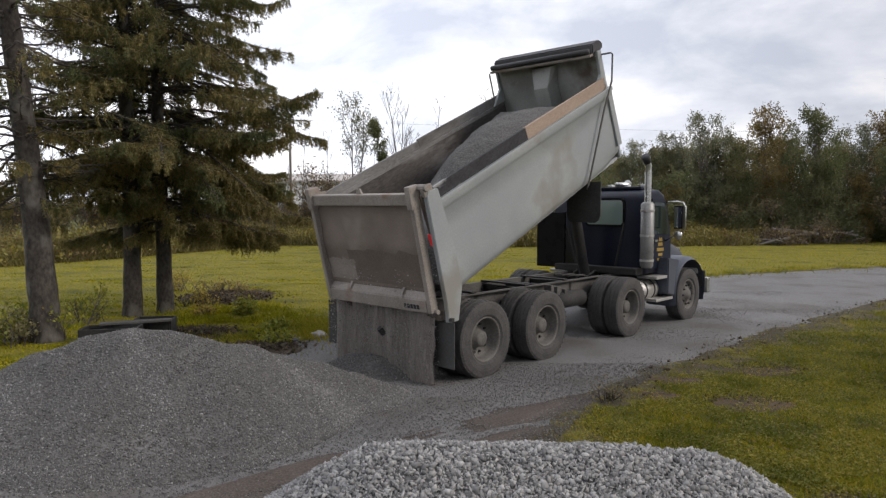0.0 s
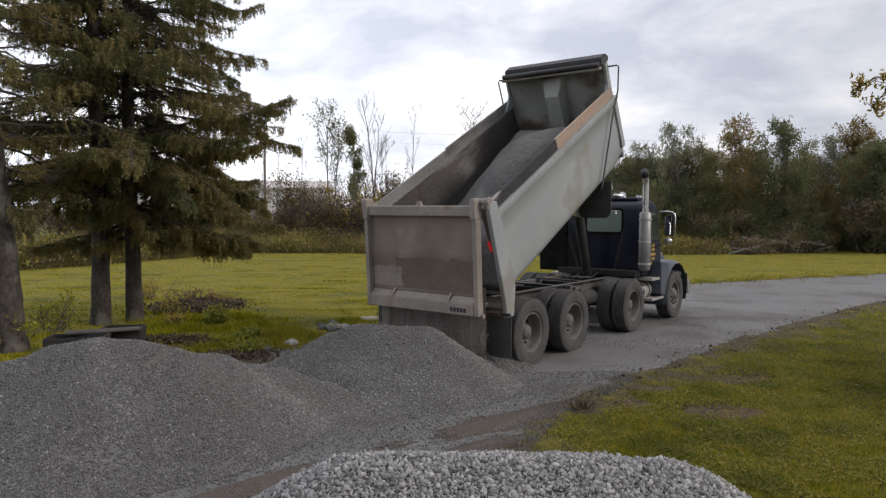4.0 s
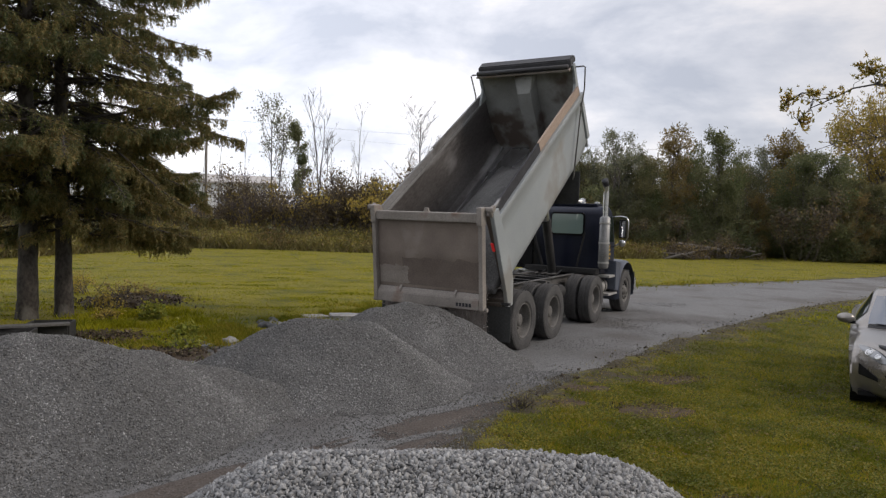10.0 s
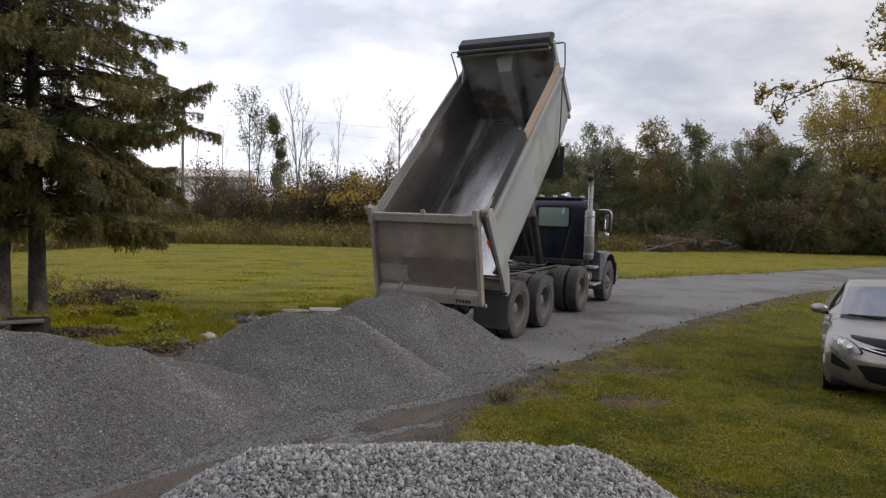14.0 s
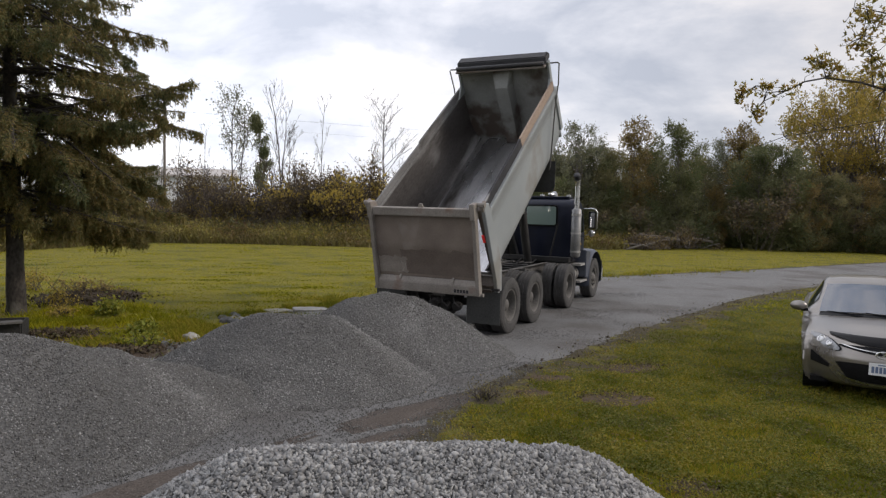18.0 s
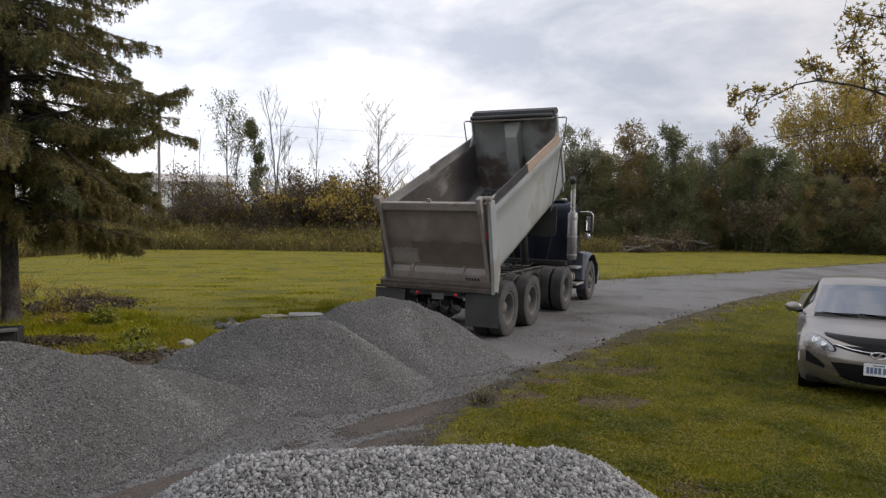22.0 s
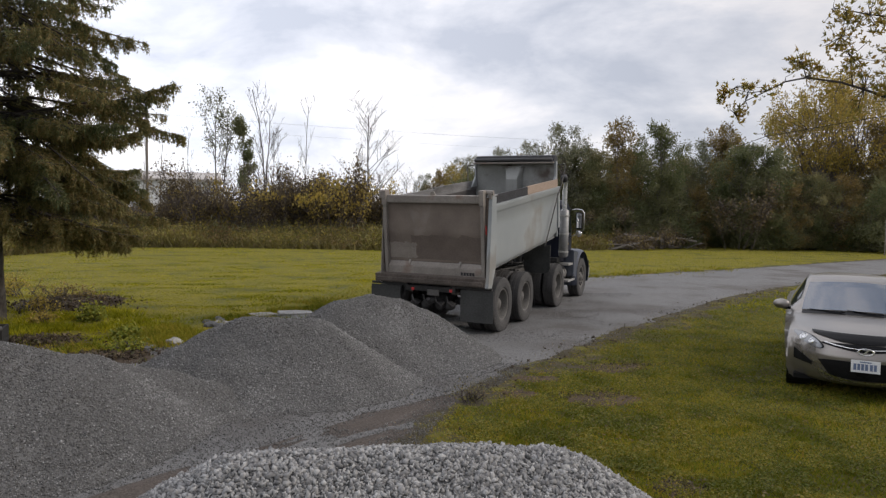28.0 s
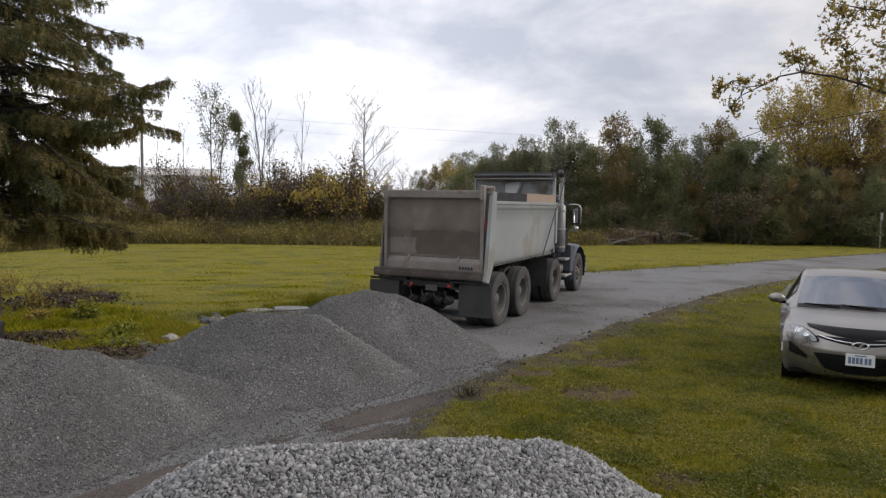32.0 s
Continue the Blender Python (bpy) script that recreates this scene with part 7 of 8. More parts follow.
def planter(x0, y0, x1, y1, w, label):
    """An open box of dark boards with soil in it."""
    ob = empty("planter_box", label, "planter", "planters under the spruces")
    dx, dy = x1 - x0, y1 - y0
    L = math.hypot(dx, dy)
    ob.matrix_basis = pose(x0, y0, 0.02, 0, 0, math.degrees(math.atan2(dy, dx)))
    for k in range(2):
        z0 = 0.17 * k - 0.02
        part("board", boxed(0, L, -0.02, 0.02, z0, z0 + 0.165, bevel=0.006), M_PLANTER, ob)
        part("board", boxed(0, L, w - 0.02, w + 0.02, z0, z0 + 0.165, bevel=0.006), M_PLANTER, ob)
        part("board", boxed(-0.02, 0.02, 0.021, w - 0.021, z0, z0 + 0.165, bevel=0.006), M_PLANTER, ob)
        part("board", boxed(L - 0.02, L + 0.02, 0.021, w - 0.021, z0, z0 + 0.165, bevel=0.006), M_PLANTER, ob)
    bm = bmesh.new()
    grid_sheet(bm, lambda u, v: (0.03 + (L - 0.06) * u, 0.03 + (w - 0.06) * v, 0.24 + 0.03 * noise.noise(Vector((u * 5, v * 4, 1)))), 12, 6)
    part("soil", bm, M_SOIL, ob, "dark soil", smooth=True)
    return ob


planter(-5.70, 10.55, -4.88, 10.70, 0.44, "black timber planter box under the spruces")
planter(-5.22, 11.30, -4.62, 11.42, 0.55, "black timber planter box filled with soil")
bm = bmesh.new()
box(bm, -0.55, 0.55, -0.10, 0.10, 0, 0.035, bevel=0.008)
pl = part("plank", bm, M_RAIL, None)
pl.matrix_basis = pose(-5.10, 11.22, 0.337, 0, 0, 24)
tagged(pl, "weathered grey plank laid across the planters", "plank")


def low_shrub(x, y, s, seed, material, label, leaves=500, leaf=0.05, n=16, name="shrub"):
    g = rng(seed)
    segs, tips = [], []
    for k in range(n):
        a = g.uniform(0, 2 * math.pi)
        d = np.array([math.cos(a) * 0.7, math.sin(a) * 0.7, g.uniform(0.4, 1.2)])
        grow(g, (g.normal(0, 0.25 * s), g.normal(0, 0.18 * s), 0), d / np.linalg.norm(d), s * g.uniform(0.4, 0.8), 0.012, 1, 2, segs, tips, 0.6, 0.15, (4, 4, 3))
    ob = empty(name, label, "shrub", "", pose(x, y, heave(x, y)))
    v, f = prisms(segs, 3)
    st = new("stem", stuff_mesh("stem", v, f, M_THICKET))
    st.parent = ob
    tagged(st, kind="stuff")
    tp = np.array(tips)
    c = tp[g.integers(0, len(tp), leaves)] + g.normal(0, 0.06, (leaves, 3))
    v, f = leaf_quads(c, g.uniform(0.6, 1.3, leaves) * leaf, g)
    lv = new("leaves", stuff_mesh("leaves", v, f, material))
    lv.parent = ob
    tagged(lv, kind="stuff")
    return ob


M_WEED = leafy("weed_leaves", [(0.14, 0.18, 0.025), (0.24, 0.26, 0.035), (0.36, 0.32, 0.04)], translucent=0.4)
low_shrub(-5.6, 16.9, 0.62, 601, M_RUST, "cut-back dark shrub with dead stems", 260, 0.06, 26)
low_shrub(-4.9, 16.7, 0.5, 602, M_RUST, "low dark brown shrub in bare soil", 300, 0.06, 22)
low_shrub(-6.9, 13.0, 0.9, 603, M_WEED, "tall green weed under the spruces", 500, 0.06)
low_shrub(-7.3, 11.2, 1.0, 604, M_WEED, "leafy weeds round a trunk", 700, 0.07)
low_shrub(-6.85, 11.0, 0.7, 605, M_OLIVE, "leafy weeds round a trunk", 500, 0.06)
low_shrub(-7.0, 18.0, 0.8, 606, M_GOLD, "goldenrod clump in yellow flower", 500, 0.05)
low_shrub(-5.4, 15.2, 0.6, 607, M_GOLD, "goldenrod clump in yellow flower", 400, 0.05)
low_shrub(-4.1, 14.1, 0.34, 608, M_WEED, "low green weeds in the grass", 900, 0.07)
low_shrub(-3.0, 12.3, 0.22, 609, M_WEED, "low green weeds in the grass", 900, 0.07)
low_shrub(-2.75, 11.0, 0.34, 610, M_WEED, "low green weeds beside the heaps", 400, 0.05)
low_shrub(-4.8, 13.6, 0.34, 611, M_GOLD, "yellowing weeds in the grass", 350, 0.05)
low_shrub(1.95, 7.75, 0.28, 612, M_DRY, "dry brown weed at the lawn's edge", 420, 0.018)


def brush_pile():
    ob = empty("brush_pile", "heap of cut branches and logs at the wood's edge", "brush pile", "", pose(21.6, 40.6, 0, 0, 0, 18))
    g = rng(620)
    for k in range(46):
        x = g.uniform(-3.2, 3.0)
        z = g.uniform(0.05, 0.2 + 0.75 * max(0, 1 - (x - 0.8) ** 2 / 7))
        a, b = g.uniform(0, math.pi), g.uniform(-0.35, 0.35)
        L = g.uniform(0.8, 2.4)
        d = Vector((math.cos(a), math.sin(a) * 0.6, b)).normalized()
        c = Vector((x, g.normal(0, 0.5), z + 0.05))
        bm = bmesh.new()
        r = g.uniform(0.03, 0.10)
        tube(bm, [c - d * L / 2, c + Vector((0, 0, 0.05)), c + d * L / 2], [r, r * 0.9, r * 0.7], 7)
        part("log", bm, M_TWIG if k % 3 else M_POLE, ob)
    segs, tips = [], []
    for k in range(60):
        p = np.array([g.uniform(-3.2, 3.2), g.normal(0, 0.7), 0.1])
        d = g.normal(size=3)
        d[2] = abs(d[2])
        grow(g, p, d / np.linalg.norm(d), g.uniform(0.6, 1.4), 0.02, 1, 2, segs, tips, 0.6, 0.2, (4, 4, 3))
    v, f = prisms(segs, 3)
    tw = new("twig", stuff_mesh("twig", v, f, M_TWIG))
    tw.parent = ob
    tagged(tw, kind="stuff")
    tp = np.array(tips)
    c = tp[g.integers(0, len(tp), 5000)] + g.normal(0, 0.14, (5000, 3))
    c = c[c[:, 2] > 0.05]
    v, f = leaf_quads(c, g.uniform(0.06, 0.14, len(c)), g)
    lv = new("dead_leaves", stuff_mesh("dead_leaves", v, f, M_BROWN))
    lv.parent = ob
    tagged(lv, kind="stuff")


brush_pile()


# ---------------------------------------------------------------- distant building, poles and wires
def far_building():
    ob = empty("long_shed", "long white low building far beyond the trees", "building", "", pose(-34, 150, 0, 0, 0, 4))
    part("wall", boxed(-26, 14, 0, 14, 0, 7.2), M_WHITE, ob)
    bm = bmesh.new()
    prism(bm, [(-0.6, 7.2), (14.6, 7.2), (14.6, 7.6), (7, 9.4), (-0.6, 7.6)], "x", -26.6, 14.6)
    part("roof", bm, surf("pale_metal_roof", (0.36, 0.33, 0.30), (0.44, 0.41, 0.38), rough=0.5, bump=0), ob, "pale metal roof")
    for k in range(7):
        part("shed_door", boxed(-24 + 5.4 * k, -20.5 + 5.4 * k, -0.06, -0.002, 0.3, 4.2), surf("grey_door", (0.35, 0.37, 0.4), (0.42, 0.44, 0.46), bump=0), ob)
    return ob


far_building()


def utility_pole(x, y, h, label):
    ob = empty("utility_pole", label, "pole", "utility poles", pose(x, y, 0))
    part("post", tube(bmesh.new(), [(0, 0, -0.2), (0, 0, h)], [0.16, 0.11], 10), M_POLE, ob, smooth=True)
    for k in (-1, 0, 1):
        part("insulator", tube(bmesh.new(), [(0.10, 0, h - 0.9 + 0.4 * k), (0.28, 0, h - 0.86 + 0.4 * k)], 0.045, 8), M_LIME, ob)
    return ob


utility_pole(-16.7, 75, 12.0, "tall wooden utility pole behind the spruces")
utility_pole(85, 85, 12.5, "tall wooden utility pole beyond the wood")
for k, z in enumerate((11.55, 11.6, 10.4)):
    bm = bmesh.new()
    a, b = Vector((-16.4, 75, z)), Vector((85, 85, z + 0.5))
    tube(bm, [a.lerp(b, t / 16) - Vector((0, 0, 4 * 0.9 * (t / 16) * (1 - t / 16))) for t in range(17)], 0.0045, 4)
    w_ = part("overhead_wire", bm, M_BLACKTRIM, None)
    tagged(w_, "thin sagging overhead power wire", "wire", "overhead wires")
sg = empty("marker_post", "small white marker post at the wood's edge", "post", "", pose(34.3, 35.6, 0))
part("post", tube(bmesh.new(), [(0, 0, -0.1), (0, 0, 2.3)], 0.035, 8), M_POLE, sg)
part("plate", boxed(-0.08, 0.08, -0.06, -0.04, 1.8, 2.25, bevel=0.01), M_LIME, sg)


# ---------------------------------------------------------------- maple that reaches in over the lawn
M_MAPLE = leafy("maple_leaf", [(0.17, 0.17, 0.045), (0.34, 0.27, 0.06), (0.48, 0.33, 0.075), (0.26, 0.235, 0.06), (0.42, 0.26, 0.07)], rough=0.55, translucent=0.6, by_object=True)
M_MAPLE_REST = leafy("maple_foliage", [(0.17, 0.17, 0.045), (0.34, 0.27, 0.06), (0.48, 0.33, 0.075), (0.26, 0.235, 0.06), (0.42, 0.26, 0.07)], rough=0.55, translucent=0.6)


def maple():
    g = rng(700)
    ob = empty("maple_tree", "maple with thinning yellow-green leaves over the lawn", "tree", "", pose(0, 0, 0))
    bm = bmesh.new()
    tube(bm, [(7.4, 3.4, -0.2), (7.35, 3.42, 0.5), (7.2, 3.45, 2.2), (6.9, 3.5, 4.0), (6.9, 3.4, 6.5)], [0.22, 0.16, 0.14, 0.11, 0.05], 12)
    part("trunk", bm, M_BARK, ob, smooth=True)
    limbs = {
        "a": [(7.0, 3.48, 3.3), (5.6, 3.75, 3.15), (4.7, 4.0, 3.08), (4.16, 4.3, 3.16), (4.03, 4.41, 3.24), (3.91, 4.5, 3.30), (3.73, 4.64, 3.35), (3.62, 4.73, 3.33), (3.53, 4.81, 3.27), (3.41, 4.91, 3.20), (3.35, 4.96, 3.11)],
        "b": [(3.97, 4.45, 3.27), (3.95, 4.45, 3.38), (3.93, 4.44, 3.48), (3.86, 4.46, 3.62), (3.85, 4.41, 3.79)],
        "c": [(6.9, 3.5, 4.0), (5.4, 3.8, 3.95), (4.4, 4.1, 3.78), (4.07, 4.24, 3.72), (3.97, 4.32, 3.75), (3.79, 4.45, 3.82)],
        "d": [(3.53, 4.81, 3.27), (3.42, 4.88, 3.26), (3.33, 4.96, 3.30), (3.27, 5.0, 3.25)],
        "e": [(3.73, 4.64, 3.35), (3.72, 4.66, 3.42), (3.70, 4.69, 3.47)],
        "f": [(4.6, 4.02, 3.08), (4.2, 4.45, 3.05), (3.85, 4.75, 2.98), (3.6, 4.9, 2.93), (3.45, 5.0, 2.86)],
        "g": [(4.3, 4.2, 3.14), (4.25, 4.25, 3.35), (4.2, 4.3, 3.55)],
        "h": [(6.9, 3.46, 4.8), (5.6, 3.8, 5.0), (4.6, 4.2, 4.9)],
    }
    for key, pts in limbs.items():
        r0 = 0.026 if key in "ac" else 0.0055
        r = np.interp(np.linspace(0, 1, len(pts)), (0, 0.25, 1), (r0, 0.42 * r0, 0.0025))
        part("limb", tube(bmesh.new(), pts, list(r), 7), M_BARK, ob, smooth=True)
    forms = []
    for k in range(6):
        bm = bmesh.new()
        gg = rng(710 + k)
        out = []
        for i in range(15):
            a = 2 * math.pi * i / 15
            lobe = gg.uniform(0.85, 1.30) if i % 3 == 0 else gg.uniform(0.26, 0.42)
            r = 0.056 * lobe * (0.40 if i in (7, 8) else 1)
            out.append(bm.verts.new((0.72 * r * math.sin(a), 1.15 * r * math.cos(a) + 0.03, -0.55 * r + 0.016 * gg.normal())))
        mid = bm.verts.new((0, 0.025, 0.006))
        for i in range(15):
            bm.faces.new((mid, out[i], out[(i + 1) % 15]))
        me = bpy.data.meshes.new("leaf")
        bm.to_mesh(me)
        bm.free()
        me.materials.append(M_MAPLE)
        forms.append(me)
    spots = []
    def cluster(c, n, s):
        for _ in range(int(n * 5.0)):
            spots.append(Vector(c) + Vector(g.normal(0, 0.85 * s, 3)) - Vector((0, 0, 0.4 * s)))
    cluster((3.28, 4.99, 3.27), 12, 0.045)
    cluster((3.38, 4.92, 3.12), 9, 0.045)
    cluster((3.42, 4.90, 3.32), 7, 0.03)
    cluster((3.70, 4.69, 3.48), 14, 0.05)
    cluster((3.78, 4.62, 3.42), 10, 0.05)
    cluster((3.55, 4.80, 3.28), 6, 0.05)
    cluster((3.88, 4.50, 3.60), 12, 0.06)
    cluster((3.93, 4.44, 3.45), 10, 0.05)
    cluster((3.86, 4.42, 3.78), 16, 0.07)
    cluster((3.98, 4.32, 3.76), 18, 0.09)
    cluster((4.10, 4.24, 3.74), 16, 0.09)
    cluster((4.18, 4.30, 3.50), 16, 0.07)
    cluster((4.12, 4.33, 3.25), 14, 0.06)
    cluster((4.0, 4.45, 3.12), 8, 0.06)
    cluster((3.7, 4.85, 2.98), 5, 0.10)
    cluster((4.02, 4.40, 3.34), 12, 0.07)
    cluster((4.34, 4.18, 3.42), 16, 0.09)
    cluster((4.6, 4.2, 4.9), 20, 0.3)
    cluster((4.5, 4.1, 3.8), 20, 0.2)
    order = list(g.permutation(len(spots)))
    joined_v, joined_f = [], []
    for n, q in enumerate(order):
        c = spots[q]
        form = forms[g.integers(0, 6)]
        m = Matrix.Translation(c) @ Euler((g.uniform(1.6, 3.4), g.uniform(-0.7, 0.7), g.uniform(0, 6.28))).to_matrix().to_4x4() @ Matrix.Scale(g.uniform(0.26, 0.56), 4)
        if n < 300:
            lf = new("leaf", form)
            lf.parent = ob
            lf.matrix_basis = m
        else:
            base = len(joined_v)
            joined_v += [tuple(m @ v.co) for v in form.vertices]
            joined_f += [[base + i for i in p.vertices] for p in form.polygons]
    rest = new("foliage", stuff_mesh("foliage", joined_v, joined_f, M_MAPLE_REST))
    tagged(rest, kind="stuff")
    rest.parent = ob
    # fine twigs that carry the leaf clusters
    segs = []
    stems = [Vector(p) for key in limbs for p in limbs[key][2:]]
    for q in order[:260]:
        c = spots[q]
        b = min(stems, key=lambda p: (p - c).length)
        if (b - c).length < 0.6:
            mid = (b + c) / 2 + Vector(g.normal(0, 0.012, 3))
            segs += [(tuple(b), tuple(mid), 0.0032, 0.0024), (tuple(mid), tuple(c), 0.0024, 0.0015)]
    v, f = prisms(segs, 3)
    tw = new("twig", stuff_mesh("twig", v, f, M_BARK))
    tagged(tw, kind="stuff")
    tw.parent = ob
    return ob


maple()


# ---------------------------------------------------------------- parked car
def parked_car():
    ob = empty("parked_car", "silver-beige sedan with a black bonnet guard parked on the lawn", "car", "", pose(6.6, 7.0, heave(6.6, 7.0) + 0.01, 0, 0, -38))
    # centre line, front to back: y, z, half width, sweep back at the edge, drop at the edge
    line = [(0.20, 0.17, 0.70, 0.30, 0.00), (0.07, 0.22, 0.74, 0.42, 0.0), (0.02, 0.32, 0.78, 0.46, 0.0), (0.00, 0.45, 0.80, 0.47, 0.0), (0.00, 0.56, 0.80, 0.47, 0.0), (0.02, 0.63, 0.80, 0.46, 0.005), (0.05, 0.70, 0.80, 0.46, 0.02), (0.10, 0.76, 0.79, 0.46, 0.03), (0.20, 0.815, 0.785, 0.46, 0.05), (0.40, 0.855, 0.78, 0.40, 0.06), (0.75, 0.900, 0.76, 0.30, 0.06), (1.10, 0.930, 0.74, 0.22, 0.05), (1.24, 0.938, 0.72, 0.22, 0.045), (1.30, 0.960, 0.71, 0.23, 0.05), (1.60, 1.130, 0.675, 0.20, 0.05), (1.90, 1.295, 0.62, 0.16, 0.045), (2.05, 1.365, 0.60, 0.14, 0.045), (2.30, 1.420, 0.585, 0.08, 0.045), (2.65, 1.435, 0.575, 0.03, 0.045), (3.10, 1.41, 0.56, 0.0, 0.045), (3.50, 1.32, 0.56, -0.06, 0.05), (3.95, 1.13, 0.60, -0.12, 0.05), (4.15, 1.05, 0.66, -0.14, 0.04), (4.45, 1.02, 0.68, -0.22, 0.03), (4.53, 0.90, 0.72, -0.3, 0.01), (4.55, 0.62, 0.75, -0.35, 0.0), (4.48, 0.25, 0.72, -0.3, 0.0)]
    L = np.array(line)
    vv = np.linspace(0, 1, len(L))

    def sheet(u, v):
        y, z, w, sweep, drop = [float(np.interp(v, vv, L[:, k])) for k in range(5)]
        a = abs(u)
        return Vector((u * w, y + sweep * a ** 2.6, z - drop * a ** 2.2))

    def at_line(i):
        return i / (len(L) - 1)

    def lifted(u, v, off):
        e = 0.004
        p = sheet(u, v)
        du, dv = sheet(min(1, u + e), v) - sheet(max(-1, u - e), v), sheet(u, min(1, v + e)) - sheet(u, max(0, v - e))
        n = du.cross(dv)
        n = n.normalized() if n.length else Vector((0, 0, 1))
        if n.y > 0.3 and p.y < 1 or (n.z < 0 and 0.5 < p.y < 4):
            n = -n
        return p + n * off

    wheels_at = (0.88, 3.58)
    bm = bmesh.new()
    nu, nv = 28, 104
    vs = [[bm.verts.new(sheet(-1 + 2 * i / nu, j / nv)) for j in range(nv + 1)] for i in range(nu + 1)]
    for i in range(nu):
        for j in range(nv):
            bm.faces.new((vs[i][j], vs[i + 1][j], vs[i + 1][j + 1], vs[i][j + 1]))
    # flanks, from the edge of the sheet down to the sill
    for sd in (-1, 1):
        cols = []
        for j in range(nv + 1):
            e = sheet(sd, j / nv)
            y = e.y
            belt = 0.93 if 0.9 < y < 4.2 else min(0.93, e.z)
            bulge = 0.8875 - 0.10 * max(0, (0.75 - y) / 0.75) ** 2 - 0.08 * max(0, (y - 3.9) / 0.6) ** 2
            pts = [e]
            if e.z > 0.96:
                pts += [Vector((sd * (abs(e.x) + (0.83 - abs(e.x)) * t), y, e.z + (belt - e.z) * t)) for t in (0.33, 0.66, 1.0)]
            else:
                pts += [e + (Vector((sd * min(bulge, abs(e.x) + 0.05), y, min(e.z, belt) - 0.02)) - e) * t for t in (0.33, 0.66, 1.0)]
            lo = pts[-1]
            for t, x, z in ((0, bulge - 0.01, 0.86), (1, bulge, 0.74), (2, bulge - 0.008, 0.62), (3, bulge - 0.012, 0.50), (4, bulge - 0.02, 0.38), (5, bulge - 0.03, 0.28), (6, bulge - 0.06, 0.19)):
                pts.append(Vector((sd * max(x, 0) if z < lo.z else lo.x, y, min(z, lo.z - 0.004 * (t + 1)))))
            cols.append([bm.verts.new(p) for p in pts])
        for a, b in zip(cols, cols[1:]):
            for k in range(len(a) - 1):
                c = (a[k].co + b[k + 1].co) / 2
                if any((c.y - wy) ** 2 + (c.z - 0.31) ** 2 < 0.355 ** 2 for wy in wheels_at) and c.z < 0.70:
                    continue
                bm.faces.new((a[k], b[k], b[k + 1], a[k + 1]))
    bmesh.ops.remove_doubles(bm, verts=bm.verts, dist=0.002)
    part("body", bm, M_SILVER, ob, "silver-beige metallic body", smooth=True)

    def cover(name, u0, u1, v0, v1, off, material, label="", nu=16, nv=8, shape=None, parent=None):
        bm = bmesh.new()
        def fn(s, t):
            u, v = u0 + (u1 - u0) * s, v0 + (v1 - v0) * t
            if shape:
                u, v = shape(s, t)
            return lifted(u, v, off)
        grid_sheet(bm, fn, nu, nv)
        return part(name, bm, material, parent or ob, label, smooth=True)

    n_ = len(L) - 1
    ws0, ws1 = 13.15 / n_, 15.7 / n_
    cover("windscreen", -0.96, 0.96, ws0, ws1, 0.006, M_SCREEN, "dark reflecting windscreen", 20, 12)
    cover("cowl", -0.95, 0.95, 12.2 / n_, 13.1 / n_, 0.005, M_BLACKTRIM, "black cowl under the windscreen", 20, 4)
    cover("rear_glass", -0.9, 0.9, 20.0 / n_, 21.6 / n_, 0.006, M_GLASS, "", 12, 6)
    cover("bonnet_guard", 0, 0, 0, 0, 0.014, M_BLACKTRIM, "black bonnet guard", 32, 6, shape=lambda s, t: (-0.72 + 1.44 * s, (6.35 + 1.75 * abs(2 * s - 1) ** 2 + (1.75 - 1.35 * abs(2 * s - 1) ** 2) * t) / n_))
    cover("upper_grille", 0, 0, 0, 0, 0.006, M_BLACKTRIM, "black upper grille", 24, 4, shape=lambda s, t: (-0.58 + 1.16 * s, (5.0 + 1.0 * abs(2 * s - 1) ** 1.6 + (1.25 - 1.0 * abs(2 * s - 1) ** 2) * t) / n_))
    cover("grille_bar", 0, 0, 0, 0, 0.016, M_CHROME, "chrome grille bar", 24, 2, shape=lambda s, t: (-0.54 + 1.08 * s, (5.45 + 0.14 * t + 0.75 * abs(2 * s - 1) ** 2) / n_))
    cover("lower_grille", -0.62, 0.62, 0, 0, 0.006, M_BLACKTRIM, "black lower intake", 24, 6, shape=lambda s, t: ((-0.62 + 1.24 * s) * (1 - 0.25 * (1 - t)), (1.55 + 2.0 * t * (1 - 0.25 * abs(2 * s - 1) ** 3) + 0.3 * abs(2 * s - 1) ** 2) / n_))
    cover("intake_trim", -0.6, 0.6, 0, 0, 0.012, M_CHROME, "chrome lip under the intake", 24, 2, shape=lambda s, t: ((-0.60 + 1.20 * s), (1.25 + 0.22 * t + 0.9 * abs(2 * s - 1) ** 2.4) / n_))
    for sd in (-1, 1):
        def lamp(s, t, grow_, sd=sd):
            half = (0.98 + grow_) * math.sin(math.pi * (0.03 + 0.90 * s ** 0.85)) ** 0.75
            return (sd * (0.57 - 0.25 * grow_ + (0.41 + 0.25 * grow_) * s), (5.35 + 2.35 * s ** 1.1 + half * (2 * t - 1)) / n_)
        cover("headlamp", 0, 0, 0, 0, 0.010, M_CARLENS, "clear swept-back headlamp", 20, 8, shape=lambda s, t, lamp=lamp: lamp(s, t, 0.0))
        cover("lamp_bezel", 0, 0, 0, 0, 0.007, M_BLACKTRIM, "", 20, 8, shape=lambda s, t, lamp=lamp: lamp(s, t, 0.10))
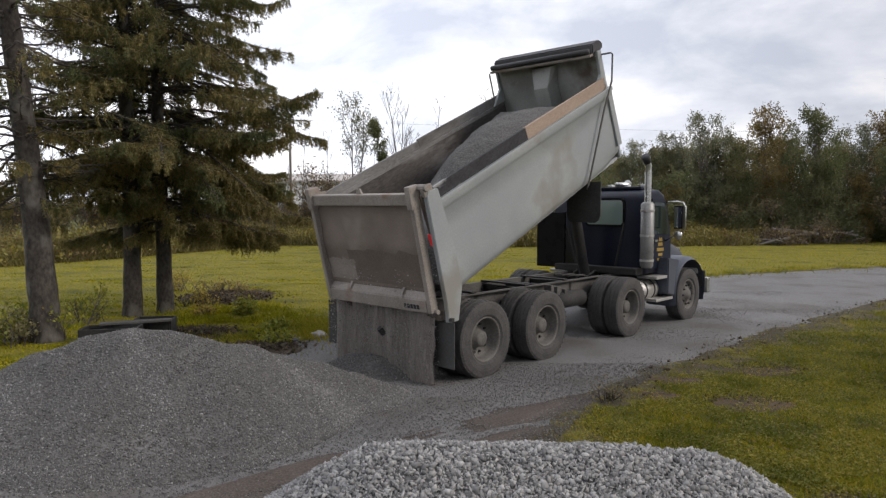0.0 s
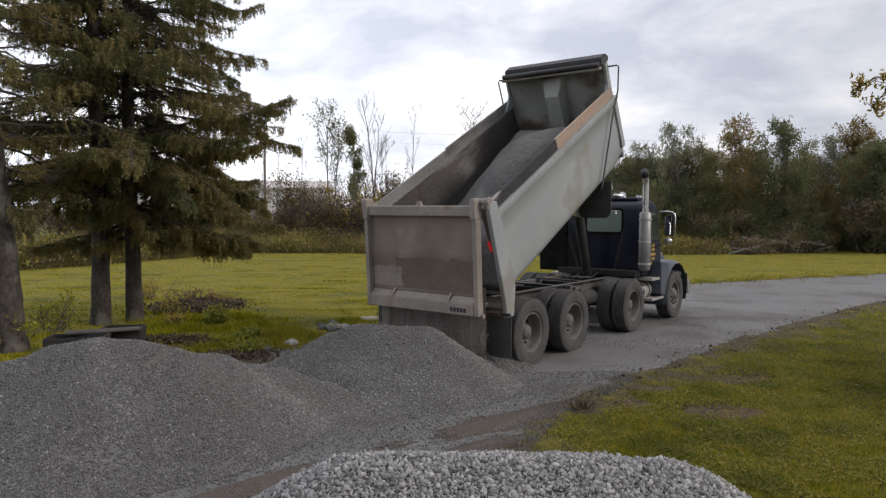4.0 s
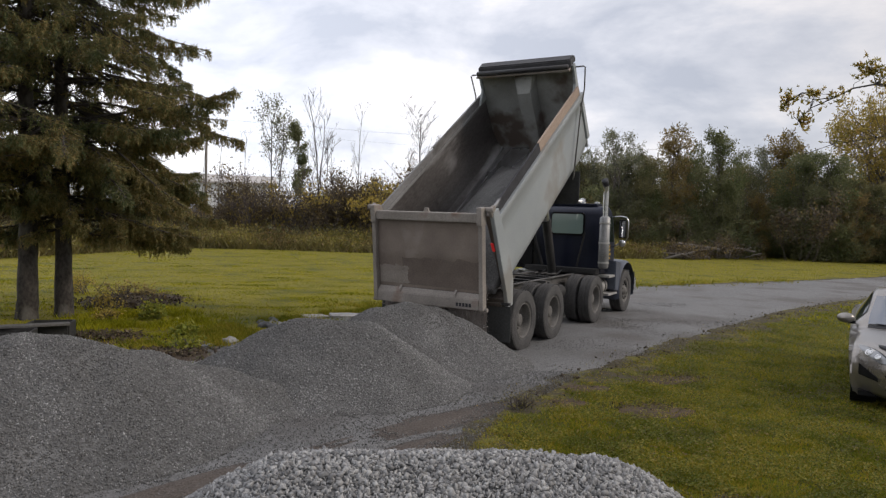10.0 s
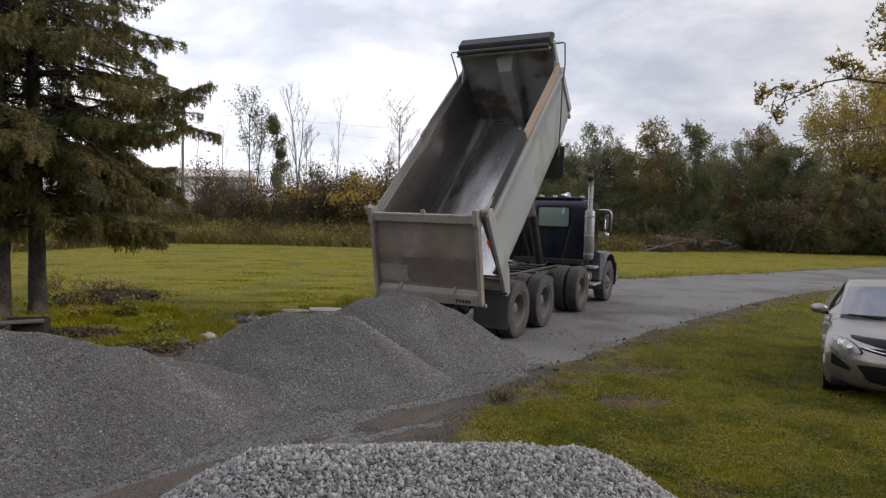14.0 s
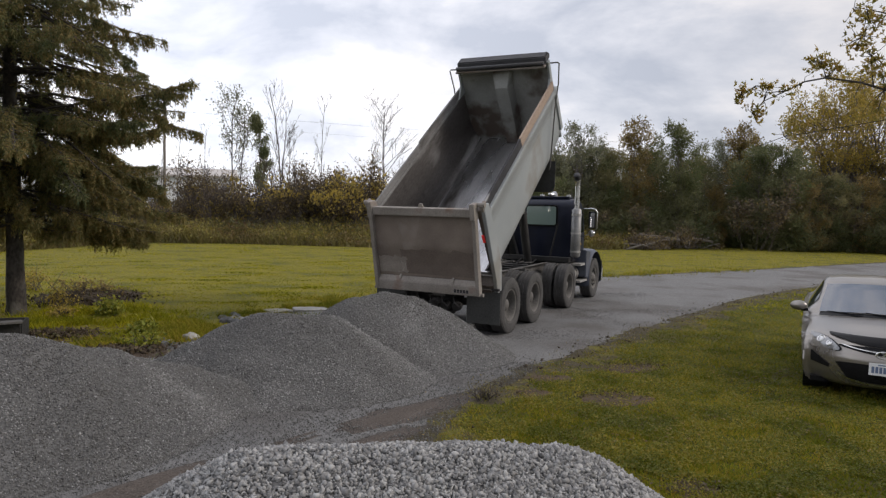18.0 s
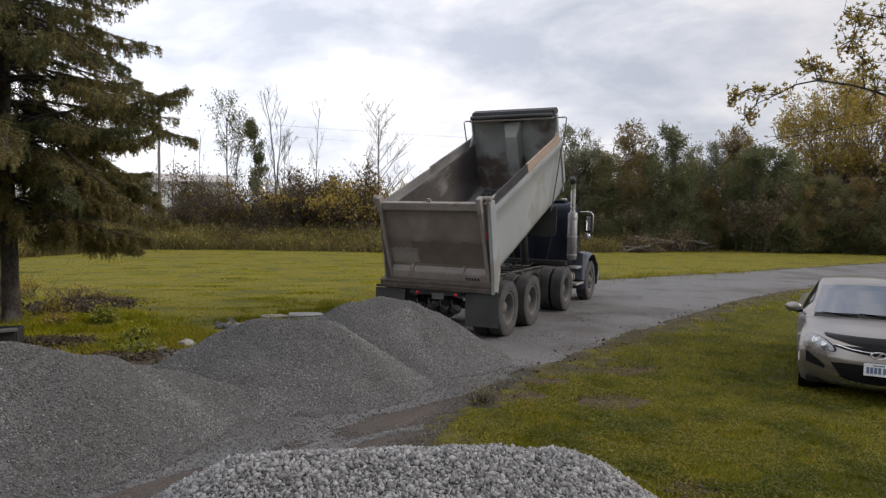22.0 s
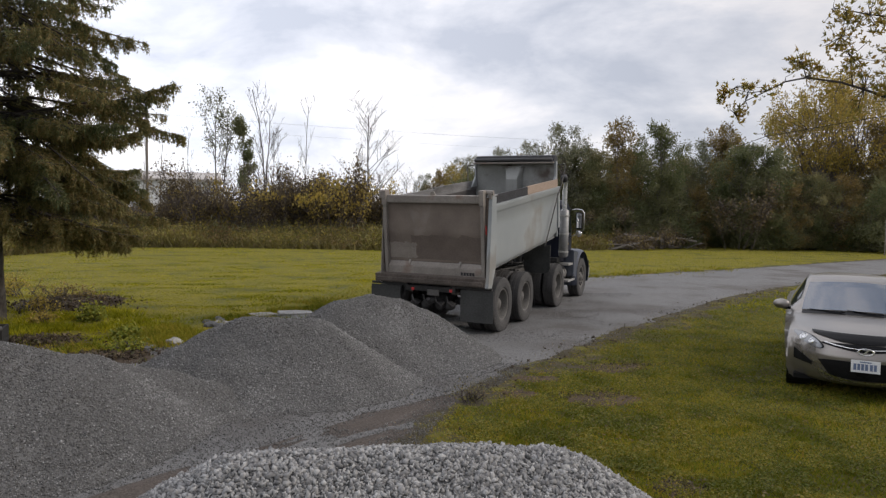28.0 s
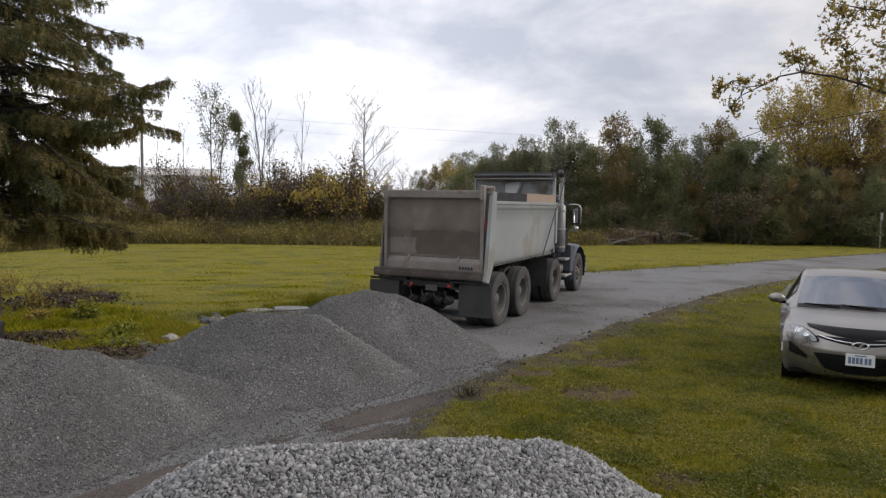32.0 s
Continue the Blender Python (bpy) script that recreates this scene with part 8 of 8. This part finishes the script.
        for u, v, r in ((0.83, 6.75, 0.055), (0.71, 6.1, 0.040)):
            c = lifted(sd * u, v / n_, 0.012)
            rear = lifted(sd * u, v / n_, -0.05)
            bm = bmesh.new()
            lathe(bm, [(-0.010, r), (0.006, r * 0.96), (0.006, r * 0.80), (-0.006, r * 0.70), (0.002, r * 0.35), (0.004, 0.001)], 20, "y")
            pj = part("lamp_projector", bm, M_CHROME, ob, "chrome-ringed lamp projector", smooth=True)
            pj.matrix_basis = Matrix.Translation(c) @ (c - rear).to_track_quat("Y", "Z").to_matrix().to_4x4()
        cover("fog_recess", 0, 0, 0, 0, 0.008, M_BLACKTRIM, "black fog lamp recess", 8, 5, shape=lambda s, t, sd=sd: (sd * (0.70 + 0.25 * s), (2.55 + 0.25 * s + (0.35 + 0.95 * s) * t) / n_))
        # door mirror
        bm = bmesh.new()
        bmesh.ops.create_uvsphere(bm, u_segments=18, v_segments=12, radius=0.12, matrix=Matrix.Translation((sd * 0.945, 1.60, 1.0)) @ Matrix.Diagonal((0.95, 0.62, 0.62, 1)))
        m_ = part("door_mirror", bm, M_SILVER, ob, "silver door mirror", smooth=True)
        part("mirror_foot", boxed(min(sd * 0.82, sd * 0.92), max(sd * 0.82, sd * 0.92), 1.58, 1.66, 0.92, 0.965, bevel=0.012), M_BLACKTRIM, m_)
        # side glass
        bm = bmesh.new()
        def glass(s, t, sd=sd):
            v = (14.2 + 6.2 * s) / n_
            e = sheet(sd, v)
            q = 0.15 + 0.77 * t
            x = abs(e.x) + (0.83 - abs(e.x)) * q + 0.008
            return (sd * x, e.y, e.z + (0.93 - e.z) * q + 0.004)
        grid_sheet(bm, glass, 20, 5)
        part("side_window", bm, M_GLASS, ob, "dark side glass", smooth=True)
        for wy in wheels_at:
            bm = bmesh.new()
            lathe(bm, [(sd * 0.60, 0.18), (sd * 0.60, 0.30), (sd * 0.63, 0.318), (sd * 0.80, 0.318), (sd * 0.835, 0.30), (sd * 0.84, 0.225), (sd * 0.82, 0.215)], 36)
            w_ = part("wheel", bm, M_TYRE, ob, "black tyre", smooth=True)
            w_.location = (0, wy, 0.316)
            bm = bmesh.new()
            lathe(bm, [(sd * 0.82, 0.216), (sd * 0.825, 0.205), (sd * 0.78, 0.195)], 36)
            for k in range(10):
                a = 2 * math.pi * k / 10
                m = Matrix.Rotation(a, 4, "X") @ Matrix.Translation((sd * 0.805, 0, 0.11))
                bmesh.ops.create_cube(bm, size=1.0, matrix=m @ Matrix.Diagonal((0.02, 0.028, 0.19, 1)))
            lathe(bm, [(sd * 0.825, 0.035), (sd * 0.825, 0.001)], 16)
            part("rim", bm, M_ALU, w_, "alloy rim")
            bm = bmesh.new()
            lathe(bm, [(sd * 0.55, 0.36), (sd * 0.84, 0.36)], 30)
            lathe(bm, [(sd * 0.55, 0.36), (sd * 0.55, 0.001)], 30)
            wl_ = part("wheel_well", bm, M_BLACKTRIM, ob)
            wl_.location = (0, wy, 0.316)
    part("underbody", boxed(-0.76, 0.76, 0.35, 4.3, 0.16, 0.22), M_BLACKTRIM, ob)
    p = part("licence_plate", boxed(-0.152, 0.152, -0.034, -0.022, 0.395, 0.548, bevel=0.003), M_PLATE, ob, "white number plate with blue bars")
    for k, x0 in enumerate((-0.125, -0.085, -0.045, -0.005, 0.045, 0.085)):
        part("plate_bar", boxed(x0, x0 + 0.03, -0.0362, -0.0345, 0.425, 0.505), M_BLUE, p)
    part("plate_bar", boxed(-0.06, 0.06, -0.0362, -0.0345, 0.520, 0.534), M_BLUE, p)
    bm = bmesh.new()
    lathe(bm, [(-0.028, 0.050), (-0.034, 0.060), (-0.028, 0.068), (-0.018, 0.068)], 28, "y")
    bd = part("badge", bm, M_CHROME, ob, "oval chrome badge", smooth=True)
    bd.location = (0, 0.035, 0.645)
    bd.scale = (1.35, 1.0, 0.72)
    bm = bmesh.new()
    prism(bm, [(-0.03, -0.045), (-0.012, -0.045), (0.03, 0.045), (0.012, 0.045)], "y", -0.034, -0.024)
    bb = part("badge_stroke", bm, M_CHROME, bd)
    for x0 in (-0.22, 0.42):
        bm = bmesh.new()
        tube(bm, [sheet(x0, 12.8 / n_) + Vector((0, -0.02, 0.02)), sheet(x0 - 0.25, 12.95 / n_) + Vector((0, 0, 0.018)), sheet(x0 - 0.60, 13.12 / n_) + Vector((0, 0, 0.016))], [0.012, 0.009, 0.006], 6)
        part("wiper", bm, M_BLACKTRIM, ob)
    ob.scale = (1.0, 1.0, 0.96)
    return ob


parked_car()

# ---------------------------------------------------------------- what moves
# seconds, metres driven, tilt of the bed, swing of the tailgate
DRIVE = [(0, 0.0, 24.7, 11), (1, 0.10, 25.4, 18), (2, 0.45, 26.3, 23), (3, 0.97, 27.1, 25), (3.5, 1.25, 27.8, 25), (4.5, 1.86, 28.8, 24), (5.5, 2.36, 29.8, 23.5), (6.5, 2.61, 30.8, 23), (7.5, 2.86, 31.9, 23), (8.5, 3.02, 33.0, 25), (10, 3.13, 34.5, 29), (11, 3.30, 35.5, 31), (12.5, 3.37, 37.2, 32), (13.5, 3.58, 40.3, 32), (14.2, 3.84, 42.5, 31), (16.5, 4.09, 42.8, 31), (17, 4.11, 42.6, 30), (18, 4.13, 36.6, 24)]
DRIVE += [(19, 4.17, 32.2, 16), (20, 4.22, 27.9, 9), (21, 4.23, 23.9, 3), (22, 4.23, 20.9, 0.5), (23.5, 4.25, 17.0, 0), (25.5, 4.45, 11.6, 0), (27.5, 4.46, 7.2, 0), (30, 4.47, 3.7, 0), (31.5, 4.52, 0.8, 0), (32, 4.54, 0.1, 0)]
DT, DS, DB, DG = [np.array(c, float) for c in zip(*DRIVE)]


def truck_pose(s):
    return pose(-0.297 + 0.7325 * s - 0.0171 * s * s, 9.683 + 0.6795 * s + 0.0160 * s * s, 0.012, 0, 0, -43.24 + 2.784 * s - 0.2436 * s * s)


def bed_pose(angle):
    return pose(*BED_PIVOT, angle, 0, 0)


def gate_pose(swing):
    return pose(0, 0.02, 1.445, -swing, 0, 0)


def state(t):
    return [float(np.interp(t, DT, c)) for c in (DS, DB, DG)]


def motions():
    walk(truck, [(t, truck_pose(s)) for t, s, b, g in DRIVE])
    walk(bed, [(t, bed_pose(b)) for t, s, b, g in DRIVE])
    walk(flap, [(t, pose(0, 3.75, -0.02, -b, 0, 0)) for t, s, b, g in DRIVE])
    for ob in gate_pieces:
        walk(ob, [(t, gate_pose(g)) for t, s, b, g in DRIVE])
    for ob, r in wheels:
        x, y, z = ob.location
        walk(ob, [(t, pose(x, y, z, -math.degrees(s / r), 0, 0)) for t, s, b, g in DRIVE])
    # hoist: aims from its foot at the top of the headboard
    foot = Vector((0, 4.42, 0.80))
    for k, ob in enumerate(hoist):
        rows = []
        for t, s, b, g in DRIVE:
            top = bed_pose(b) @ Vector((0, 4.78, 1.55))
            d = top - foot
            step = max(0.0, (d.length - 1.6) / 2.0)
            m = Matrix.Translation(foot + d.normalized() * min(step, 1.5) * k) @ d.to_track_quat("Z", "Y").to_matrix().to_4x4()
            rows.append((t, m))
        walk(ob, rows)
    # the load settles on the bed floor, then runs out under the gate into the heap
    rows = [(0, pose(0, 0, 0.12, 15.2)), (1.5, pose(0, 0, 0.12, 14.4)), (3, pose(0, 0, 0.12, 13)), (5.5, pose(0, 0, 0.08, 9.5)), (7, pose(0, 0, 0.08, 7)), (9, pose(0, 0, 0.08, 1.5)), (10.5, pose(0, -0.5, 0.05, -1.5)), (11.5, pose(0, -1.6, -0.1, -2)), (12.3, pose(0, -4.6, -0.5, -3)), (13, pose(0, -7.8, -1.4, -4))]
    s, b, g = state(13)
    deep = truck_pose(s) @ bed_pose(b) @ rows[-1][1]
    deep.translation.z -= 0.8
    for t in [13.5, 14.2, 16.5, 17, 18, 19, 20, 21, 22, 23.5, 25.5, 27.5, 30, 31.5, 32]:
        s, b, g = state(t)
        rows.append((t, (truck_pose(s) @ bed_pose(b)).inverted() @ deep))
    walk(load, rows)
    # gravel falling from under the gate
    for k, ob in enumerate(streams):
        rows = []
        period = 0.6
        times = [i * 0.3 + 0.0667 * k for i in range(46)] if k < 3 else [i * 0.5 for i in range(27)]
        for i, t in enumerate(times):
            s, b, g = state(t)
            m = truck_pose(s) @ bed_pose(b) @ gate_pose(g)
            lip = m @ Vector((0, 0.0 + 0.15 * min(1, t / 3), -1.43))
            yaw = m.to_euler().z
            drop = (0.15 if i % 2 else -0.15) if k < 3 else 0.0
            end = max(0.0, (t - 10.5) / 2.5)
            at = Matrix.Translation((lip.x, lip.y, lip.z - 1.62 - drop * 1.4 - 1.2 * end)) @ Matrix.Rotation(yaw, 4, "Z")
            rows.append((t, at))
        if rows[0][0] > 0:
            rows.insert(0, (0, rows[0][1]))
        rows.append((15, Matrix.Translation((0, 0, -2.2)) @ rows[-1][1]))
        rows.append((32, Matrix.Translation((0, 0, 0)) @ rows[-1][1]))
        walk(ob, rows)
    walk(heap_b1, [(0, pose(-0.45, 0.15, -0.60)), (1, pose(-0.4, 0.12, -0.46)), (2, pose(-0.4, 0.1, -0.32)), (2.5, pose(-0.22, 0.08, -0.23)), (3, pose(0.02, 0.05, -0.14)), (4.5, pose(0, 0, -0.03)), (5.5, pose(0, 0, 0)), (32, pose(0, 0, 0))])
    walk(heap_b2, [(0, pose(-0.9, -0.5, -1.12)), (1, pose(-0.85, -0.5, -1.0)), (2, pose(-0.75, -0.5, -0.82)), (3, pose(-0.68, -0.45, -0.62)), (3.5, pose(-0.62, -0.4, -0.5)), (5.5, pose(-0.46, -0.26, -0.24)), (7, pose(-0.38, -0.20, -0.14)), (9, pose(-0.28, -0.12, -0.07)), (11, pose(-0.15, -0.06, -0.02)), (14, pose(-0.06, 0, 0)), (17, pose(0, 0, 0)), (32, pose(0, 0, 0))])


motions()
